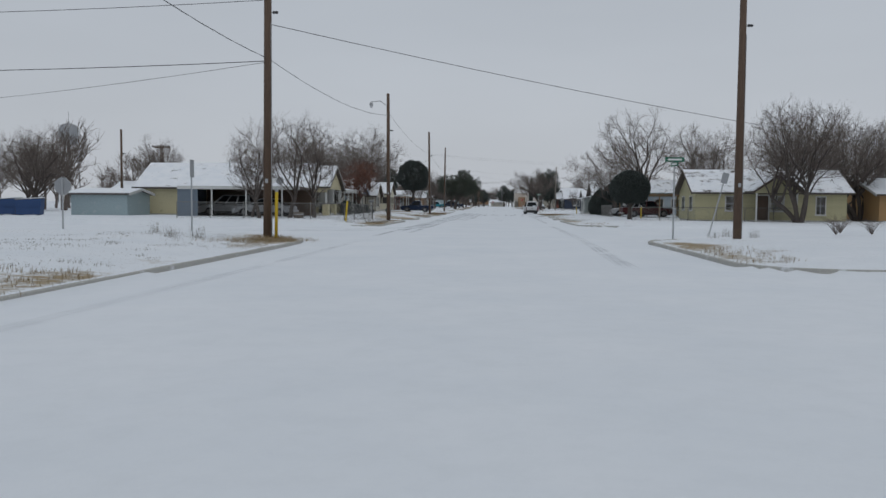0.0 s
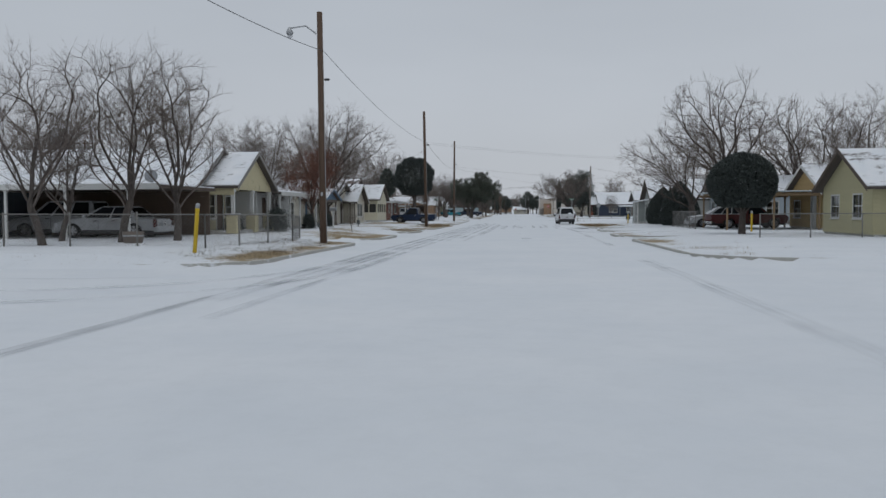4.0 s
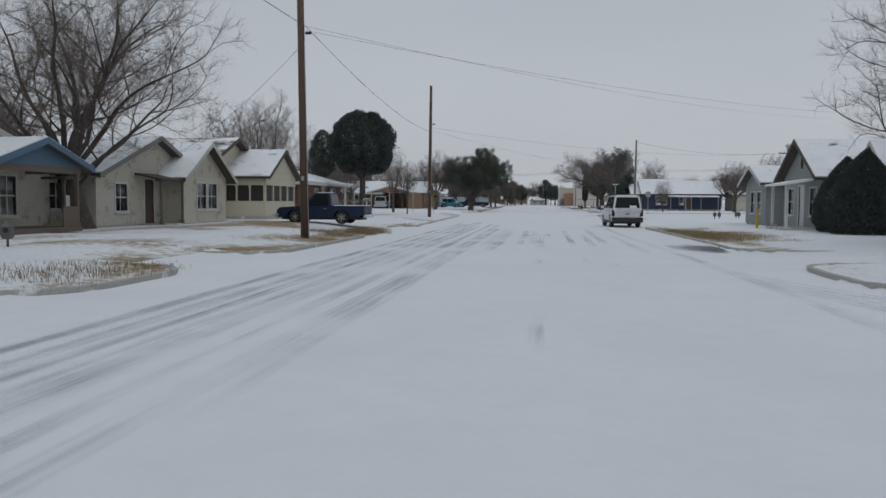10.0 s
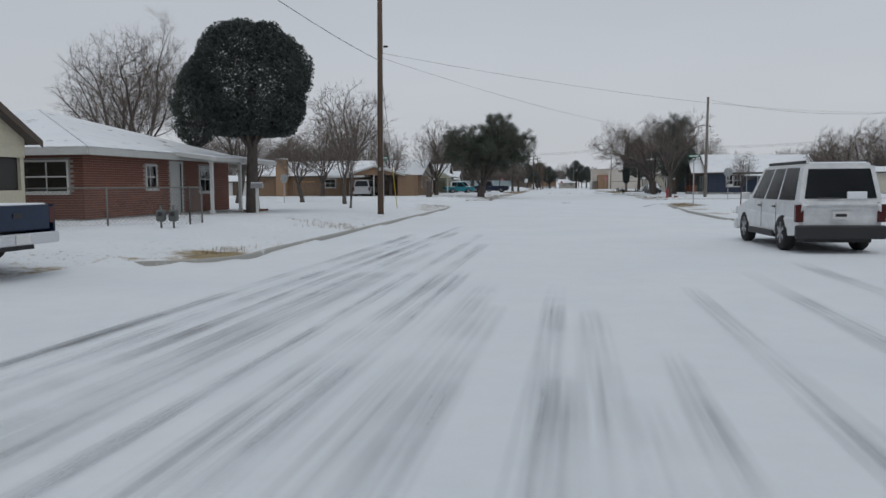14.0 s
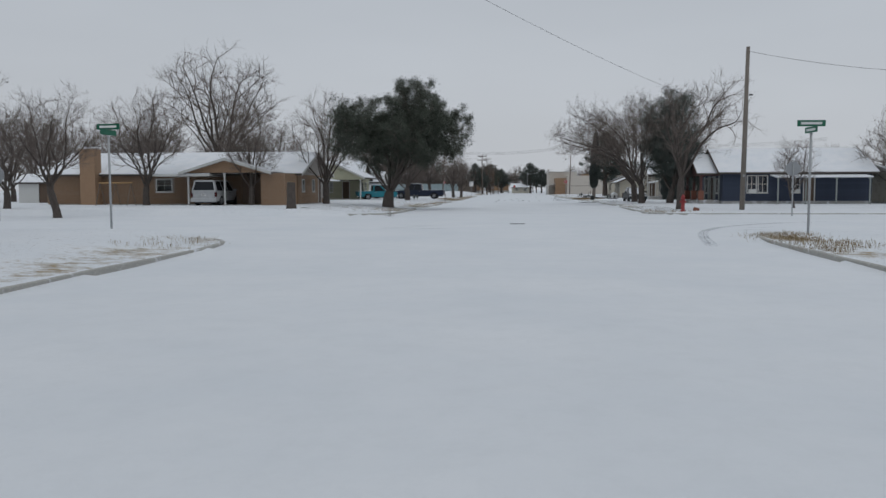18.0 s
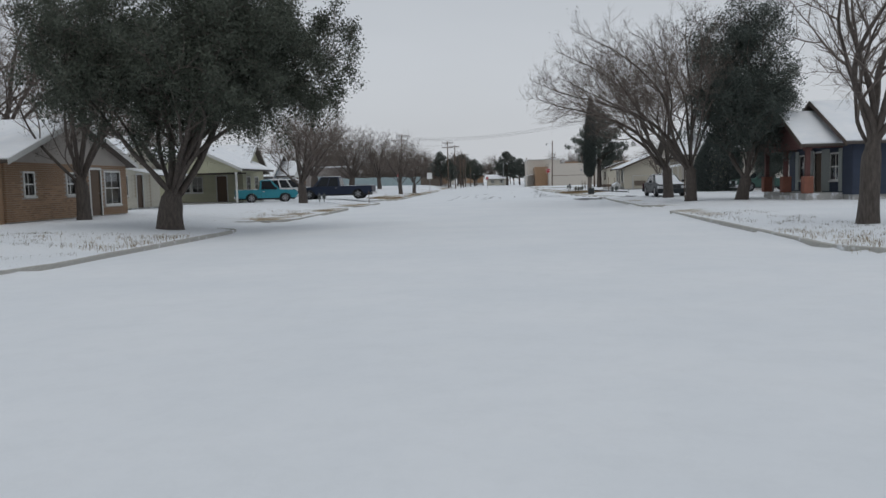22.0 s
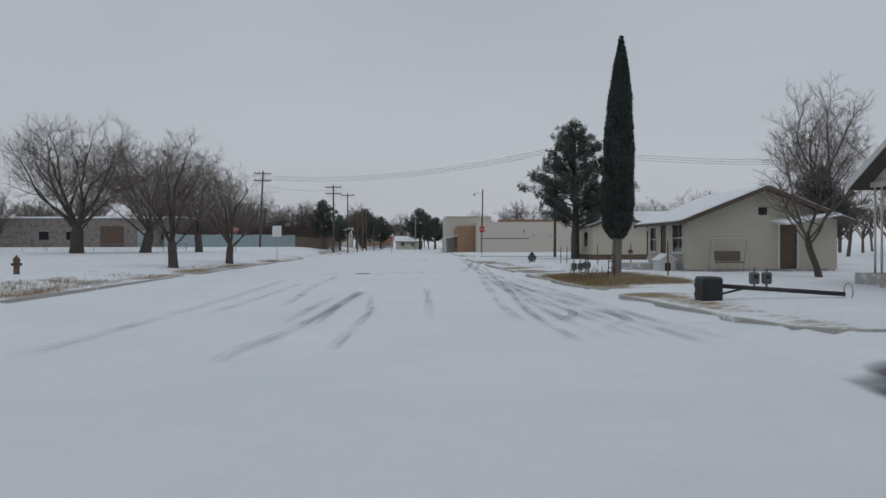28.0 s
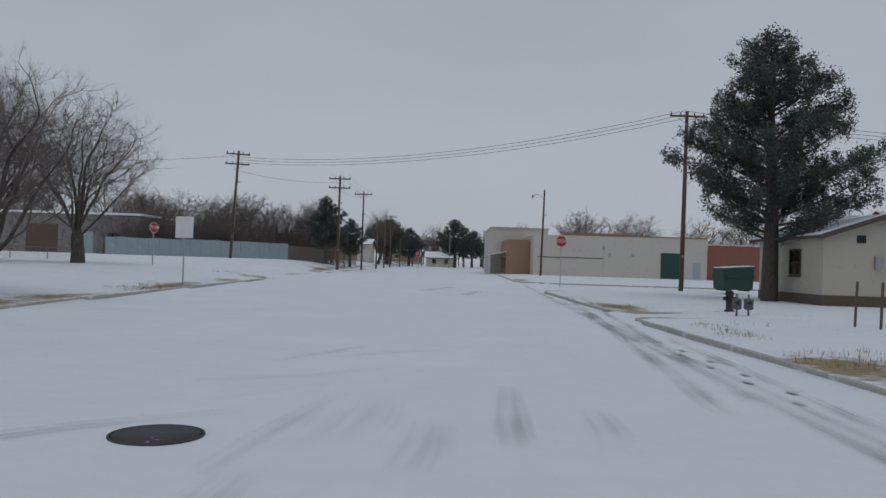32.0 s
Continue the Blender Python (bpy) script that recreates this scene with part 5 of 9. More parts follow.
# cream bungalow with a carport along its south side
cb = house("bungalow", "cream bungalow with a gabled front porch and a snowy roof", pose(-30.9, 65.8, 0.33), 14.2, 6.7, 2.45, 2.0, "x", "cream", base=0.1, fascia="fascia_grey",
           openings={"e": [("wide", 1.5, 2.9, 0.75, 1.95), ("door_brown", 3.2, 4.1, 0.0, 2.0), ("wide", 4.5, 5.5, 0.75, 1.9)], "s": [("win", 9.6, 10.8, 0.8, 1.9), ("win", 11.9, 13.3, 0.7, 1.9)]}, boards=0.0)
front_porch(cb, 14.2, 1.1, 7.0, 1.8, 2.3, 1.75, "cream", base=0.1, knee=0.0, fascia="fascia_grey", boards=0, ps=0.16, mids=1, beam="cream")
for y in (1.22, 4.05, 6.88):
    part("pier", boxed(15.6, 16.14, y - 0.27, y + 0.27, 0.05, 1.0, 0.02), M["cream"], cb)
    part("pier_cap", boxed(15.55, 16.19, y - 0.32, y + 0.32, 1.0, 1.07, 0.01), M["concrete"], cb)
part("clad_panel", boxed(14.25, 15.6, 5.6, 5.68, 0.2, 2.3), M["white"], cb, "white boarded porch end")
part("band", boxed(14.22, 16.0, 1.04, 1.1, 2.02, 2.5), M["cream"], cb)
part("vent_pipe", tube(bmesh.new(), (7.0, 2.6, 4.0), (7.0, 2.6, 4.9), 0.06), M["steel"], cb)
sd = part("satellite_dish", lathe(bmesh.new(), [(0.05, 0), (0.25, 0.04), (0.42, 0.13), (0.40, 0.13), (0.22, 0.05)], 16, pose(12.3, -0.35, 2.95, 100, 0, 30) @ Matrix.Scale(0.75, 4)), M["sign_back"], cb)
part("dish_arm", tube(bmesh.new(), (12.3, -0.2, 2.45), (12.3, -0.35, 2.95), 0.03), M["steel"], sd)
cp = thing("carport", pose(-25.0, 59.6, 0.33), "flat-roofed carport on white posts with a blue sheet end", "carport")
part("roof_deck", boxed(0, 9.6, 0, 6.1, 2.16, 2.3), M["fascia_dark"], cp)
part("snow_layer", boxed(0.04, 9.56, 0.04, 6.05, 2.304, 2.36), M["snow"], cp)
part("edge_trim", boxed(0, 9.6, -0.04, -0.003, 2.1, 2.34), M["white"], cp)
for x in (2.7, 5.4, 8.2):
    post_part(cp, x, 0.12, -0.2, 2.16, 0.1, M["white"], "post")
part("sheet_wall", boxed(0.0, 1.6, 0.05, 0.1, -0.1, 2.15), M["bluegrey"], cp)
part("sheet_wall", boxed(0.0, 0.05, 0.11, 6.0, -0.1, 2.15), M["bluegrey"], cp)
part("back_wall", boxed(0.06, 9.3, 6.0, 6.08, -0.1, 2.15), M["brown"], cp)
wagon("sedan", "silver saloon car parked under the carport", pose(-18.9, 62.4, 0.33, 0, 0, 180), "paint_silver", 4.8, 1.8, 1.42, 0.33, boot=0.8, nose=1.3, belt_k=0.63, cuts=((0.1, 0.46), (0.5, 0.9)), rake=(0.6, 0.9), snow=False)
wagon("estate_car", "silver van parked deep under the carport", pose(-22.6, 64.2, 0.33, 0, 0, 180), "paint_silver", 4.4, 1.8, 1.7, 0.34, snow=False)

# white house with a full-width porch
wh = house("bungalow", "white house with a low porch and a snowy roof", pose(-27.0, 74.2, 0.3), 10.0, 9.0, 2.5, 1.7, "y", "white", base=0.1,
           openings={"e": [("win", 0.7, 1.7, 0.8, 1.95), ("door_brown", 3.0, 3.9, 0, 2.0), ("win", 5.2, 6.2, 0.7, 1.9)], "s": wins((5.5, 6.5, 0.8, 1.9), (8.0, 9.0, 0.8, 1.9))})
part("porch_floor", boxed(10.001, 12.0, 0.2, 8.8, -0.5, 0.2), M["concrete"], wh)
pr = part("porch_roof", plate(bmesh.new(), [(9.9, -0.2, 2.75), (9.9, 9.2, 2.75), (12.3, 9.2, 2.35), (12.3, -0.2, 2.35)], 0.12), M["shingle"], wh)
part("snow_layer", plate(bmesh.new(), [(9.95, -0.16, 2.80), (9.95, 9.16, 2.80), (12.27, 9.16, 2.41), (12.27, -0.16, 2.41)], 0.05), M["snow"], pr)
part("fascia_board", boxed(12.3, 12.34, -0.2, 9.2, 2.15, 2.38), M["fascia"], pr)
for y in (0.35, 2.4, 4.6, 6.6, 8.6):
    post_part(wh, 12.05, y, 0.2, 2.26, 0.1, M["white"])

# old cream house with the blue porch
bp = house("bungalow", "old stained cream house with a blue-trimmed porch gable", pose(-27.45, 86.9, 0.3), 9.1, 9.4, 2.25, 1.45, "x", "cream_pale", base=0.1, snow="roof_half",
           openings={"e": [("win", 0.8, 1.8, 0.55, 1.8), ("door_blue_trim", 5.1, 5.95, 0, 1.95), ("win", 6.7, 7.5, 0.5, 1.8)], "s": wins((2.5, 3.5, 0.7, 1.8), (6.2, 7.2, 0.7, 1.8))}, boards=0)
front_porch(bp, 9.1, 3.6, 8.2, 2.0, 2.0, 0.75, "blue_trim", fascia="blue_trim", posts="old_wood", floor="old_wood", gable="blue_trim", boards=0.14, mids=0, ps=0.11)
part("porch_lattice", boxed(11.0, 11.04, 7.2, 8.1, 0.2, 0.9), M["old_wood"], bp)
part("step", boxed(11.1, 11.6, 6.0, 7.4, -0.4, 0.05), M["old_wood"], bp)

# pale duplex with twin gables
dx = house("bungalow", "pale peeling house with a gabled front room", pose(-27.0, 98.4, 0.28), 9.2, 9.2, 2.2, 1.65, "x", "cream_pale", base=0.1, snow="roof_half",
           openings={"e": [("win", 1.4, 2.3, 0.6, 1.7), ("door_brown", 3.8, 4.6, 0, 1.95)], "s": wins((4.2, 5.2, 0.7, 1.7), (7.0, 8.0, 0.7, 1.7))}, boards=0, fascia="fascia_grey")
fr = house("front_room", "projecting gabled front room of the pale house", pose(-17.8, 103.6, 0.28), 1.0, 5.2, 2.25, 1.55, "x", "cream_pale", base=0.1,
           openings={"e": [("win", 1.7, 2.7, 0.65, 1.85), ("win", 2.95, 3.95, 0.65, 1.85)]}, boards=0, category="house wing", wall_sides="sen")
part("stoop", boxed(9.21, 10.4, 3.3, 5.1, -0.4, 0.12), M["concrete"], dx)
hd = part("door_hood", plate(bmesh.new(), [(9.25, 2.9, 2.3), (9.25, 5.2, 2.3), (10.5, 5.2, 2.05), (10.5, 2.9, 2.05)], 0.08), M["shingle"], dx)
for y in (3.05, 5.05):
    post_part(dx, 10.35, y, 0.12, 2.0, 0.09, M["old_wood"])
part("lean_to_roof", plate(bmesh.new(), [(7.5, -2.6, 1.95), (9.6, -2.6, 1.95), (9.6, -0.02, 2.1), (7.5, -0.02, 2.1)], 0.08), M["shingle"], dx)
for x in (7.8, 9.4):
    post_part(dx, x, -2.4, -0.2, 1.87, 0.09, M["old_wood"])
part("propped_board", boxed(9.3, 9.34, -2.2, -1.95, -0.2, 1.3), M["white"], dx)

# pale yellow house beside the pickup
py5 = house("bungalow", "pale yellow clapboard house with half-bare brown shingles", pose(-29.35, 109.5, 0.33), 10.6, 10.1, 2.6, 2.05, "x", "cream_soft", base=0.12, snow="roof_thin", fascia="fascia_dark",
            openings={"e": [("win", 0.1, 0.72, 0.9, 2.1), ("door_white", 5.0, 5.9, 0, 2.0)], "s": wins((7.0, 7.9, 0.8, 1.95), (9.6, 10.5, 0.8, 1.95))}, boards=0.18)
front_porch(py5, 10.6, 3.8, 9.3, 2.5, 2.3, 1.55, "cream_soft", base=0.12, knee=0.95, boards=0.18, mids=3, ps=0.14, gable="cream_soft", posts="cream_soft", fascia="fascia_dark")
part("frieze_board", boxed(13.06, 13.10, 3.85, 9.25, 1.98, 2.31), M["cream_soft"], py5)
part("frieze_board", boxed(10.61, 13.05, 3.81, 3.85, 1.98, 2.31), M["cream_soft"], py5)
part("knee_wall", boxed(12.9, 13.06, 6.12, 7.42, 0.23, 1.07), M["cream_soft"], py5)
for y in (3.95, 5.3, 6.62, 7.94):
    part("insect_screen", boxed(12.93, 12.95, y + 0.05, y + 1.2, 1.08, 1.98), M["screen"], py5)
part("insect_screen", boxed(10.7, 12.85, 3.95, 3.97, 1.08, 1.98), M["screen"], py5)
for x in (11.3, 12.1):
    post_part(py5, x, 3.9, 0.22, 1.99, 0.09, M["cream_soft"])
part("roof_vent", boxed(6.2, 6.6, 2.1, 2.5, 3.45, 3.8), M["steel"], py5)

# red brick ranch house
rb = house("ranch_house", "low red brick ranch house with a snowy hip roof", pose(-29.0, 123.3, 0.28), 11.5, 11.6, 2.4, 1.95, "y", "mortar", base=0.12, hip=True, boards=0, brick="brick_red", over=0.65,
           openings={"e": [("win", 4.1, 4.8, 1.05, 1.9), ("door_white", 6.0, 6.9, 0, 2.05), ("win", 8.6, 9.8, 0.9, 1.95)], "s": [("win", 9.3, 10.9, 0.95, 1.95), ("win", 5.8, 7.4, 1.0, 1.95)]}, rooms=False)
part("porch_floor", boxed(11.54, 13.2, 5.6, 11.0, -0.5, 0.1), M["concrete"], rb)
pr = part("porch_roof", plate(bmesh.new(), [(11.6, 5.2, 2.66), (11.6, 11.8, 2.66), (13.9, 11.8, 2.36), (13.9, 5.2, 2.36)], 0.14), M["fascia"], rb)
part("snow_layer", plate(bmesh.new(), [(11.6, 5.25, 2.72), (11.6, 11.75, 2.72), (13.86, 11.75, 2.42), (13.86, 5.25, 2.42)], 0.05), M["snow"], pr)
for y in (5.8, 8.6):
    post_part(rb, 13.4, y, 0.1, 2.28, 0.12, M["white"])
part("porch_step", boxed(13.21, 13.8, 6.0, 8.0, -0.4, -0.06), M["concrete"], rb)
part("flower_box", boxed(13.25, 13.8, 8.9, 10.8, -0.4, 0.15), M["brick_red"], rb)

# tan brick house past the second crossing
tb = house("ranch_house", "low tan brick house with gabled carport and snowy roof", pose(-39.3, 190.2, 0.3), 20.6, 9.5, 2.45, 1.75, "x", "mortar", base=0.1, boards=0, brick="brick_tan", board_sides="se", snow="snow",
           openings={"s": [("win", 9.2, 10.4, 1.0, 1.9)], "e": [("win", 1.2, 1.8, 1.0, 1.85), ("win", 4.2, 4.8, 1.0, 1.85), ("door_brown", 6.1, 7.0, 0, 2.05), ("win", 7.4, 8.8, 0.5, 1.95)]}, rooms=False)
chimney_part(tb, 4.0, -0.5, -0.4, 4.4, 0.62, "brick_tan")
g = part("gable_end", prism(bmesh.new(), [(12.9, 2.45), (19.3, 2.45), (16.1, 3.35)], -3.2, -3.1), M["brick_tan"], tb)
gable_roof(tb, 6.4, 6.4, 2.45, 0.95, 0.35, "y", "shingle", "snow", "fascia", "carport_roof", 12.9, -3.2)
for x in (13.1, 15.9):
    post_part(tb, x, -3.0, -0.2, 2.45, 0.12, M["white"])
part("carport_roof_flat", boxed(10.5, 14.9, -3.4, -0.03, 2.2, 2.34), M["white"], tb)
part("snow_layer", boxed(10.54, 14.86, -3.36, -0.06, 2.344, 2.4), M["snow"], tb)
ww = part("wing_wall", boxed(18.7, 20.5, -3.1, -0.05, -0.4, 2.42), M["mortar"], tb, "tan brick front room wall")
courses(ww, pose(18.7, -3.1, -0.3), 1.8, 0.0, 2.7, [], M["brick_tan"])
courses(ww, pose(20.5, -3.1, -0.3, 0, 0, 90), 3.05, 0.0, 2.7, [], M["brick_tan"])
# no hollow here: the recess's shade is put into this block's dark brown
part("wing_wall", boxed(16.5, 18.65, -0.9, -0.05, -0.4, 2.42), M["brown"], tb, "dark brown block standing in for the shade of the recess beside the carport")
wagon("suv", "grey SUV parked under the tan house's carport", pose(-24.6, 188.6, 0.3, 0, 0, 90), "paint_silver", 5.0, 1.95, 1.9, 0.38, category="suv", snow=False)
sw = thing("swing_set", pose(-32.6, 186.2, 0.32), "small wooden swing set frame on the lawn", "swing set")
for x in (0, 1.2, 2.4):
    for s in (-1, 1):
        part("leg", tube(bmesh.new(), (x, s * 0.7, 0), (x, 0, 1.7), 0.032, n=6), M["old_wood"], sw)
part("beam", tube(bmesh.new(), (-0.1, 0, 1.7), (2.5, 0, 1.7), 0.05, n=6), M["raw_wood"], sw)

# yellow-green pair beyond the oak
h1 = house("bungalow", "olive house with brown boards behind the oak", pose(-31.0, 205.6, 0.33), 8.5, 6.4, 2.4, 1.9, "x", "cream_pale", base=0.1, openings={"s": wins((5.5, 6.5, 0.8, 1.9)), "e": [("win", 1.0, 2.0, 0.8, 1.9), ("door_brown", 3.2, 4.0, 0, 2.0)]}, boards=0.2)
part("door_hood", plate(bmesh.new(), [(8.5, 2.0, 2.5), (8.5, 6.2, 2.5), (10.6, 6.2, 2.1), (10.6, 2.0, 2.1)], 0.09), M["snow"], h1)
h2 = house("bungalow", "pale sage house with an open gabled porch and snowy roof", pose(-31.5, 223.5, 0.33), 10.7, 5.4, 2.55, 2.0, "x", "sage", base=0.1,
           openings={"s": [("winc", 5.6, 6.4, 0.8, 1.95), ("winc", 6.6, 7.4, 0.8, 1.95), ("door_brown", 8.6, 9.4, 0, 2.0)], "e": [("win", 0.9, 1.8, 0.8, 1.9), ("win", 3.0, 3.9, 0.8, 1.9)]}, boards=0.2)
gable_roof(h2, 6.6, 7.2, 2.55, 1.55, 0.35, "y", "shingle", "snow", "fascia", "porch_roof", 5.4, -4.6)
part("porch_gable", prism(bmesh.new(), [(5.4, 2.55), (12.0, 2.55), (8.7, 4.1)], -4.55, -4.43), M["sage"], h2)
part("porch_beam", boxed(5.45, 11.95, -4.5, -4.36, 2.3, 2.549), M["sage"], h2)
part("porch_beam", boxed(11.8, 11.95, -4.35, -0.01, 2.3, 2.549), M["sage"], h2)
part("porch_floor", boxed(5.4, 11.0, -4.4, -0.02, -0.4, 0.08), M["concrete"], h2)
for x in (5.6, 11.7):
    post_part(h2, x, -4.43, -0.2, 2.3, 0.12, M["white"])
bg = house("bungalow", "blue-grey house with a snowy roof behind the trucks", pose(-34.2, 238.2, 0.3), 11.2, 7.4, 2.3, 2.1, "x", "bluegrey", base=0.1, openings={"s": wins((5.0, 6.0, 0.8, 1.9), (8.5, 9.5, 0.8, 1.9)), "e": [("win", 1.2, 2.2, 0.8, 1.9), ("door_white", 3.2, 4.0, 0, 2.0)]}, boards=0.2, snow="snow")
front_porch(bg, 11.2, 2.4, 7.0, 1.6, 2.1, 1.35, "bluegrey", fascia="fascia", gable="white", boards=0.2)
house("garage", "grey garage with a snowy gabled roof", pose(-44.0, 262.0, 0.4), 9.0, 8.0, 2.4, 1.8, "y", "greysid", base=0.1, openings={"s": wins((5.0, 5.8, 0.9, 1.8))}, boards=0.0, snow="snow")

# ---- cars on the left lots ----
pickup("pickup_truck", "navy blue single-cab pickup truck parked across a driveway", pose(-11.72, 109.4, 0.26, 0, 0, 179), "paint_navy", 4.55, 1.74, 1.58, 0.34)
pickup("pickup_truck", "black crew-cab pickup truck on large chrome wheels", pose(-14.25, 228.00, 0.32, 0, 0, 180), "paint_black", 6.2, 1.98, 1.88, 0.43, crew=True, big=True)
pickup("pickup_truck", "old teal pickup truck in front of the green house", pose(-18.50, 222.00, 0.3, 0, 0, 20), "paint_teal", 4.6, 1.95, 1.72, 0.36, old=True)
wagon("suv", "old white SUV parked behind the teal truck", pose(-18.9, 231.8, 0.3, 0, 0, 6), "paint_white", 4.8, 1.9, 1.85, 0.36, category="suv", nose=1.4)

# ---- right row of houses; each faces the street to the west ----
def facing_west(x_front, y_north, z, w):
    return pose(x_front + w, y_north, z, 0, 0, 180)


yh = house("bungalow", "yellow clapboard house with a long snowy roof", facing_west(15.9, 73.0, 0.18, 12.0), 12.0, 6.2, 2.45, 1.75, "x", "yellow", base=0.1, board_sides="ne", fascia="fascia_dark",
           openings={"n": [("win", 9.6, 10.3, 0.5, 1.9), ("win", 2.4, 3.4, 0.8, 1.9), ("win", 6.0, 7.0, 0.8, 1.9), ("door_brown", 4.9, 5.8, 0, 2.0)], "e": [("win", 1.2, 2.2, 0.8, 1.9), ("win", 4.0, 5.0, 0.8, 1.9)]}, snow="roof_half")
gable_roof(yh, 3.4, 3.4, 2.45, 1.15, 0.25, "y", "shingle", "roof_half", "fascia_dark", "porch_roof", 4.6, 5.2)
part("porch_gable", prism(bmesh.new(), [(4.6, 2.45), (8.0, 2.45), (6.3, 3.6)], 8.45, 8.55), M["yellow"], yh)
part("porch_beam", boxed(4.6, 8.0, 8.42, 8.56, 2.27, 2.449), M["yellow"], yh)
part("porch_floor", boxed(4.6, 8.0, 6.22, 8.6, -0.4, 0.1), M["concrete"], yh)
for x in (4.75, 7.85):
    post_part(yh, x, 8.48, 0.1, 2.27, 0.1, M["white"])
house("bungalow", "ochre house with a snowy roof beyond the bare tree", facing_west(31.0, 76.0, 0.18, 10.0), 10.0, 8.0, 2.3, 1.3, "x", "raw_wood", base=0.1, board_sides="", boards=0, openings={"n": wins((5.5, 6.5, 0.8, 1.8))})
ob = house("bungalow", "faded yellow house behind a raw timber carport", facing_west(18.8, 87.6, 0.18, 9.0), 9.0, 7.0, 2.5, 1.7, "x", "ochre", base=0.1, board_sides="ne", openings={"n": wins((5.5, 6.6, 0.8, 1.9)), "e": [("win", 1.0, 2.2, 0.7, 1.8), ("door_white", 4.3, 5.2, 0, 2.0)]})
tc = thing("carport", pose(12.7, 80.9, 0.17), "open raw timber carport over the red pickup", "carport")
for x in (0.08, 3.0, 5.8):
    for y in (0.08, 6.9):
        post_part(tc, x, y, -0.2, 2.2, 0.1, M["timber"], "post")
for y in (0.0, 6.82):
    part("beam", boxed(-0.2, 6.0, y, y + 0.16, 2.2, 2.36), M["timber"], tc)
for k in range(8):
    part("rafter", boxed(0.1 + k * 0.8, 0.16 + k * 0.8, -0.25, 7.2, 2.361, 2.46), M["timber"], tc)
rd = part("roof_sheet", boxed(-0.25, 6.05, -0.3, 7.25, 2.461, 2.49), M["tin"], tc)
part("snow_layer", boxed(-0.2, 6.0, -0.25, 7.2, 2.494, 2.53), M["roof_snow"], rd)
gb = house("bungalow", "pale blue house with a snowy roof behind parked cars", facing_west(17.0, 105.4, 0.18, 9.5), 9.5, 4.6, 2.9, 1.4, "x", "paleblue", base=0.1, board_sides="ne", fascia="fascia_grey", openings={"n": wins((2.0, 3.0, 0.8, 1.9), (4.0, 5.0, 0.8, 1.9), (7.0, 8.0, 0.8, 1.9)), "e": [("winc", 1.6, 2.8, 0.7, 1.9)]}, snow="roof_half")
hg = house("house_wing", "white gabled front wing hidden behind clipped junipers", facing_west(14.0, 108.2, 0.18, 3.0), 3.0, 3.4, 2.45, 1.45, "x", "white", base=0.1, board_sides="ne", openings={"e": [("win", 1.2, 2.2, 0.8, 1.9)]}, snow="snow", category="house wing", over=0.3)
gg = house("bungalow", "grey-green house with a white-trimmed steep gable", facing_west(12.4, 114.2, 0.18, 9.5), 9.5, 5.8, 2.6, 1.75, "x", "greysid", base=0.1, board_sides="ne", fascia="fascia_dark",
           openings={"e": [("winc", 0.8, 1.7, 0.6, 1.9), ("door_white", 2.5, 3.3, 0, 2.0), ("winc", 4.2, 5.1, 0.6, 1.9)], "n": wins((7.6, 8.6, 0.7, 1.9))}, trim="white")
part("gable_vent", lathe(bmesh.new(), [(0.02, 0), (0.2, 0.0), (0.2, 0.05)], 16, pose(9.5, 2.9, 3.3, 0, 90) @ Matrix.Diagonal((1.5, 0.8, 1, 1))), M["dark"], gg)
for y in (3.3, 5.6):
    post_part(gg, 11.0, y, -0.1, 2.2, 0.12, M["white"])
part("porch_roof", plate(bmesh.new(), [(9.5, 2.9, 2.5), (9.5, 5.9, 2.5), (11.3, 5.9, 2.2), (11.3, 2.9, 2.2)], 0.1), M["snow"], gg)
part("porch_floor", boxed(9.53, 11.2, 3.0, 5.8, -0.4, 0.12), M["concrete"], gg)
ga = house("house_wing", "small grey-green wing with a snowy roof", facing_west(12.0, 120.6, 0.18, 6.0), 6.0, 4.4, 2.45, 0.9, "x", "greysid", base=0.1, board_sides="ne", openings={"e": [("winc", 1.2, 2.0, 0.6, 1.8), ("winc", 2.6, 3.4, 0.6, 1.8)]}, category="house wing")
chimney_part(ga, 4.6, 4.9, -0.3, 4.4, 0.42, "concrete")

# navy house along the side lawn, its maroon gabled porch towards the street
nh = house("bungalow", "navy blue house with a maroon gabled porch and snowy roof", facing_west(15.5, 207.5, 0.3, 12.0), 12.0, 8.0, 2.6, 2.0, "x", "navy", base=0.12, snow="snow", board_sides="ne", fascia="fascia_dark",
           openings={"n": [("win", 2.0, 2.7, 0.75, 2.1), ("win", 2.9, 3.6, 0.75, 2.1), ("win", 5.6, 6.2, 0.75, 2.0), ("door_brown", 6.6, 7.4, 0, 2.0)], "e": [("win", 1.6, 2.5, 0.7, 1.9), ("door_brown", 3.6, 4.5, 0, 2.0), ("win", 5.6, 6.5, 0.7, 1.9)]})
front_porch(nh, 12.0, 1.0, 7.0, 1.7, 2.3, 1.6, "maroon", posts="maroon", gable="maroon", boards=0.18, mids=1, ps=0.2, snow="snow", fascia="fascia_dark")
for y in (1.12, 4.0, 6.88):
    part("pier", boxed(13.36, 13.8, y - 0.22, y + 0.22, 0.2, 1.0, 0.02), M["brick_red"], nh)
for y0, y1 in ((1.05, 1.5), (2.6, 3.5), (4.6, 5.5), (6.6, 6.95)):
    part("wall_panel", boxed(12.03, 12.06, y0, y1, 0.25, 2.28), M["greysid"], nh)
part("step", boxed(13.71, 14.2, 3.2, 5.0, -0.4, 0.08), M["concrete"], nh)
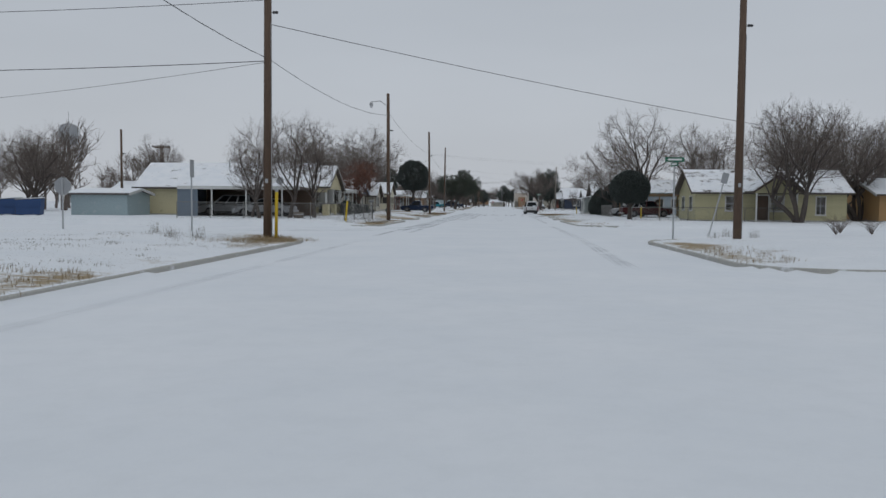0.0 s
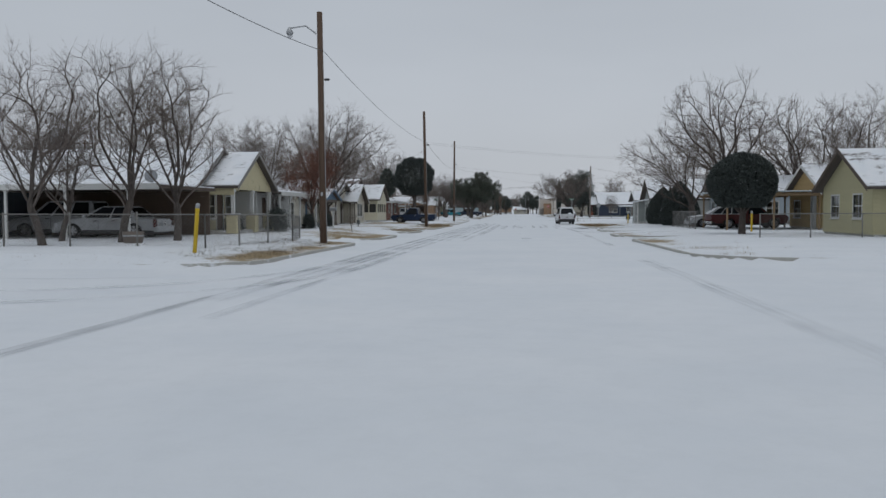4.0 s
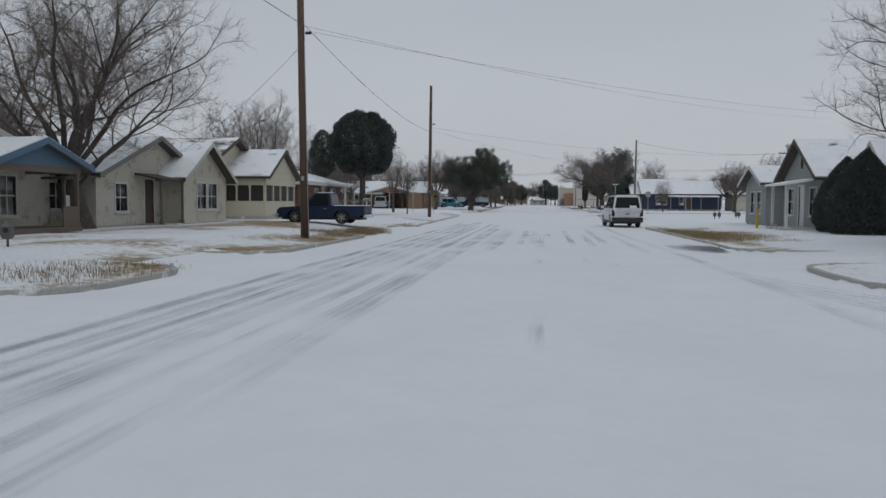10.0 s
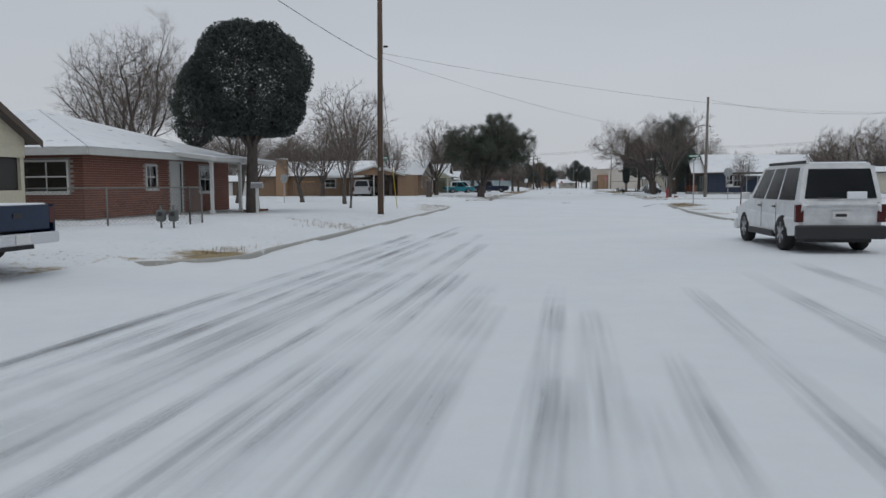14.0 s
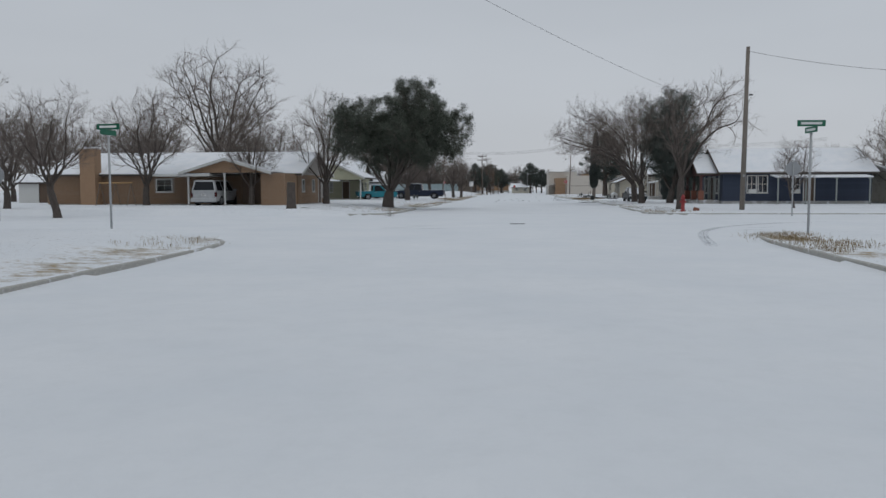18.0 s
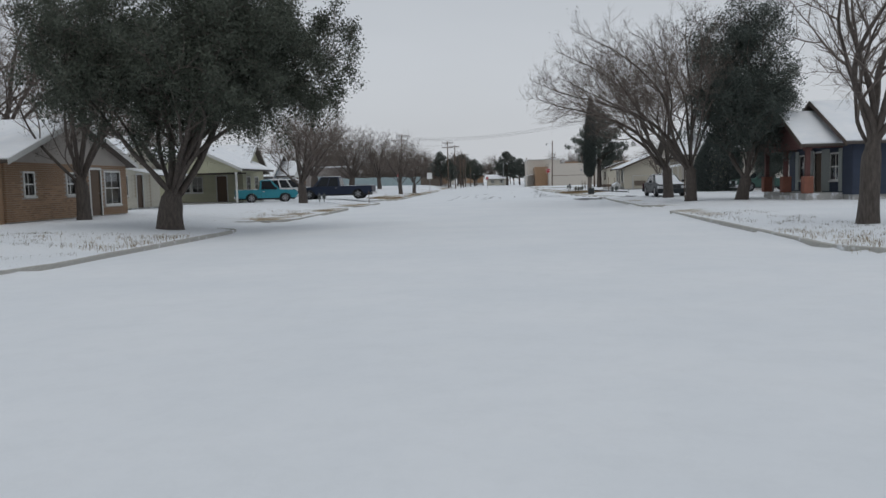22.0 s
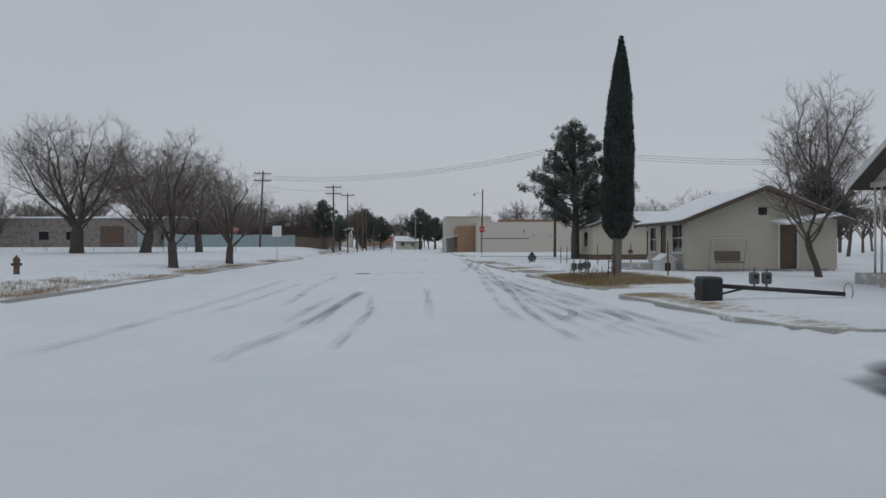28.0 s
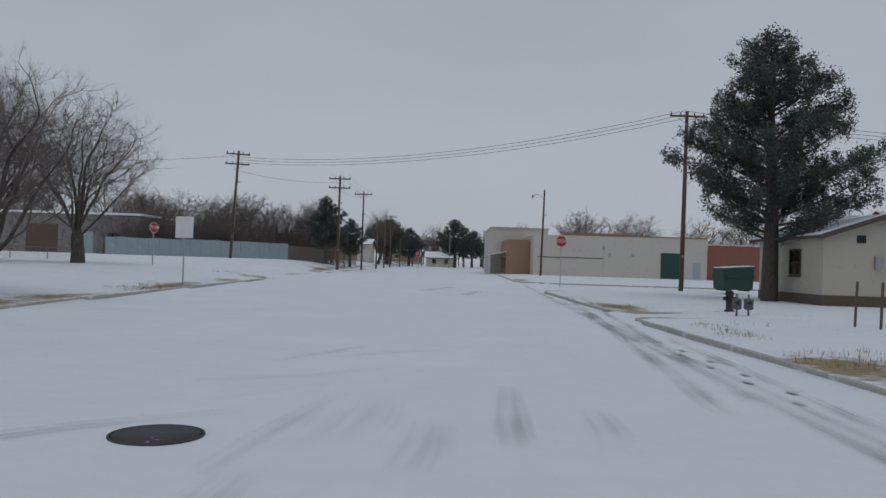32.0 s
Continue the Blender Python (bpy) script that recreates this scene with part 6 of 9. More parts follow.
part("porch_roof", plate(bmesh.new(), [(0.6, 8.02, 2.35), (8.2, 8.02, 2.35), (8.2, 9.8, 2.15), (0.6, 9.8, 2.15)], 0.1), M["snow"], nh)
for x in (0.8, 3.4, 5.8, 8.0):
    post_part(nh, x, 9.65, -0.2, 2.05, 0.09, M["greysid"])
part("window_unit", boxed(9.35, 9.95, 8.04, 8.4, 0.78, 1.12), M["white"], nh)
part("window_unit", boxed(5.82, 6.38, 8.04, 8.4, 0.78, 1.12), M["white"], nh)
house("outbuilding", "long cream outbuilding with a snowy flat-pitched roof", pose(29.5, 199.0, 0.18), 12.0, 7.0, 2.5, 0.6, "x", "cream_pale", base=0.1, boards=0, snow="snow", category="shed")

# white gabled house with the open porch
wg = house("bungalow", "white stucco house with a steep snowy gable", facing_west(16.6, 239.4, 0.18, 10.0), 10.0, 10.6, 3.3, 2.6, "x", "stucco", base=0.35, boards=0, snow="snow", board_sides="", fascia="white",
           openings={"e": [("win", 1.0, 1.7, 0.7, 2.1), ("door_white", 3.6, 4.5, 0, 2.05), ("win", 6.2, 7.0, 0.6, 2.1), ("win", 8.4, 9.2, 0.6, 2.1)], "n": [("win", 7.4, 8.2, 0.7, 2.1), ("win", 8.8, 9.5, 0.5, 2.1)]})
gable_roof(wg, 5.0, 7.4, 3.15, 2.05, 0.4, "x", "shingle", "snow", "white", "porch_roof", 7.4, 1.2, ends=(0.0, 0.3))
part("porch_gable", prism(bmesh.new(), [(1.2, 3.15), (8.6, 3.15), (4.9, 5.2)], 0.0, 0.14, pose(12.1, 0, 0, 0, 0, 90)), M["stucco"], wg)
part("porch_floor", boxed(10.02, 12.4, 0.8, 9.0, -0.5, 0.35), M["concrete"], wg)
part("step", boxed(12.41, 12.9, 3.0, 6.0, -0.4, 0.12), M["concrete"], wg)
for y in (1.4, 1.75, 4.6, 4.95, 8.3):
    part("porch_post", tube(bmesh.new(), (12.1, y, 0.35), (12.1, y, 3.2), 0.035, n=8), M["white"], wg)
part("porch_beam", boxed(11.96, 12.2, 1.3, 8.5, 3.0, 3.148), M["stucco"], wg)
part("porch_awning", plate(bmesh.new(), [(10.1, 0.0, 2.7), (10.1, 2.6, 2.7), (11.9, 2.6, 2.5), (11.9, 0.0, 2.5)], 0.06), M["white"], wg)

# cream stucco house with the long low-pitched gable
ch = house("bungalow", "tan stucco house with a long low snowy gable", pose(12.85, 250.2, 0.18), 7.0, 6.3, 2.4, 1.4, "y", "tan", base=0.3, boards=0, snow="snow", board_sides="", fascia="fascia_dark", over=0.6,
           openings={"s": [("door_brown", 4.3, 5.1, -0.2, 1.85)], "w": [("win", 0.5, 1.5, 0.6, 1.8), ("door_brown", 2.3, 3.2, 0, 1.9), ("win", 4.2, 5.6, 0.6, 1.9)]}, trim="white")
part("gable_vent", boxed(3.3, 3.7, -0.03, 0.0, 2.6, 2.95), M["dark"], ch)
part("door_hood", plate(bmesh.new(), [(3.9, 0.0, 2.35), (6.4, 0.0, 2.75), (6.4, -1.5, 2.6), (3.9, -1.5, 2.2)], 0.08), M["snow"], ch)
part("porch_floor", boxed(-1.6, -0.02, 2.0, 6.0, -0.4, 0.28), M["concrete"], ch)
part("step", boxed(-2.1, -1.61, 2.6, 4.6, -0.4, 0.05), M["concrete"], ch)
# small house with the dark barge boards
sh = house("bungalow", "small tan house with dark barge boards and a dark base", pose(14.6, 278.0, 0.18), 4.4, 6.4, 2.75, 0.75, "y", "tan", base=0.3, boards=0, board_sides="", snow="snow", fascia="fascia_dark", over=0.35, openings={"w": wins((3.4, 4.4, 0.9, 1.9))}, trim="fascia_dark")
part("dark_base", boxed(-0.03, 4.43, -0.03, 0.0, -0.5, 0.42), M["brown"], sh)
part("dark_base", boxed(-0.03, 0.0, 0.001, 6.4, -0.5, 0.42), M["brown"], sh)
part("gable_vent", boxed(1.3, 1.65, -0.03, 0.0, 2.5, 2.8), M["dark"], sh)
part("meter_box", boxed(2.0, 2.3, -0.12, 0.0, 1.5, 2.0), M["steel"], sh)
part("wall_grate", boxed(2.9, 3.25, -0.03, 0.0, 0.55, 0.8), M["dark"], sh)
part("satellite_dish", lathe(bmesh.new(), [(0.05, 0), (0.25, 0.04), (0.36, 0.12), (0.34, 0.12), (0.2, 0.05)], 14, pose(0.4, 3.2, 3.35, 60, 0, 40)), M["plastic"], sh)
wing = house("house_wing", "tan wing with a brown door, dark-framed window and snowy roof", pose(19.05, 279.2, 0.18), 8.0, 5.6, 2.75, 1.2, "x", "tan", base=0.3, boards=0, board_sides="", snow="snow", fascia="fascia_dark", over=0.3, wall_sides="sen", openings={"s": [("door_brown", 0.15, 0.95, 0, 1.95), ("win", 1.6, 2.7, 0.7, 2.0), ("win", 4.6, 5.8, 0.7, 2.0)]}, category="house wing", trim="fascia_dark")
part("step", boxed(-0.1, 1.4, -0.9, -0.02, -0.4, 0.2), M["concrete"], wing)
part("step", boxed(-0.1, 1.4, -1.3, -0.901, -0.4, 0.05), M["concrete"], wing)

# ---- cars on the right ----
wagon("suv", "white SUV parked by the kerb, dirty with road snow", pose(4.16, 118.1, 0.0, 0, 0, 93), "paint_white", 4.85, 1.74, 1.84, 0.38, rack=True, category="suv")
saloon = wagon("sedan", "dark grey saloon car with snow on its bonnet and roof", pose(10.45, 216.6, 0.17, 0, 0, -89), "paint_grey", 5.0, 1.88, 1.46, 0.36, boot=0.85, nose=1.35, belt_k=0.63, cuts=((0.1, 0.46), (0.5, 0.9)), rake=(0.7, 0.95))
for q in saloon.children_recursive:
    if q.name.startswith("windscreen"):
        q.data.materials[0] = M["snow"]
pickup("pickup_truck", "dark red old pickup truck under the timber carport", pose(15.3, 86.0, 0.18, 0, 0, 2), "paint_maroon", 5.2, 1.9, 1.7, 0.36, old=True)
pickup("pickup_truck", "green-grey old pickup parked beyond the twin trees", pose(19.6, 224.0, 0.18, 0, 0, 180), "paint_green", 5.0, 1.9, 1.65, 0.36, old=True)

wagon("estate_car", "snow-covered grey car behind the wire fence", pose(14.2, 89.5, 0.18, 0, 0, 180), "paint_silver", 4.5, 1.78, 1.5, 0.34, boot=0.35, nose=1.3, belt_k=0.6, rake=(0.5, 0.9))

# ---- trees ----
def put(base, x, y, s=1.0, rz=0.0, label="", wide=1.0, z=None):
    m = pose(x, y, ground_z(x, y) if z is None else z, 0, 0, rz) @ Matrix.Diagonal((s * wide, s * wide, s, 1))
    c = copy_thing(base, m)
    if label:
        c["label"] = label
    return c


def leaves_on(e, tips, seed, per, size, spread, mat, name="foliage", stretch=(1, 1, 1)):
    v, f = leaf_cloud(random.Random(seed), tips, per, size, spread, stretch)
    return part(name, mesh_of(name, v, f, M[mat]), None, e)


def at(x, y):
    return pose(x, y, ground_z(x, y))


# the great elm between the old houses
ELM, _ = tree_thing("bare_elm_tree", "great leafless elm with a thick trunk and wide fine crown", 11, at(-17.6, 97.0), 2.2, 0.46, [(0.1, 0, 6.6, 5.6, 5.6, 4.1)], 11, 2800, kill=0.34, per=4.2, fork=0.3, twig_len=0.66, tip_r=0.009)
# slender yard trees beside the carport
YARD, _ = tree_thing("bare_yard_tree", "slender leafless tree with dark spreading limbs on the lawn", 23, at(-15.2, 56.1), 1.7, 0.14, [(0, 0, 4.7, 2.2, 2.2, 3.0)], 5, 750, step=0.26, kill=0.32, per=2.8, fork=0.55, up=0.16)
put(YARD, -13.9, 58.0, 0.98, 130)
put(YARD, -16.6, 53.4, 0.9, 250)
put(YARD, -18.4, 57.4, 0.75, 20, "smaller leafless tree beside the carport")
# round-headed street tree, the commonest kind here
ROUND, _ = tree_thing("bare_mulberry_tree", "leafless mulberry with a short trunk and a rounded twiggy head", 37, at(-12.59, 256.6), 1.3, 0.24, [(0, 0, 4.5, 3.1, 3.1, 2.7)], 7, 1300, step=0.24, kill=0.29, per=3.6, fork=0.28, tip_r=0.008, twig_len=0.5)
# tall open cottonwood
TALL, _ = tree_thing("bare_cottonwood_tree", "tall leafless cottonwood with upswept limbs", 41, at(-27.5, 145.0), 3.0, 0.28, [(0, 0, 7.6, 3.6, 3.6, 4.4)], 7, 1400, kill=0.40, per=4.2, fork=0.6, up=0.2, tip_r=0.009)
# twin spreading trees by the kerb
TWIN, wtips = tree_thing("bare_pecan_tree", "large leafless pecan with low limbs reaching over the street", 53, pose(9.9, 212.4, 0.17), 2.2, 0.29, [(-2.2, 0, 7.2, 5.6, 5.0, 3.6), (-6.0, 0, 6.2, 3.8, 3.0, 1.9)], 9, 3000, kill=0.38, per=4.0, fork=0.35, tip_r=0.009)
leaves_on(TWIN, random.Random(8).sample(wtips, 260), 21, 10, 0.03, 0.16, "leaf_brown", "dead_leaves")
put(TWIN, 9.5, 204.7, 0.95, 12, "leafless pecan standing close to its twin by the kerb", z=0.17)
# old tree with gnarled limbs, and a twiggier one in front of it
OLD, _ = tree_thing("bare_old_tree", "old leafless tree with gnarled upright limbs", 67, pose(15.7, 96.6, 0.18), 3.4, 0.42, [(0, 0, 8.6, 5.0, 5.0, 4.8)], 7, 1300, step=0.34, kill=0.5, wob=0.2, per=3.4, fork=0.6, tip_r=0.013)
MESQ, _ = tree_thing("bare_hackberry_tree", "leafless hackberry with a low wide twiggy crown", 69, pose(12.9, 92.3, 0.18), 1.8, 0.24, [(-1.2, 0, 5.0, 4.8, 4.2, 3.0)], 7, 1500, kill=0.36, per=4.6, fork=0.3, tip_r=0.009)
POLL, _ = tree_thing("bare_pollard_tree", "leafless pollarded tree with drooping crooked limbs", 71, pose(26.0, 184.0, 0.2), 2.0, 0.24, [(0, 0, 4.6, 2.9, 2.9, 2.2)], 7, 220, step=0.3, kill=0.5, wob=0.3, per=1.5, up=-0.02, fork=0.3, tip_r=0.018, twig_up=-0.1)
CLUMP, _ = tree_thing("bare_multi_stem_tree", "leafless many-stemmed tree with arching limbs", 83, pose(22.6, 62.5, 0.18), 2.6, 0.17, [(0, 0, 6.0, 4.4, 4.4, 3.5)], 3, 1300, kill=0.38, per=2.8, stems=5, fork=0.45)
# corner tree with upswept bare limbs beside the hydrant
CORN, _ = tree_thing("bare_corner_tree", "leafless tree with open upswept limbs by the hydrant", 97, pose(8.8, 182.7, 0.17), 2.0, 0.235, [(1.5, 0, 5.6, 3.6, 3.3, 3.2)], 5, 800, step=0.3, kill=0.46, per=2.6, fork=0.55, wob=0.16, tip_r=0.012)
SMALL, stips = tree_thing("bare_sapling", "slim leafless young tree on the lawn", 101, at(-12.3, 138.0), 1.3, 0.06, [(0, 0, 2.9, 1.1, 1.1, 1.7)], 4, 170, step=0.16, kill=0.26, per=1.6, fork=0.6, tip_r=0.006, twig_len=0.35)
put(SMALL, -15.8, 76.4, 0.72, 40)
put(SMALL, -10.4, 74.0, 0.28, 80, "knee-high dead shrub on the verge")

# red-leaved small tree
RED, rtips = tree_thing("red_leaf_tree", "small tree still holding rusty brown leaves", 113, at(-14.6, 80.4), 1.2, 0.11, [(0, 0, 3.6, 2.0, 2.0, 2.1)], 5, 600, step=0.2, kill=0.28, per=1.6, twig="twig_red", tip_r=0.008, twig_len=0.4)
leaves_on(RED, random.Random(3).sample(rtips, min(1300, len(rtips))), 5, 12, 0.026, 0.15, "leaf_dry")
LEAFY, ltips = tree_thing("thin_leaf_tree", "young tree with a few dead leaves still hanging", 127, at(-15.2, 147.0), 1.6, 0.12, [(0, 0, 4.4, 1.9, 1.9, 2.2)], 5, 380, step=0.24, kill=0.34, per=1.2, fork=0.6, tip_r=0.008, twig_len=0.4)
leaves_on(LEAFY, random.Random(4).sample(ltips, min(190, len(ltips))), 6, 3, 0.04, 0.15, "weed")

# plainer trees for the lots far back
FROUND, _ = tree_thing("bare_mulberry_tree", "distant leafless tree with a rounded twiggy head", 38, at(-60, 330), 1.4, 0.22, [(0, 0, 5.2, 3.4, 3.4, 2.9)], 6, 420, step=0.34, kill=0.46, per=3.0, fork=0.4, tip_r=0.015, twig_len=0.7)
FTALL, _ = tree_thing("bare_cottonwood_tree", "distant tall leafless cottonwood", 42, at(-48, 262), 3.0, 0.26, [(0, 0, 7.6, 3.8, 3.8, 4.4)], 7, 420, step=0.4, kill=0.55, per=3.0, fork=0.6, up=0.2, tip_r=0.016, twig_len=0.8)
FAR = {ROUND: FROUND, TALL: FTALL}
# further bare trees along both sides, behind the houses
for base, x, y, s, rz, wd in (
        (ELM, -19.6, 85.0, 0.78, 140, 0.9), (ROUND, -31, 112, 1.05, 70, 1.1), (TALL, -33, 151, 0.98, 120, 1.1), (TALL, -24, 151, 0.75, 210, 1.0),
        (ROUND, -29.4, 187.0, 1.05, 10, 1.0), (ROUND, -21.5, 187.6, 0.98, 200, 0.85), (TALL, -33.4, 212, 1.36, 300, 1.3), (ROUND, -40, 205, 1.0, 33, 1.0),
        (ROUND, -13.7, 214.4, 0.92, 60, 1.2), (ROUND, -12.18, 267.5, 0.85, 230, 1.1), (TALL, -44, 236, 0.8, 20, 1.1),
        (ELM, -30.2, 286.2, 1.22, 90, 1.0), (ELM, -24.65, 287.8, 1.02, 200, 0.98), (ROUND, -20.3, 289.7, 1.2, 20, 1.1), (ROUND, -24, 344, 0.95, 70, 1.2), (ROUND, -17.5, 346, 0.85, 170, 1.1), (ROUND, -30, 343, 0.9, 20, 1.2), (ROUND, -36, 340, 0.95, 200, 1.2), (ROUND, -20.5, 342, 0.8, 300, 1.2), (TALL, -27, 349, 0.72, 200, 1.2), (TALL, -20, 356, 0.7, 20, 0.9), (TALL, -30, 352, 0.65, 120, 1.1), (ROUND, -38, 346, 0.7, 300, 1.2),
        (ELM, -49.7, 82, 0.88, 15, 1.0), (FROUND, -58, 199, 0.95, 40, 1.2), (FTALL, -64, 204, 0.8, 130, 1.1), (FROUND, -53, 206, 1.05, 220, 1.1), (FTALL, -70, 208, 0.85, 300, 1.1), (FROUND, -66, 197, 0.85, 90, 1.2), (ROUND, -55, 90, 1.1, 100, 1.2), (TALL, -43, 98, 0.72, 66, 1.0), (ROUND, -36, 108, 0.9, 20, 1.1),
        (TALL, -26, 170, 0.6, 50, 1.2), (ROUND, -33, 176, 0.8, 250, 1.1), (ROUND, -45, 168, 0.9, 10, 1.1),
        (OLD, 24, 104, 0.92, 80, 1.0), (TALL, 22, 84, 0.8, 11, 1.2), (ROUND, 34, 92, 1.2, 140, 1.2), (CLUMP, 30.5, 71, 0.95, 70, 1.0), (TALL, 40, 84, 0.85, 190, 1.2), (ROUND, 46, 78, 1.15, 10, 1.2), (ROUND, 54, 96, 1.15, 70, 1.2),
        (YARD, 16.3, 184.0, 0.62, 150, 1.0), (ROUND, 30, 200, 0.95, 60, 1.1), (TALL, 38, 206, 0.7, 100, 1.1), (TALL, 25.5, 262, 0.98, 45, 1.0), (ROUND, 31, 275, 0.75, 150, 1.3), (TALL, 26, 246, 0.62, 80, 1.1),
        (SMALL, 15.6, 243.5, 1.25, 30, 1.8), (ROUND, 33, 352, 0.95, 20, 1.2), (ROUND, 24, 356, 0.9, 120, 1.3), (TALL, 17, 352, 0.7, 60, 1.0), (ROUND, 42, 345, 0.95, 220, 1.3), (ROUND, 38, 290, 0.8, 20, 1.3), (ROUND, 46, 300, 0.9, 90, 1.3),
        (ROUND, 50, 352, 1.3, 10, 1.3), (ROUND, 60, 340, 1.3, 90, 1.3), (TALL, 28, 366, 0.8, 200, 1.3), (TALL, 46, 372, 0.9, 20, 1.3), (ROUND, 21, 372, 1.2, 140, 1.3), (ROUND, 52, 290, 1.2, 60, 1.3), (TALL, 44, 280, 0.75, 10, 1.2), (ROUND, 60, 305, 1.25, 180, 1.3), (ROUND, -45, 352, 1.1, 40, 1.3), (ROUND, -54, 345, 1.2, 80, 1.3), (TALL, -40, 360, 0.8, 80, 1.3), (ROUND, -34, 364, 1.1, 10, 1.3), (ROUND, 40, 215, 1.2, 60, 1.2), (ROUND, 50, 222, 1.2, 160, 1.2), (ROUND, 58, 206, 1.2, 20, 1.2), (ROUND, -48, 225, 1.15, 60, 1.2), (ROUND, -56, 215, 1.2, 160, 1.2), (ROUND, -62, 236, 1.2, 10, 1.2), (ROUND, -42, 258, 1.5, 10, 1.1), (ROUND, -54, 270, 1.5, 100, 1.2), (ROUND, 66, 110, 1.2, 10, 1.2), (ROUND, 60, 130, 1.2, 100, 1.2), (TALL, 52, 140, 0.8, 40, 1.2), (ROUND, -62, 100, 1.15, 40, 1.2), (ROUND, -70, 92, 1.2, 140, 1.2),
        (TALL, -14, 400, 0.9, 20, 1.1), (TALL, -22, 380, 0.8, 90, 1.1), (ROUND, 16, 420, 1.2, 90, 1.2), (TALL, -5, 470, 1.0, 0, 1.3), (ROUND, 9, 480, 1.2, 40, 1.3), (ROUND, -16, 440, 1.3, 70, 1.3)):
    away = abs(x) > 27 or y > 300
    put(FAR[base] if away and base in FAR else base, x, y, s * (1.06 if base is ROUND and not away else 1.0), rz, wide=wd)

put(TALL, -39.3, 88.0, 0.72, 200, wide=1.1)

# stump of a cut tree by the corner
st = thing("tree_stump", at(-15.0, 176.0), "chest-high cut tree stump on the corner lawn", "tree stump")
part("stump_wood", lathe(bmesh.new(), [(0.36, -0.2), (0.30, 0.15), (0.26, 0.6), (0.25, 1.5), (0.23, 1.58)], 14), M["bark"], st)
part("cut_top", lathe(bmesh.new(), [(0.225, 1.581), (0.2, 1.6)], 14), M["raw_wood"], st)

# live oak: a real limb frame with clumped leaves at its ends
OAK, otips = tree_thing("live_oak_tree", "broad evergreen live oak with dark leathery foliage", 149, at(-11.1, 187.0), 1.1, 0.38, [(0.4, 0, 5.7, 4.6, 4.6, 3.1), (3.9, 0.5, 5.2, 2.8, 2.9, 2.2), (-2.1, -0.5, 5.5, 2.4, 2.6, 2.2), (1.2, 0, 7.2, 2.6, 2.6, 1.7)], 9, 1700, kill=0.42, per=2.4, fork=0.5, wob=0.16)
leaves_on(OAK, random.Random(12).sample(otips, min(len(otips), 3000)), 9, 95, 0.032, 0.15, "leaf_oak")
put(ROUND, -17.1, 192.7, 1.25, 100, "leafless mulberry between the oak and brick house", wide=0.85)
put(OAK, -14, 420, 1.1, 100, z=0.3)


def ball_tree(name, label, m, r, cz, trunk_h, tr, seed, mat, squash=0.8, n=26000, lumps=0.16, leaf=0.07):
    """A clipped evergreen: a stem with boughs into a dense lumpy head of leaves."""
    rng = random.Random(seed)
    e = thing(name, m, label, "tree")
    w = Limbs()
    w.run([Vector((0, 0, -0.2)), Vector((0.02, 0, trunk_h * 0.5)), Vector((0.05, 0.03, trunk_h)), Vector((0.05, 0.0, cz))], [tr * 1.3, tr, tr * 0.85, tr * 0.5], 10)
    for k in range(9):
        a = k * 2.4
        w.run([Vector((0, 0, trunk_h * 0.85)), Vector((math.cos(a) * r * 0.4, math.sin(a) * r * 0.4, trunk_h + r * 0.3)), Vector((math.cos(a) * r * 0.8, math.sin(a) * r * 0.8, cz - r * 0.2 + 0.1 * k))], [tr * 0.34, tr * 0.22, tr * 0.1], 6)
    part("trunk", mesh_of("trunk", w.v, w.f, M["bark"], True), None, e)
    g = np.random.RandomState(seed)
    d = g.normal(0, 1, (n, 3))
    d /= np.linalg.norm(d, axis=1)[:, None]
    rad = np.array([1 + lumps * (noise.noise((v[0] * 2.3, v[1] * 2.3, v[2] * 2.3 + seed)) + 0.5 * noise.noise((v[0] * 6, v[1] * 6, v[2] * 6 + seed))) for v in d])
    p = d * (rad * r * g.uniform(0.55, 1.0, n) ** 0.35)[:, None] * np.array((1, 1, squash))
    p[:, 2] = np.where(p[:, 2] < -r * squash * 0.8, -r * squash * 0.8 + g.uniform(0, 0.35, n), p[:, 2]) + cz
    a = g.normal(0, 1, (n, 3)) + d * 1.2
    a /= np.linalg.norm(a, axis=1)[:, None]
    b = np.cross(a, g.normal(0, 1, (n, 3)))
    b /= np.linalg.norm(b, axis=1)[:, None]
    s = leaf * g.uniform(0.6, 1.3, (n, 1))
    v = np.stack([p - a * s * 1.6, p - b * s * 0.6, p + a * s * 1.6, p + b * s * 0.6], 1).reshape(-1, 3)
    part("foliage", mesh_of("foliage", v.tolist(), [(4 * i, 4 * i + 1, 4 * i + 2, 4 * i + 3) for i in range(n)], M[mat]), None, e)
    return e


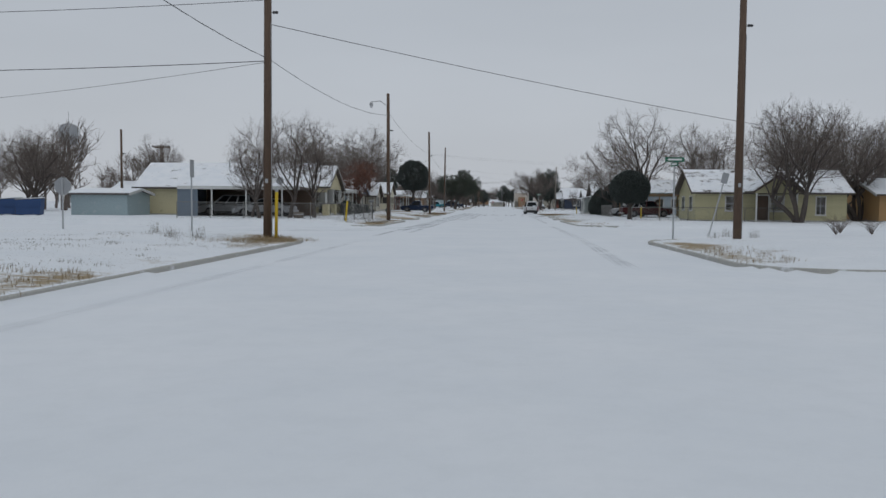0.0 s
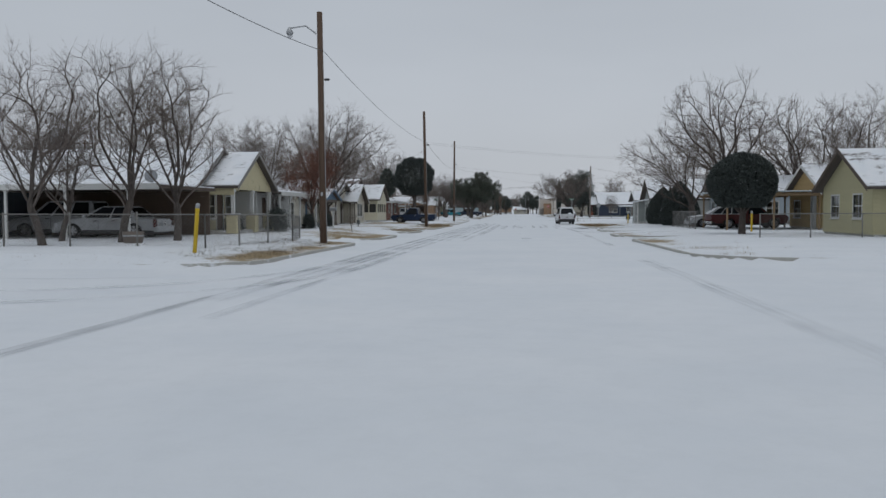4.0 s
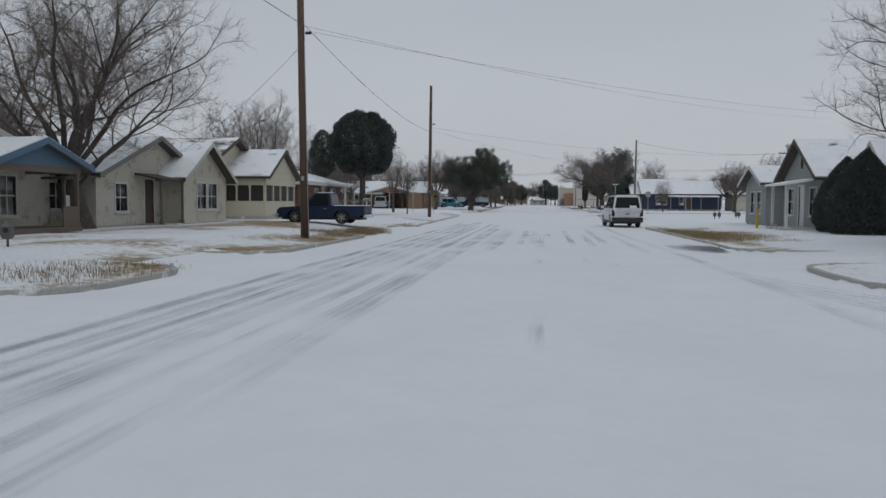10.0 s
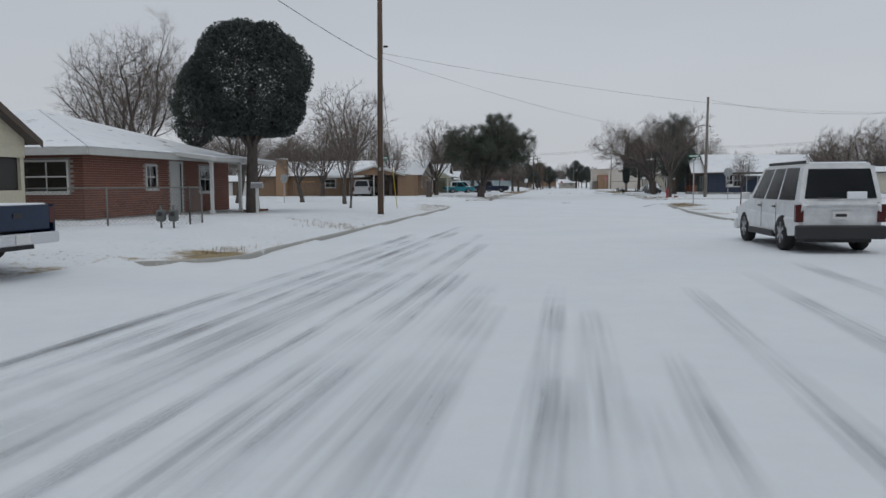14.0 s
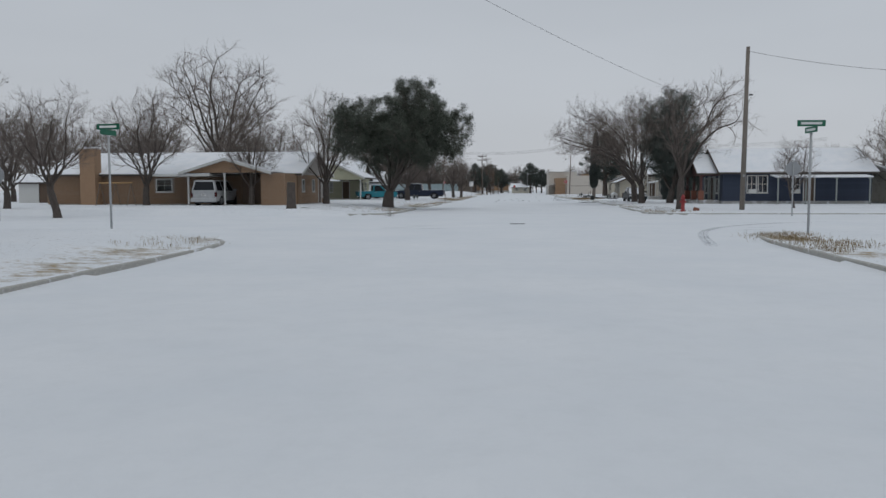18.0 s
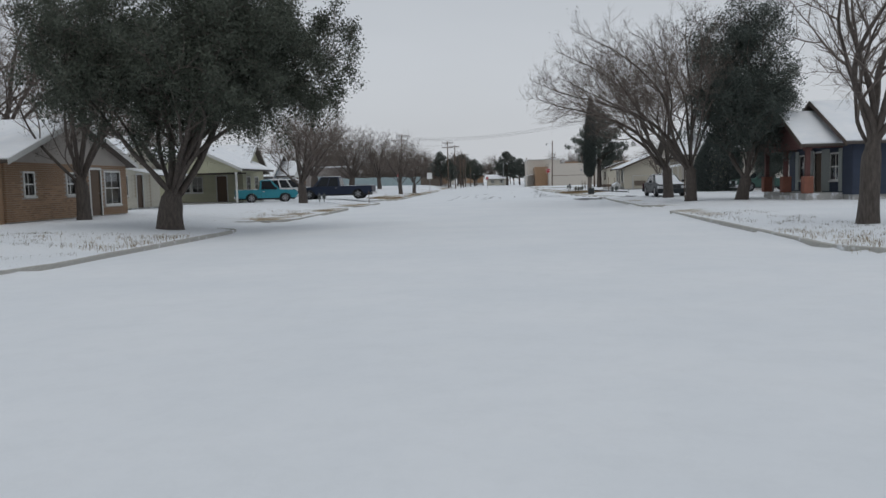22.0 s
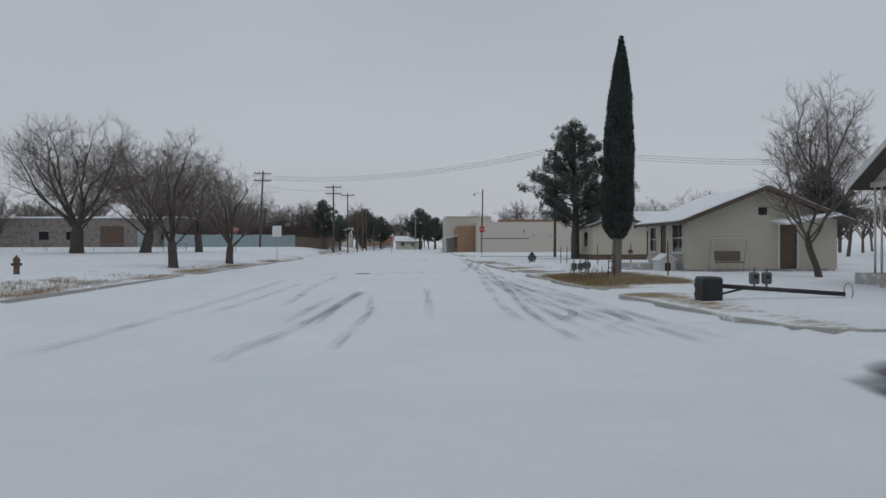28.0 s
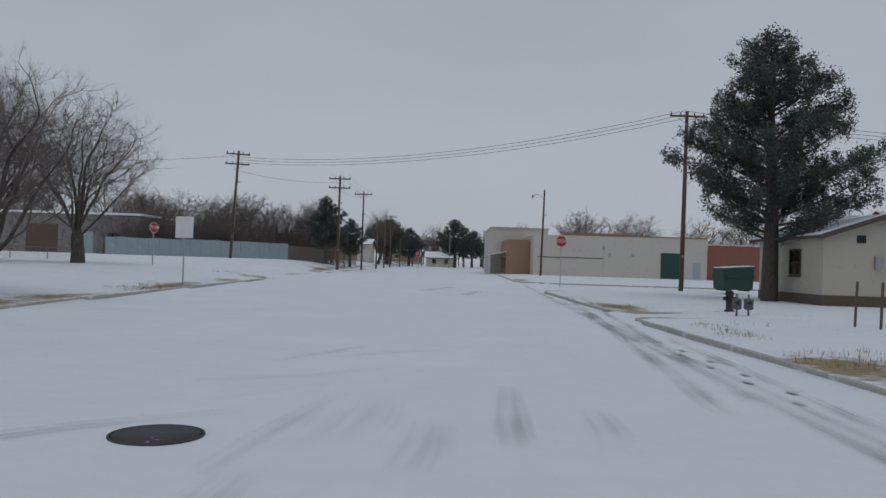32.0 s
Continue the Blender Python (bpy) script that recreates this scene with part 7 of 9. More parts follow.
def spire(name, label, m, profile, seed, mat, n=24000, trunk=(0.2, 2.0), leaf=0.06, lumps=0.14, tips=1, rough=0.0):
    """A conifer filled by its outline of (height, radius) pairs, with foliage sprays and a stem."""
    e = thing(name, m, label, "tree")
    g = np.random.RandomState(seed)
    hs, rs = np.array([q[0] for q in profile]), np.array([q[1] for q in profile])
    w = Limbs()
    w.run([Vector((0, 0, -0.2)), Vector((0, 0, trunk[1])), Vector((0, 0, hs[-1] * 0.8))], [trunk[0] * 1.2, trunk[0], trunk[0] * 0.35], 10)
    hh = np.linspace(hs[0], hs[-1], 400)
    wgt = np.interp(hh, hs, rs) + 0.05
    z = g.choice(hh, n, p=wgt / wgt.sum()) + g.uniform(-0.05, 0.05, n)
    th = g.uniform(0, math.tau, n)
    R = np.interp(z, hs, rs)
    lum = np.array([1 + lumps * noise.noise((math.cos(t) * 1.6, math.sin(t) * 1.6, zz * 1.1 + seed)) + rough * noise.noise((math.cos(t) * 3, math.sin(t) * 3, zz * 2.2 + seed)) for t, zz in zip(th, z)])
    rad = R * lum * g.uniform(0.25, 1.0, n) ** 0.4
    p = np.stack([np.cos(th) * rad, np.sin(th) * rad, z], 1)
    for k in range(26 if rough else 0):
        t, zz = g.uniform(0, math.tau), g.uniform(hs[0], hs[-1] * 0.85)
        q = np.interp(zz, hs, rs) * 0.75
        w.run([Vector((0, 0, zz - 0.4)), Vector((math.cos(t) * q * 0.6, math.sin(t) * q * 0.6, zz - 0.1)), Vector((math.cos(t) * q, math.sin(t) * q, zz + 0.2))], [trunk[0] * 0.3, 0.05, 0.02], 5)
    part("trunk", mesh_of("trunk", w.v, w.f, M["bark_pale"], True), None, e)
    a = g.normal(0, 0.5, (n, 3)) + np.stack([np.cos(th) * 0.5, np.sin(th) * 0.5, np.full(n, 0.9)], 1)
    a /= np.linalg.norm(a, axis=1)[:, None]
    b = np.cross(a, g.normal(0, 1, (n, 3)))
    b /= np.linalg.norm(b, axis=1)[:, None]
    s = leaf * g.uniform(0.6, 1.4, (n, 1))
    v = np.stack([p - a * s * 1.2, p - b * s * 0.5, p + a * s * 2.0, p + b * s * 0.5], 1).reshape(-1, 3)
    part("foliage", mesh_of("foliage", v.tolist(), [(4 * i, 4 * i + 1, 4 * i + 2, 4 * i + 3) for i in range(n)], M[mat]), None, e)
    return e


ball_tree("clipped_pine_tree", "dark evergreen clipped to a rounded head on a bare trunk", at(-14.75, 131.2), 2.6, 5.5, 3.2, 0.24, 5, "leaf_dark", 1.06, 90000, 0.16, 0.042)
spire("pine_tree", "shaggy dark pine behind the clipped tree", at(-18.9, 134.5), [(3.0, 0.2), (3.6, 0.9), (5.0, 1.2), (6.2, 0.9), (7.0, 0.2)], 31, "leaf_pine", 14000, (0.16, 2.4), 0.045, 0.5, rough=0.5)
ball_tree("clipped_juniper", "very dark juniper clipped to a broad mushroom", pose(11.3, 71.8, 0.18), 1.78, 2.72, 1.2, 0.17, 6, "leaf_dark", 0.9, 60000, 0.05, 0.045)
cone = [(0.05, 1.65), (0.8, 1.95), (2.0, 1.9), (3.0, 1.5), (3.9, 0.9), (4.5, 0.4), (4.8, 0.1)]
JUN = spire("clipped_juniper", "dark cone-shaped juniper clipped beside the house", pose(12.6, 103.9, 0.18) @ Matrix.Diagonal((0.74, 0.74, 0.72, 1)), cone, 41, "leaf_dark", 30000, (0.12, 0.6), 0.05, 0.08)
put(JUN, 12.8, 97.0, 1.08, 80, z=0.18, wide=1.05)
put(JUN, 12.7, 106.2, 0.95, 190, z=0.18)
spire("cypress_tree", "tall narrow dark Italian cypress with a forked tip", pose(8.7, 246.9, 0.17, 0, 1.3), [(1.55, 0.3), (2.0, 0.58), (3.4, 0.66), (5.6, 0.60), (7.4, 0.46), (8.7, 0.28), (9.9, 0.04)], 51, "leaf_dark", 42000, (0.17, 1.8), 0.05, 0.12)
spire("cypress_tree", "second slim leader of the cypress", pose(8.9, 247.2, 0.17, 0, 1.3), [(6.0, 0.3), (7.4, 0.36), (8.6, 0.18), (9.4, 0.03)], 52, "leaf_dark", 7000, (0.08, 6.0), 0.05, 0.12)


def shaggy(name, label, m, h, spread, seed, mat, per=40, leaf=0.045, clump=0.19, base=0.26, tr=0.3):
    """An open evergreen: a leader with rising boughs, and needle clumps at their ends."""
    rng = random.Random(seed)
    e = thing(name, m, label, "tree")
    w, t = Limbs(), []
    w.run([Vector((0, 0, -0.2)), Vector((0.05, 0, h * 0.35)), Vector((-0.08, 0.05, h * 0.7)), Vector((0, 0, h * 0.97))], [tr * 1.25, tr * 0.9, tr * 0.5, 0.04], 10)
    n = int(h * 7)
    for k in range(n):
        z = h * (base + (0.97 - base) * (k + rng.random()) / n)
        rr = spread * (1 - ((z / h - base) / (1 - base)) ** 1.55) ** 0.85 * rng.uniform(0.6, 1.12) * (0.75 if z / h < base + 0.08 else 1)
        a = k * 2.39996 + rng.uniform(-0.4, 0.4)
        d = Vector((math.cos(a), math.sin(a), rng.uniform(0.15, 0.55)))
        p0 = Vector((0, 0, z - rr * 0.2))
        p1, p2 = p0 + d * rr * 0.5, p0 + d * rr + Vector((0, 0, rr * 0.1))
        w.run([p0, p1, p2], [tr * 0.22, tr * 0.14, 0.015], 5)
        for s in range(max(3, int(rr * 6.5))):
            u = rng.uniform(0.25, 1.04)
            q = p0.lerp(p2, u) + Vector((rng.gauss(0, 0.2), rng.gauss(0, 0.2), rng.gauss(0.05, 0.14)))
            t.append((q, d))
    part("trunk", mesh_of("trunk", w.v, w.f, M["bark"], True), None, e)
    v, f = leaf_cloud(rng, [q[0] for q in t], per, leaf, clump, (0.8, 0.8, 1.0), 2.0)
    part("foliage", mesh_of("foliage", v, f, M[mat]), None, e)
    return e


PINE = shaggy("pine_tree", "tall open juniper with ragged dark green boughs", pose(13.8, 281.2, 0.17), 11.9, 5.0, 61, "leaf_pine", per=60, clump=0.15, leaf=0.04)
CEDAR, ctips = tree_thing("cedar_tree", "tall dark cedar crowding the maroon porch", 67, pose(11.9, 204.0, 0.17), 1.2, 0.3, [(0, 0, 2.6, 1.5, 1.5, 2.0), (-1.0, 0, 8.4, 1.7, 1.8, 2.9), (0.9, 0, 7.6, 1.8, 1.8, 2.6), (0, 0, 4.4, 2.3, 2.3, 2.8)], 6, 900, kill=0.4, per=1.5, up=0.18)
leaves_on(CEDAR, random.Random(13).sample(ctips, min(len(ctips), 1500)), 19, 90, 0.034, 0.18, "leaf_pine")
put(CEDAR, 17.4, 216.5, 0.5, 90, "dark cedar beside the white house", z=0.18)
put(JUN, 17.0, 228.0, 1.5, 40, "dark upright juniper by the parked car", wide=0.9, z=0.18)
put(PINE, 24.5, 261.0, 0.5, 200, "dark evergreen behind the tan house", z=0.2)
put(PINE, -13.8, 334.0, 0.62, 20, z=0.9)
put(PINE, -12.5, 345.0, 0.5, 120, z=0.5)
for x, y, s in ((1.0, 440, 0.98), (-14, 430, 0.9), (-10.5, 446, 0.8), (5.5, 452, 0.8), (12, 372, 0.55)):
    put(PINE, x, y, s, x * 40, wide=1.25, z=0.2)

# ---- utility poles and cables ----
POLE_L = [(-8.7, 29.0, 11.6), (-8.75, 60.9, 9.7), (-8.78, 96.3, 9.95), (-9.78, 134.2, 10.7)]
for i, (px, py, ph) in enumerate(POLE_L):
    pole(pose(px, py, ground_z(px, py)), ("tall brown wooden utility pole on the corner verge", "brown wooden utility pole with a street lamp arm", "leaning brown wooden utility pole beside the kerb", "brown wooden utility pole on the lawn")[i], ph, (0.17, 0.16, 0.15, 0.15)[i], "pole", arm=i == 1, lean=(0.3, -0.4, -0.9, 0.5)[i])
pole(pose(11.8, 179.4, 0.15), "grey weathered wooden utility pole behind the hydrant", 9.7, 0.15, "pole_grey", lean=0.8)
pole(pose(9.0, 31.2, 0.15), "brown wooden utility pole with a lamp arm on the corner", 11.4, 0.16, "pole", arm=True, lean=0.0)
pole(pose(10.3, 337.6, 0.1), "wooden pole with a curved street lamp arm by the shop", 9.9, 0.13, "pole", arm=True, lean=1.2)
pole(pose(15.07, 298.7, 0.18), "wooden utility pole with one crossarm behind the stop sign", 11.6, 0.15, "pole", cross=1, lean=0.5)
pole(pose(-21.0, 322.2, ground_z(-21.0, 322.2)), "wooden utility pole with two crossarms behind the tin fence", 10.3, 0.15, "pole", cross=2, lean=2.5)
pole(pose(-11.9, 330.0, ground_z(-11.9, 330)), "wooden utility pole with two crossarms beside the street", 9.9, 0.14, "pole", cross=2)
for x, y, h, c in ((-11.6, 350, 10.2, 1), (-11.2, 366, 7.6, 0), (-11.2, 380, 7.8, 0), (-11.4, 395, 9.8, 1), (-10.5, 410, 6, 0), (7.5, 430, 9.0, 0), (-44, 100, 8.5, 1), (-34.5, 70, 7.6, 0), (-49, 112, 9.2, 1), (30.5, 176, 8.0, 1)):
    pole(pose(x, y, ground_z(x, y)), "distant wooden utility pole", h, 0.13, "pole", cross=c)
pole(pose(-0.3, 425, 0.0), "distant grey street lamp past the shops", 8.0, 0.08, "steel", arm=True, name="street_lamp", lamp_side=1)
HANG = (6.7, 8.2, 7.4, 7.1)
for (ax, ay, ah), (bx, by, bh), za, zb in zip(POLE_L, POLE_L[1:], HANG, HANG[1:]):
    wire((ax + 0.1, ay, za), (bx + 0.1, by, zb), 0.55, 0.012)
wire((-8.7, 29, 6.64), (-46, 29, 6.9), 0.45, 0.014)
wire((-8.7, 29, 8.85), (-46, 29, 9.1), 0.5, 0.011)
wire((-8.7, 29, 6.6), (-50, 42, 6.2), 0.7, 0.008)
wire((-8.7, 29, 6.75), (-6.2, -8, 7.3), 0.9, 0.013)
wire((-8.7, 29, 8.0), (25.3, 49.8, 4.8), 0.35, 0.012)
wire((-8.78, 96.3, 7.45), (27, 150, 9.6), 0.7, 0.0045)
wire((-8.78, 96.3, 7.3), (30, 138, 8.6), 0.8, 0.0045)
wire((-8.78, 96.3, 6.9), (-17, 104, 3.6), 0.3, 0.007)
wire((-9.78, 134.2, 7.3), (14, 186, 6.5), 0.9, 0.006)
wire((-9.78, 134.2, 7.5), (30.5, 176, 7.8), 1.0, 0.006)
wire((-9.78, 134.2, 7.6), (-10.04, 138.9, 0.3), 0.0, 0.010, "guy_wire", 2, "steel guy wire from the pole to the ground")
guard = thing("guy_guard", Matrix(), "yellow plastic guard sleeve over the guy wire", "guy wire guard")
part("sleeve", tube(bmesh.new(), (-10.04, 138.9, 0.3), (-9.97, 137.55, 2.4), 0.016), M["yellow_pipe"], guard)
wire((11.9, 179.4, 9.6), (30.5, 176, 7.9), 0.8, 0.010)
for dz in (0.1, 0.35, 0.6):
    wire((-21.0 + dz, 322.2, 10.2 + dz), (15.0, 298.7, 11.2 + dz), 1.3, 0.014)
    wire((15.0, 298.7, 11.2 + dz), (60, 300, 11.2 + dz), 1.2, 0.014)
for dx in (-0.9, 0.0, 0.9):
    for dz in (10.3, 9.4):
        wire((-11.9 + dx, 330.0, dz), (-11.6 + dx, 350, dz), 0.3, 0.010, n=6)
wire((-21.0, 322.2, 9.6), (-11.9, 330.0, 9.4), 0.4, 0.012)
wire((-21.0, 322.2, 10.9), (-60, 318, 10.4), 1.0, 0.012)


# ---- signs ----
def octagon(bm, r, y0, y1, z):
    return prism(bm, [(r * math.cos(math.pi / 8 + k * math.pi / 4), z + r * math.sin(math.pi / 8 + k * math.pi / 4)) for k in range(8)], y0, y1)


def lettering(text, size, m, mat, parent, name="lettering"):
    cu = bpy.data.curves.new(name, "FONT")
    cu.body, cu.size, cu.align_x, cu.align_y, cu.extrude = text, size, "CENTER", "CENTER", 0.002
    tmp = bpy.data.objects.new(name, cu)
    me = bpy.data.meshes.new_from_object(tmp)
    bpy.data.objects.remove(tmp)
    me.materials.clear()
    me.materials.append(mat)
    o = part(name, me, None, parent)
    o.matrix_local = m
    return o


def stop_sign(m, label, front=True, h=2.6, r=0.38, lean=0.0):
    e = thing("stop_sign", m @ pose(0, 0, 0, lean), label, "road sign")
    part("post", boxed(-0.03, 0.03, 0.0, 0.05, -0.4, h + 0.3), M["steel"], e)
    p = part("plate", octagon(bmesh.new(), r * 1.08, -0.012, -0.003, h), M["sign_white"], e)
    part("back_plate", octagon(bmesh.new(), r * 1.07, -0.0028, 0.0, h), M["sign_back"], e)
    part("red_face", octagon(bmesh.new(), r, -0.016, -0.0121, h), M["sign_red"], p)
    lettering("STOP", 0.31, pose(0, -0.0175, h, 90), M["sign_white"], p)
    return e


def street_name(m, label, h=2.9, stop=False):
    e = thing("street_name_sign", m, label, "street sign")
    part("post", tube(bmesh.new(), (0, 0, -0.4), (0, 0, h), 0.035, n=10), M["steel"], e)
    a = part("blade", boxed(-0.4, 0.4, -0.012, 0.012, h + 0.18, h + 0.36), M["sign_green"], e)
    part("name_bar", boxed(-0.3, 0.3, -0.016, -0.0125, h + 0.235, h + 0.305), M["sign_white"], a)
    b = part("blade", boxed(-0.012, 0.012, -0.4, 0.4, h, h + 0.17), M["sign_green"], e)
    part("name_bar", boxed(-0.016, -0.0125, -0.3, 0.3, h + 0.05, h + 0.12), M["sign_white"], b)
    part("bracket", lathe(bmesh.new(), [(0.05, h - 0.04), (0.05, h + 0.0)], 10), M["steel"], e)
    return e


def post_sign(m, label, w, h0, h1, mat="sign_back", name="road_sign"):
    e = thing(name, m, label, "road sign")
    part("post", boxed(-0.025, 0.025, 0.0, 0.045, -0.4, h1), M["steel"], e)
    part("plate", boxed(-w / 2, w / 2, -0.006, 0.0, h0, h1, 0.002), M[mat], e)
    return e


stop_sign(pose(-19.6, 34.2, ground_z(-19.6, 34.2), 0, 0, 180), "stop sign seen from its grey back at the side street", h=2.1)
post_sign(pose(-11.5, 28.8, ground_z(-11.5, 28.8), 0, 0, 95), "road sign seen edge-on near the corner", 0.5, 2.0, 2.65)
street_name(pose(7.05, 33.4, 0.15, 0, 0, 8), "green street name sign on a steel post at the corner")
post_sign(pose(9.7, 38.0, 0.15, 0, 14, 0), "leaning steel post with a small plate", 0.3, 2.4, 2.9)
street_name(pose(7.0, 154.0, 0.15, 0, 0, 4), "green street name sign beside dead grass at the corner")
stop_sign(pose(12.9, 173.8, 0.15, 0, 0, 180), "stop sign seen from its grey back before the navy house", h=2.35)
stop_sign(pose(-26.0, 165.3, ground_z(-26.0, 165.3), 0, 0, 165), "grey-backed stop sign on the corner lawn", h=2.2)
street_name(pose(-14.4, 154.2, 0.2, 0, 0, -6), "green street name sign across the side street", h=3.0)
stop_sign(pose(7.36, 299.9, 0.1), "red stop sign facing the street at the crossing", h=2.95)
post_sign(pose(-11.24, 280.0, ground_z(-11.24, 280)), "plain white board sign on a steel post", 0.75, 2.0, 2.9, "sign_white")
stop_sign(pose(-17.8, 294.0, ground_z(-17.8, 294), 0, 0, 60), "small stop sign turned to the side street", h=2.2, r=0.3)
stop_sign(pose(-4.0, 345.0, 0.0), "stop sign and plate on one post in the far roadway", h=2.3, r=0.33)
post_sign(pose(15.8, 329.0, 0.15), "small grey sign on a thin post by the shop", 0.3, 3.0, 3.4)


def bollard(m, label="yellow pipe post beside the pole", h=1.15, lean=6):
    e = thing("bollard", m @ pose(0, 0, 0, 0, lean), label, "bollard")
    part("pipe", lathe(bmesh.new(), [(0.06, -0.3), (0.06, h), (0.045, h + 0.04)], 12), M["yellow_pipe"], e)
    part("grey_cap", lathe(bmesh.new(), [(0.062, h - 0.02), (0.062, h + 0.1), (0.03, h + 0.13)], 12), M["steel"], e)
    return e


bollard(pose(-8.3, 28.7, 0.25), "yellow pipe marker beside the corner pole", 1.6, 1)
bollard(pose(-10.1, 50.8, 0.3), "leaning yellow pipe marker on the verge", 1.3, 5)
bollard(pose(13.2, 76.9, 0.18), "short yellow pipe post by the fence", 1.1, 0)
bollard(pose(10.3, 111.4, 0.17), "slim yellow gas marker on the lawn", 0.95, 0)


def hydrant(m, label, mat="hydrant", h=0.72):
    e = thing("fire_hydrant", m, label, "fire hydrant")
    part("barrel", lathe(bmesh.new(), [(0.16, -0.1), (0.16, 0.05), (0.105, 0.06), (0.105, h * 0.72), (0.135, h * 0.74), (0.135, h * 0.8)], 14), M[mat], e)
    part("bonnet", lathe(bmesh.new(), [(0.13, h * 0.8), (0.11, h * 0.9), (0.05, h * 0.97), (0.035, h + 0.04)], 14), M[mat], e)
    for a in (0, 90, 180):
        part("nozzle", lathe(bmesh.new(), [(0.06, 0.08), (0.06, 0.17), (0.05, 0.19)], 10, pose(0, 0, h * 0.58, 0, 90, a)), M[mat], e)
    return e


hydrant(pose(8.05, 177.9, 0.15), "red fire hydrant on the corner lawn", h=0.95)
hydrant(pose(-14.6, 244.2, 0.3), "dark fire hydrant on the dry verge", "brown")
hydrant(pose(8.7, 271.5, 0.17), "dark squat hydrant by the kerb", "bin_black", 0.7)


def meter(m, label="grey gas meter on a short riser", double=True):
    e = thing("gas_meter", m, label, "gas meter")
    for s in ((-0.17, 0.17) if double else (0.0,)):
        part("riser", tube(bmesh.new(), (s, 0, -0.2), (s, 0, 0.62), 0.03, n=8), M["meter_grey"], e)
        part("meter_body", boxed(s - 0.12, s + 0.12, -0.1, 0.1, 0.18, 0.5, 0.04), M["meter_grey"], e)
        part("dial", lathe(bmesh.new(), [(0.06, 0), (0.06, 0.02)], 12, pose(s, -0.1, 0.38, 90)), M["plastic"], e)
    return e


for x, y, rz in ((-12.4, 74.7, 30), (-12.0, 118.7, 10), (8.45, 269.7, 0), (7.75, 250.3, 20), (8.3, 250.8, 60), (9.7, 235.2, 0), (-12.6, 86.0, 15), (13.2, 134.5, 0), (15.4, 137.2, 40), (-13.4, 218.6, 20)):
    meter(pose(x, y, ground_z(x, y), 0, 0, rz), "grey gas meter standing on a short pipe riser", x != -12.6)


def mailbox(m, label, h=1.05):
    e = thing("mailbox", m, label, "mailbox")
    part("post", boxed(-0.05, 0.05, -0.05, 0.05, -0.3, h), M["white"], e)
    bm = bmesh.new()
    prism(bm, [(-0.1, h), (0.1, h), (0.1, h + 0.14), (0.07, h + 0.2), (0, h + 0.23), (-0.07, h + 0.2), (-0.1, h + 0.14)], -0.25, 0.25)
    part("box", bm, M["sign_back"], e)
    part("snow_cap", boxed(-0.06, 0.06, -0.24, 0.24, h + 0.21, h + 0.25), M["snow"], e)
    part("flag", boxed(0.101, 0.11, -0.1, -0.02, h + 0.1, h + 0.25), M["sign_red"], e)
    return e


mailbox(pose(-14.2, 130.4, 0.35, 0, 0, 90), "snow-capped mailbox on a white post")
mailbox(pose(-13.8, 83.2, 0.33, 0, 0, 90), "dark mailbox on a slim post", 1.2)
mailbox(pose(11.7, 98.3, 0.18, 0, 0, 90), "mailbox on a white post by the juniper", 1.2)


def chain_fence(pts, label, h=1.1, posts="fence_steel", pitch=2.4, drop=0.0):
    """Posts, top rail and a real diamond mesh of thin wires."""
    e = thing("chain_link_fence", Matrix(), label, "fence")
    wv, wf = [], []
    mesh = Limbs()
    for a, b in zip(pts, pts[1:]):
        va, vb = Vector((*a, 0)), Vector((*b, 0))
        ln = (vb - va).length
        n = max(1, round(ln / pitch))
        for k in range(n + 1):
            q = va.lerp(vb, k / n)
            z = ground_z(q.x, q.y)
            part("post", tube(bmesh.new(), (q.x, q.y, z - 0.3), (q.x, q.y, z + h + 0.03), 0.03, n=8), M[posts], e)
        za, zb = ground_z(*a), ground_z(*b)
        part("rail", tube(bmesh.new(), (a[0], a[1], za + h), (b[0], b[1], zb + h), 0.022, n=6), M[posts], e)
        step = 0.12
        m = int(ln / step)
        d = (vb - va).normalized()
        for k in range(-int(h / step), m):
            for s in (1, -1):
                lo = k * step if s > 0 else k * step + h
                hi = lo + s * h
                z0 = 0.02
                x0, x1 = max(0, min(lo, ln)), max(0, min(hi, ln))
                if abs(x1 - x0) < 0.02:
                    continue
                t0, t1 = (x0 - lo) / (hi - lo), (x1 - lo) / (hi - lo)
                p, q = va + d * x0, va + d * x1
                zp, zq = za + (zb - za) * x0 / ln, za + (zb - za) * x1 / ln
                mesh.run([Vector((p.x, p.y, zp + z0 + t0 * h)), Vector((q.x, q.y, zq + z0 + t1 * h))], [0.0035, 0.0035], 3)
    o = part("wire_mesh", mesh_of("wire_mesh", mesh.v, mesh.f, M["fence_steel"]), None, e)
    o["kind"] = "stuff"
    return e


chain_fence([(-22.0, 52.4), (-10.6, 52.8), (-9.9, 60.2), (-10.4, 63.0)], "grey chain-link fence round the corner lot")
chain_fence([(11.3, 83.4), (11.3, 91.8), (14.0, 93.6)], "sagging chain-link fence round the parked car", 1.2)
chain_fence([(10.6, 66.0), (24.0, 65.6)], "chain-link fence before the yellow house", 1.1)
chain_fence([(-16.5, 118.8), (-12.3, 120.6), (-12.5, 121.8)], "low wire fence beside the brick house", 1.1)
chain_fence([(-45, 296.6), (-24, 298.5)], "low fence along the far side street", 0.8)


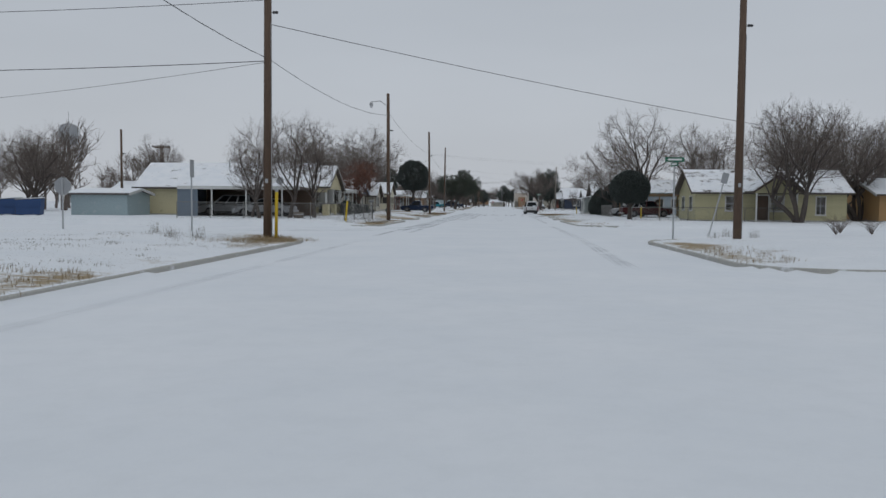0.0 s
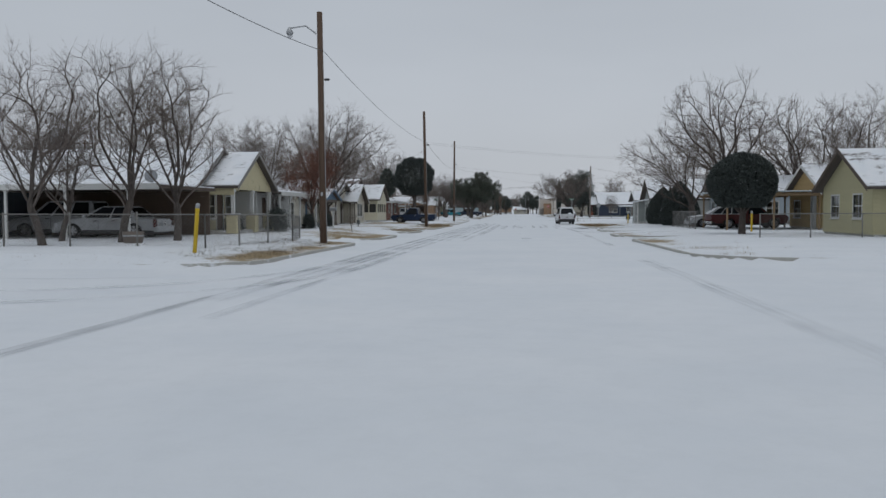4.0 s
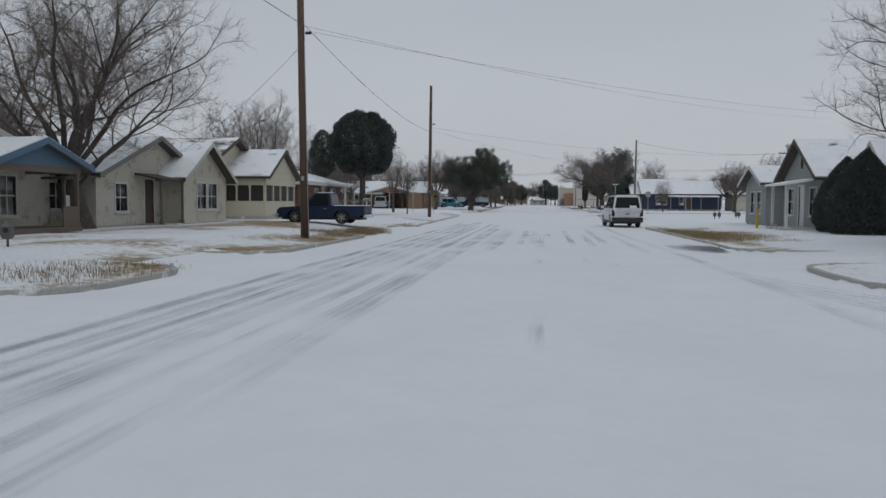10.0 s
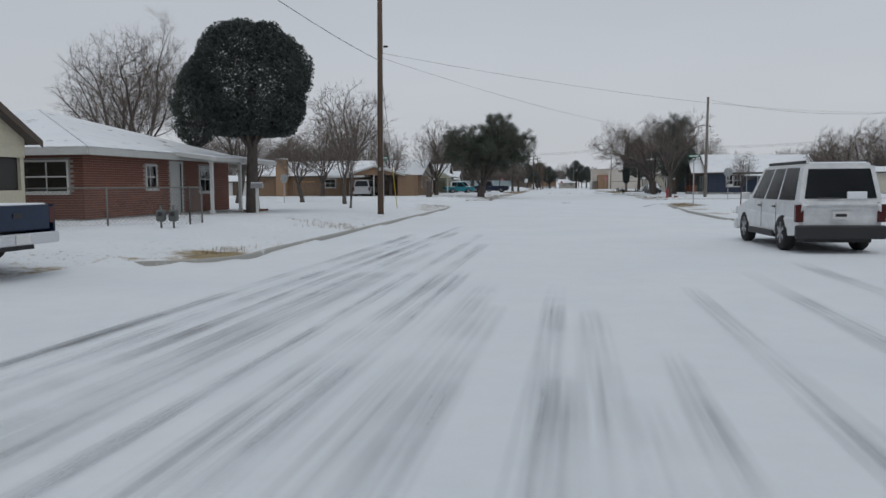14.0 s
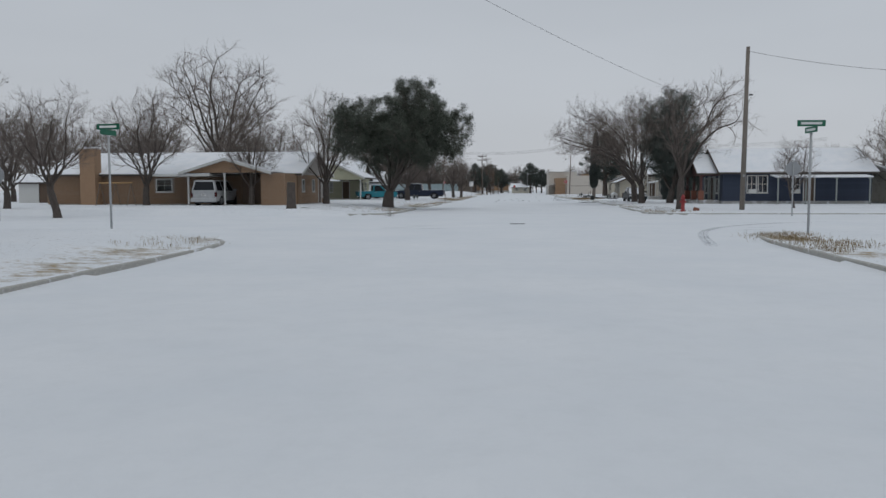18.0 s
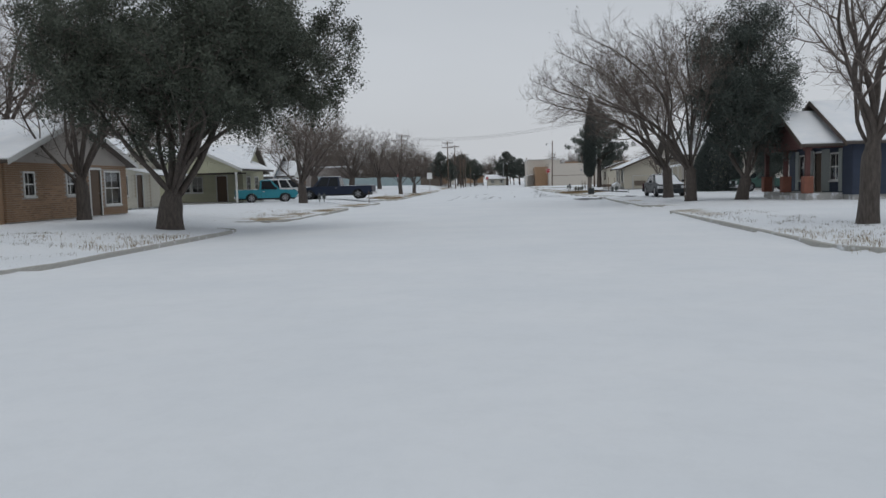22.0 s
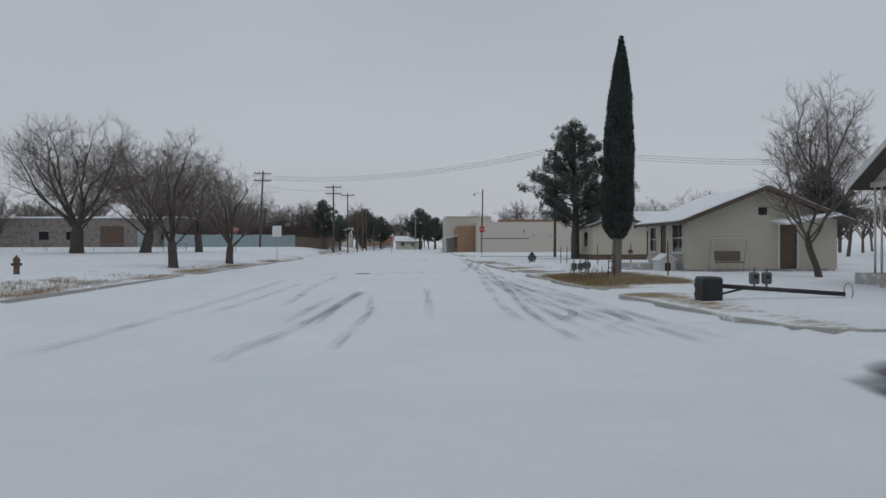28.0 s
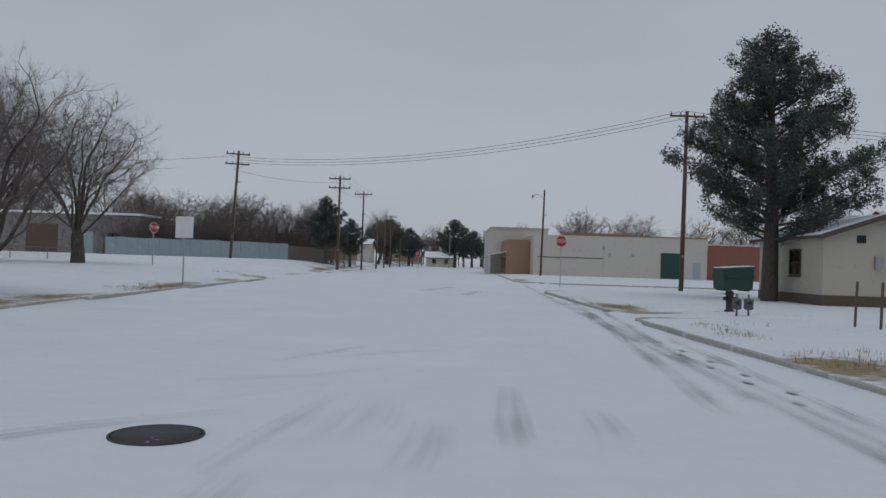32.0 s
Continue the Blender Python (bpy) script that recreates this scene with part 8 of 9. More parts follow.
# ---- bins, drums and yard clutter ----
chunk = thing("broken_brick_pier", pose(8.95, 178.6, 0.13, 0, 12, 35), "broken lump of red brick lying by the hydrant", "brick rubble")
part("lump", boxed(-0.17, 0.17, -0.12, 0.12, -0.05, 0.2, 0.03), M["brick_red"], chunk)
part("snow_cap", boxed(-0.13, 0.12, -0.09, 0.09, 0.2, 0.225, 0.01), M["snow"], chunk)
drum = thing("plastic_drum", pose(-44.7, 187.0, ground_z(-44.7, 187.0)), "blue plastic drum standing on the far lawn", "drum")
part("barrel", lathe(bmesh.new(), [(0.27, -0.05), (0.29, 0.05), (0.3, 0.3), (0.315, 0.33), (0.3, 0.36), (0.3, 0.6), (0.315, 0.63), (0.29, 0.9)], 16), M["bin_blue"], drum)
part("lid", lathe(bmesh.new(), [(0.29, 0.9), (0.27, 0.93), (0.05, 0.935)], 16), M["bin_blue"], drum)
yf = thing("board_fence", Matrix(), "weathered brown board fence behind the corner lot", "fence")
for k in range(56):
    bx = -72.08 + 0.42 * k
    part("board", boxed(bx, bx + 0.4, 193.0 + 0.02 * (k % 2), 193.03 + 0.02 * (k % 2), 0.1, 2.05 + 0.05 * math.sin(k * 2.7)), M["old_wood"], yf)
for z in (0.5, 1.4):
    part("rail", boxed(-72.0, -48.58, 193.06, 193.12, z, z + 0.09), M["old_wood"], yf)
house("shed", "small white garden shed with a snowy roof beside the tan house", pose(-48.0, 199.5, 0.3), 4.2, 3.2, 1.9, 0.7, "x", "white", base=0.05, boards=0, snow="snow", category="shed", over=0.25, openings={"s": [("door_brown", 2.0, 2.9, 0.0, 1.75)]})

def dumpster(m, label, mat, lx=1.8, ly=1.4, h=1.3):
    e = thing("dumpster", m, label, "dumpster")
    bm = bmesh.new()
    prism(bm, [(-lx / 2 + 0.1, 0.1), (lx / 2 - 0.1, 0.1), (lx / 2, h), (-lx / 2, h * 0.9)], -ly / 2, ly / 2)
    part("bin", bm, M[mat], e)
    part("lid", plate(bmesh.new(), [(-lx / 2 - 0.03, -ly / 2, h * 0.9 + 0.05), (lx / 2 + 0.03, -ly / 2, h + 0.05), (lx / 2 + 0.03, ly / 2, h + 0.05), (-lx / 2 - 0.03, ly / 2, h * 0.9 + 0.05)], 0.045), M["plastic"], e)
    part("snow_cap", plate(bmesh.new(), [(-lx / 2, -ly / 2 + 0.05, h * 0.9 + 0.1), (lx / 2, -ly / 2 + 0.05, h + 0.1), (lx / 2, ly / 2 - 0.05, h + 0.1), (-lx / 2, ly / 2 - 0.05, h * 0.9 + 0.1)], 0.045), M["snow"], e)
    for s in (-1, 1):
        part("side_rib", boxed(-lx / 2, lx / 2, s * (ly / 2 + 0.03) - 0.03, s * (ly / 2 + 0.03) + 0.03, h * 0.55, h * 0.65), M[mat], e)
        part("foot", boxed(s * lx * 0.35 - 0.06, s * lx * 0.35 + 0.06, -ly / 2 + 0.1, ly / 2 - 0.1, 0.0, 0.1), M["plastic"], e)
    return e


dumpster(pose(-35.6, 57.6, 0.3, 0, 0, 20), "blue metal dumpster with snow on its lid", "bin_blue")
dumpster(pose(-38.0, 58.6, 0.3, 0, 0, 8), "second blue dumpster beside the first", "bin_blue")
dumpster(pose(17.7, 296.6, 0.18, 0, 0, 5), "dark green dumpster behind the pine", "bin_green", 2.0, 1.6, 1.5)
shed = house("shed", "low green-grey shed with a flat snowy roof", pose(-34.0, 60.5, 0.3), 4.6, 4.0, 1.7, 0.35, "x", "tin", base=0.05, boards=0, snow="snow", category="shed", over=0.3)

mail = thing("basketball_hoop", pose(7.5, 232.7, 0.02, 0, 0, 0) @ Matrix.Scale(0.86, 4), "toppled basketball hoop lying on the verge", "basketball hoop")
part("base_tank", boxed(-0.45, 0.1, -0.4, 0.35, 0.0, 0.75, 0.06), M["bin_black"], mail)
for z in (0.25, 0.5):
    part("tank_rib", boxed(-0.47, -0.451, -0.36, 0.31, z - 0.04, z + 0.04), M["plastic"], mail)
part("pole", tube(bmesh.new(), (0.0, 0, 0.5), (3.4, -0.5, 0.28), 0.06, n=10), M["plastic"], mail)
part("brace", tube(bmesh.new(), (0.05, 0.2, 0.2), (0.9, -0.1, 0.45), 0.03, n=8), M["plastic"], mail)
rg = bmesh.new()
for k in range(20):
    a, b = k * math.tau / 20, (k + 1) * math.tau / 20
    tube(rg, (3.5, -0.5 + 0.23 * math.cos(a), 0.35 + 0.23 * math.sin(a)), (3.5, -0.5 + 0.23 * math.cos(b), 0.35 + 0.23 * math.sin(b)), 0.018, n=5, caps=False)
part("ring", rg, M["steel"], mail)
dh = thing("doghouse", pose(12.1, 251.3, 0.17, 0, 0, 10) @ Matrix.Scale(0.78, 4), "small white doghouse with a snowy roof", "doghouse")
part("wall", boxed(-0.5, 0.5, -0.45, 0.45, -0.05, 0.7), M["white"], dh)
part("gable", prism(bmesh.new(), [(-0.5, 0.7), (0.5, 0.7), (0, 1.0)], -0.45, 0.45), M["white"], dh)
for s in (-1, 1):
    part("roof_slab", plate(bmesh.new(), [(s * 0.6, -0.52, 0.68), (s * 0.6, 0.52, 0.68), (0, 0.52, 1.06), (0, -0.52, 1.06)], 0.05), M["snow"], dh)
# near-black plate on the closed wall, painted as the opening's inner shade
part("doorway", boxed(-0.18, 0.18, -0.46, -0.4505, 0.0, 0.5), M["dark"], dh)
bn = thing("garden_swing", pose(14.4, 249.2, 0.17), "wooden garden swing seat with a metal frame", "garden seat")
part("seat", boxed(-0.6, 0.6, -0.2, 0.25, 0.42, 0.48), M["old_wood"], bn)
part("backrest", boxed(-0.6, 0.6, 0.26, 0.31, 0.5, 0.95), M["old_wood"], bn)
for s in (-0.8, 0.8):
    part("frame_leg", tube(bmesh.new(), (s, -0.45, -0.1), (s, 0, 1.5), 0.025, n=6), M["steel"], bn)
    part("frame_leg", tube(bmesh.new(), (s, 0.45, -0.1), (s, 0, 1.5), 0.025, n=6), M["steel"], bn)
part("top_bar", tube(bmesh.new(), (-0.85, 0, 1.5), (0.85, 0, 1.5), 0.025, n=6), M["steel"], bn)
for x, y, h in ((9.8, 266.0, 1.1), (10.1, 265.4, 1.1), (13.4, 262.0, 1.3), (11.6, 263.0, 1.25), (10.4, 210.2, 1.9), (10.6, 246.0, 1.4), (6.9, 138.4, 0.9), (-16.9, 114.6, 1.5), (-10.2, 220.0, 0.9)):
    fp = thing("fence_post", pose(x, y, ground_z(x, y), 0, random.uniform(-3, 3)), "thin dark steel fence post standing alone", "post", "loose fence posts")
    part("stake", boxed(-0.025, 0.025, -0.02, 0.02, -0.3, h), M["brown"], fp)
fs = thing("yard_sign", pose(7.95, 244.6, 0.17, 0, 0, 30), "small dark metal sign frame in the dead grass", "sign frame")
for s in (-0.16, 0.16):
    part("upright", boxed(s - 0.015, s + 0.015, -0.012, 0.012, -0.2, 0.85), M["plastic"], fs)
for z in (0.35, 0.6, 0.85):
    part("crossbar", boxed(-0.16, 0.16, -0.01, 0.01, z - 0.015, z + 0.015), M["plastic"], fs)
pt = thing("tree_pot", pose(-14.4, 55.4, 0.35), "wooden half-barrel planter under the tree", "planter")
part("barrel", lathe(bmesh.new(), [(0.3, -0.05), (0.36, 0.2), (0.38, 0.42), (0.34, 0.42), (0.3, 0.36)], 16), M["old_wood"], pt)
part("hoop", lathe(bmesh.new(), [(0.372, 0.24), (0.385, 0.30)], 16), M["steel"], pt)
for x, y, r2 in ((-14.0, 71.0, 0.75), (-14.6, 72.6, 0.6), (-15.4, 68.0, 0.55), (-14.6, 79.6, 0.5), (-14.7, 84.9, 0.5)):
    sb = thing("dark_shrub", pose(x, y, ground_z(x, y)), "dark clipped evergreen shrub by the porch", "shrub")
    c = [Vector((math.cos(a) * r2 * q, math.sin(a) * r2 * q, r2 * (0.3 + zz))) for a in np.linspace(0, 6, 8) for q, zz in ((0.6, 0.2), (0.45, 0.8), (0.1, 1.1))]
    v, f = leaf_cloud(random.Random(int(x * 7 + y)), c, 110, 0.035, r2 * 0.24)
    part("foliage", mesh_of("foliage", v, f, M["leaf_dark"]), None, sb)
    part("stem", tube(bmesh.new(), (0, 0, -0.1), (0, 0, r2), 0.03, n=6), M["bark"], sb)
for x, y in ((16.2, 39.9), (18.2, 40.6), (17.1, 41.6)):
    sb = thing("bare_bush", pose(x, y, 0.17), "low tangled leafless bush on the corner", "bush")
    w = Limbs()
    rg2 = random.Random(int(x * 10))
    for k in range(46):
        a, r2 = rg2.uniform(0, math.tau), rg2.uniform(0.2, 0.9)
        p1 = Vector((math.cos(a) * r2 * 0.5, math.sin(a) * r2 * 0.5, rg2.uniform(0.3, 0.6)))
        w.run([Vector((0, 0, -0.1)), p1, p1 + Vector((math.cos(a + 0.5) * 0.4, math.sin(a + 0.5) * 0.4, rg2.uniform(0.0, 0.4)))], [0.008, 0.005, 0.003], 3)
    part("stems", mesh_of("stems", w.v, w.f, M["twig"]), None, sb)

# ---- the blocks beyond the third crossing ----
shop = thing("shop_building", pose(10.0, 343.0, 0.1), "long pale stucco shop building with a brick-topped parapet", "building")
part("south_wall", boxed(0.0, 21.0, 0.0, 0.3, -0.4, 5.0), M["stucco"], shop)
part("parapet", boxed(3.5, 12.0, -0.03, 0.33, 5.0, 5.35), M["brick_tan"], shop)
part("parapet", boxed(12.01, 21.0, -0.03, 0.33, 4.72 + 0.281, 5.18), M["brick_tan"], shop)
part("brick_end", boxed(21.01, 31.0, 0.4, 10.0, -0.4, 4.3), M["brick_red"], shop)
part("brick_end_cap", boxed(21.01, 31.05, 0.36, 0.44, 4.301, 4.5), M["concrete"], shop)
part("west_wall", boxed(0.0, 0.3, 0.31, 34.0, -0.4, 5.0), M["stucco"], shop)
part("roof_deck", boxed(0.3, 21.0, 0.31, 34.0, 4.5, 4.7), M["snow"], shop)
part("wall_band", boxed(0.5, 8.5, -0.03, -0.001, 2.25, 2.35), M["brown"], shop)
part("roller_door", boxed(15.4, 18.2, -0.04, -0.001, -0.1, 3.2), M["bin_green"], shop, "dark green roller door")
part("side_door", boxed(19.3, 20.2, -0.04, -0.001, -0.1, 2.1), M["tin"], shop)
for x in (9.0, 11.8):
    part("wall_vent", boxed(x, x + 0.4, -0.05, -0.001, 2.6, 3.0), M["steel"], shop)
fb = part("front_block", boxed(-4.5, 3.4, 14.0, 34.0, -0.4, 6.2), M["stucco"], shop, "taller flat-roofed front block")
part("front_cap", boxed(-4.6, 3.5, 13.9, 34.1, 6.201, 6.4), M["concrete"], fb)
part("brick_front", boxed(-3.0, -0.02, 4.0, 13.95, -0.4, 4.4), M["brick_tan"], shop, "brick shop front with an awning")
aw = part("awning", plate(bmesh.new(), [(-3.0, 4.0, 2.9), (-3.0, 13.9, 2.9), (-5.4, 13.9, 2.4), (-5.4, 4.0, 2.4)], 0.08), M["snow"], shop)
for y in (4.4, 9.0, 13.4):
    part("awning_post", tube(bmesh.new(), (-5.2, y, -0.2), (-5.2, y, 2.4), 0.05, n=8), M["white"], aw)
for y in (5.0, 8.0, 11.0):
    part("shop_window", boxed(-3.03, -3.001, y, y + 2.0, 0.7, 2.2), M["car_glass"], shop)

# pale tin fence across the side street
tf = thing("tin_fence", Matrix(), "weathered pale blue corrugated tin fence", "fence")
fa, fb2 = Vector((-36.0, 329.0, 0)), Vector((-14.6, 338.5, 0))
npan = 22
for k in range(npan):
    a, b = fa.lerp(fb2, k / npan), fa.lerp(fb2, (k + 0.985) / npan)
    d = (b - a).normalized()
    nn = Vector((-d.y, d.x, 0))
    vv, ff = [], []
    ribs = 16
    hh = 1.75 + 0.12 * random.random() - (0.25 if k > 17 else 0)
    for i in range(ribs + 1):
        q = a.lerp(b, i / ribs) + nn * (0.018 if i % 2 else -0.018)
        z = ground_z(q.x, q.y)
        vv += [(q.x, q.y, z - 0.05), (q.x, q.y, z + hh), (q.x - nn.x * -0.01, q.y - nn.y * -0.01, z + hh), (q.x + nn.x * 0.01, q.y + nn.y * 0.01, z - 0.05)]
    for i in range(ribs):
        for e in range(4):
            ff.append((4 * i + e, 4 * i + (e + 1) % 4, 4 * (i + 1) + (e + 1) % 4, 4 * (i + 1) + e))
    part("tin_panel", mesh_of("tin_panel", vv, ff, M["tin"] if k < 18 else M["old_wood"]), None, tf)
wsb = thing("workshop_building", pose(-62.0, 334.0, ground_z(-40, 334)), "grey flat-roofed workshop with a roller door", "building")
part("wall", boxed(0, 27.5, 0, 12, -0.4, 4.3), M["old_stucco"], wsb)
part("roof_slab", boxed(-0.2, 27.7, -0.2, 12.2, 4.301, 4.55), M["snow"], wsb)
part("roller_door", boxed(15.0, 18.5, -0.05, -0.001, 0, 3.1), M["brown"], wsb)
part("shop_door", boxed(20.5, 22.5, -0.05, -0.001, 0, 2.4), M["tin"], wsb)
for x in (6.0, 10.0, 24.0):
    part("shop_window", boxed(x, x + 1.4, -0.04, -0.001, 1.1, 2.3), M["car_glass"], wsb)
# thicket behind the fence
brush = Limbs()
rb2 = random.Random(77)
for k in range(2600):
    u = rb2.random()
    q = fa.lerp(fb2, u) + Vector((rb2.gauss(0, 1.2), rb2.uniform(1.5, 7), 0))
    z = ground_z(q.x, q.y)
    hh = rb2.uniform(3.0, 6.4) * (0.7 + 0.5 * noise.noise((q.x * 0.3, q.y * 0.3, 1.0)))
    p1 = q + Vector((rb2.gauss(0, 0.4), rb2.gauss(0, 0.4), z + hh * 0.5))
    p2 = p1 + Vector((rb2.gauss(0, 0.5), rb2.gauss(0, 0.5), hh * 0.5))
    brush.run([Vector((q.x, q.y, z)), p1, p2], [0.022, 0.014, 0.006], 3)
    for j in range(3):
        s = p1.lerp(p2, rb2.random())
        brush.run([s, s + Vector((rb2.gauss(0, 0.5), rb2.gauss(0, 0.5), rb2.uniform(0.2, 0.9)))], [0.010, 0.005], 3)
tagged(new("thicket", mesh_of("thicket", brush.v, brush.f, M["twig"])), "dense leafless thicket behind the tin fence", "thicket", kind="stuff")
# far houses closing the street
for x, y, w, d, h, r, wall, lab in ((-6.5, 458, 8, 8, 2.4, 1.5, "cream_pale", "distant pale house closing the street"), (-17.0, 462, 9, 8, 2.8, 0.6, "brick_tan", "distant low brown building closing the street"), (-24, 356, 10, 9, 3.4, 0.8, "brick_tan", "brown low shop beside the street poles"), (-25, 392, 10, 10, 3.0, 1.0, "stucco", "distant pale building along the street"),
                               (12, 396, 12, 14, 3.2, 0.6, "brick_tan", "distant low brick shop"), (14, 430, 12, 10, 3.0, 1.4, "cream_pale", "distant pale house by the road"), (-60, 118, 12, 9, 2.6, 1.6, "cream_pale", "distant pale house with a snowy roof"),
                               (38, 56, 12, 8, 2.6, 1.6, "brick_tan", "ochre house with a snowy roof past the bare bushes"), (46, 186, 14, 9, 2.6, 1.4, "stucco", "distant white house with a snowy roof"), (-52, 154, 10, 8, 2.2, 1.2, "tin", "distant tin-clad shed with a snowy roof")):
    house("distant_house", lab, pose(x, y, ground_z(x, y)), w, d, h, r, "x", wall, base=0.1, boards=0, snow="snow", board_sides="", openings={"s": wins((w * 0.2, w * 0.2 + 1.1, 0.8, 1.9), (w * 0.6, w * 0.6 + 1.1, 0.8, 1.9))})
# water tower far off
wt = thing("water_tower", pose(-178, 316, 0), "far pale water tower on tall legs", "water tower")
part("tank", lathe(bmesh.new(), [(0.5, 24.0), (3.4, 25.2), (3.8, 26.5), (3.8, 31.0), (3.2, 32.4), (0.3, 33.6)], 20), M["sign_back"], wt)
for k in range(6):
    a = k * math.tau / 6
    part("leg", tube(bmesh.new(), (5 * math.cos(a), 5 * math.sin(a), 0), (3.4 * math.cos(a), 3.4 * math.sin(a), 25.6), 0.22, n=6), M["sign_back"], wt)
part("riser", tube(bmesh.new(), (0, 0, 0), (0, 0, 24.2), 0.6, n=10), M["sign_back"], wt)
part("aerial", tube(bmesh.new(), (0, 0, 33.5), (0, 0, 38.0), 0.08, n=5), M["sign_back"], wt)

# far bare woods ringing the town
woods = Limbs()
rw = random.Random(99)


def wood_tree(x, y, h):
    z = ground_z(x, y)
    woods.run([Vector((x, y, z)), Vector((x + rw.gauss(0, 0.2), y, z + h * 0.4))], [0.22, 0.14], 5)
    for k in range(9):
        a = rw.uniform(0, math.tau)
        s = Vector((x, y, z + h * rw.uniform(0.2, 0.42)))
        m1 = s + Vector((math.cos(a) * h * 0.16, math.sin(a) * h * 0.16, h * rw.uniform(0.16, 0.3)))
        woods.run([s, m1], [0.09, 0.06], 4)
        for j in range(6):
            m2 = m1 + Vector((rw.gauss(0, h * 0.10), rw.gauss(0, h * 0.10), h * rw.uniform(0.06, 0.2)))
            woods.run([m1, m2], [0.05, 0.03], 3)
            for i in range(4):
                woods.run([m2, m2 + Vector((rw.gauss(0, h * 0.06), rw.gauss(0, h * 0.06), h * rw.uniform(0.03, 0.14)))], [0.03, 0.012], 3)


for k in range(300):
    side = rw.choice((-1, 1))
    if k < 200:
        y = rw.uniform(60, 420)
        x = side * rw.uniform(46, 95) if not (140 < y < 180 or 26 < y < 54) else side * rw.uniform(70, 130)
    else:
        y = rw.uniform(455, 560)
        x = rw.uniform(-90, 90)
    wood_tree(x, y, rw.uniform(6.5, 11))
tagged(new("far_bare_woods", mesh_of("far_bare_woods", woods.v, woods.f, M["twig"])), "distant leafless trees behind the houses of the town", "woods", kind="stuff")

# ---- marks in the snow: tyre tracks, manholes, bared patches, dead grass ----
def track(pts, width, mat="track", name="tyre_track", z=0.012, step=0.8, strength=1.0, crisp=False, label="tyre tracks pressed into the snow on the street"):
    """A soft-edged strip along the roadway."""
    P = [Vector((*p, 0)) for p in pts]
    fine = []
    for i in range(len(P) - 1):
        p0, p1, p2, p3 = P[max(i - 1, 0)], P[i], P[i + 1], P[min(i + 2, len(P) - 1)]
        n = max(1, int((p2 - p1).length / step))
        for k in range(n):
            t = k / n
            fine.append(0.5 * ((2 * p1) + (p2 - p0) * t + (2 * p0 - 5 * p1 + 4 * p2 - p3) * t * t + (3 * p1 - p0 - 3 * p2 + p3) * t ** 3))
    fine.append(P[-1])
    v, f, fade, along = [], [], [], []
    run = 0.0
    cols = ((-0.5, 0.0), (-0.4, 0.9), (0.0, 1.0), (0.4, 0.9), (0.5, 0.0)) if crisp else ((-0.5, 0.0), (-0.3, 0.55), (0.0, 1.0), (0.3, 0.55), (0.5, 0.0))
    for i, p in enumerate(fine):
        d = (fine[min(i + 1, len(fine) - 1)] - fine[max(i - 1, 0)]).normalized()
        n = Vector((-d.y, d.x, 0))
        run += (p - fine[i - 1]).length if i else 0
        end = min(1.0, i / 3, (len(fine) - 1 - i) / 3)
        for c, w in cols:
            q = p + n * c * width
            v.append((q.x, q.y, ground_z(q.x, q.y) + z + 0.006))
            fade.append(w * end * strength)
            along.append((c * width, run, 0))
    m = len(cols)
    for i in range(len(fine) - 1):
        for k in range(m - 1):
            f.append((i * m + k, i * m + k + 1, (i + 1) * m + k + 1, (i + 1) * m + k))
    me = mesh_of(name, v, f, M[mat])
    a = me.attributes.new("fade", "FLOAT", "POINT")
    a.data.foreach_set("value", fade)
    b = me.attributes.new("along", "FLOAT_VECTOR", "POINT")
    b.data.foreach_set("vector", [c for q in along for c in q])
    return tagged(new(name, me), label, "tyre track", kind="structure")


def lane(x0, y0, x1, y1, w=0.5, mat="track", bend=0.0, z=0.012, s=1.0):
    n = max(2, int(abs(y1 - y0) / 12))
    return track([(x0 + (x1 - x0) * k / n + bend * math.sin(math.pi * k / n), y0 + (y1 - y0) * k / n) for k in range(n + 1)], w, mat, z=z, strength=s)


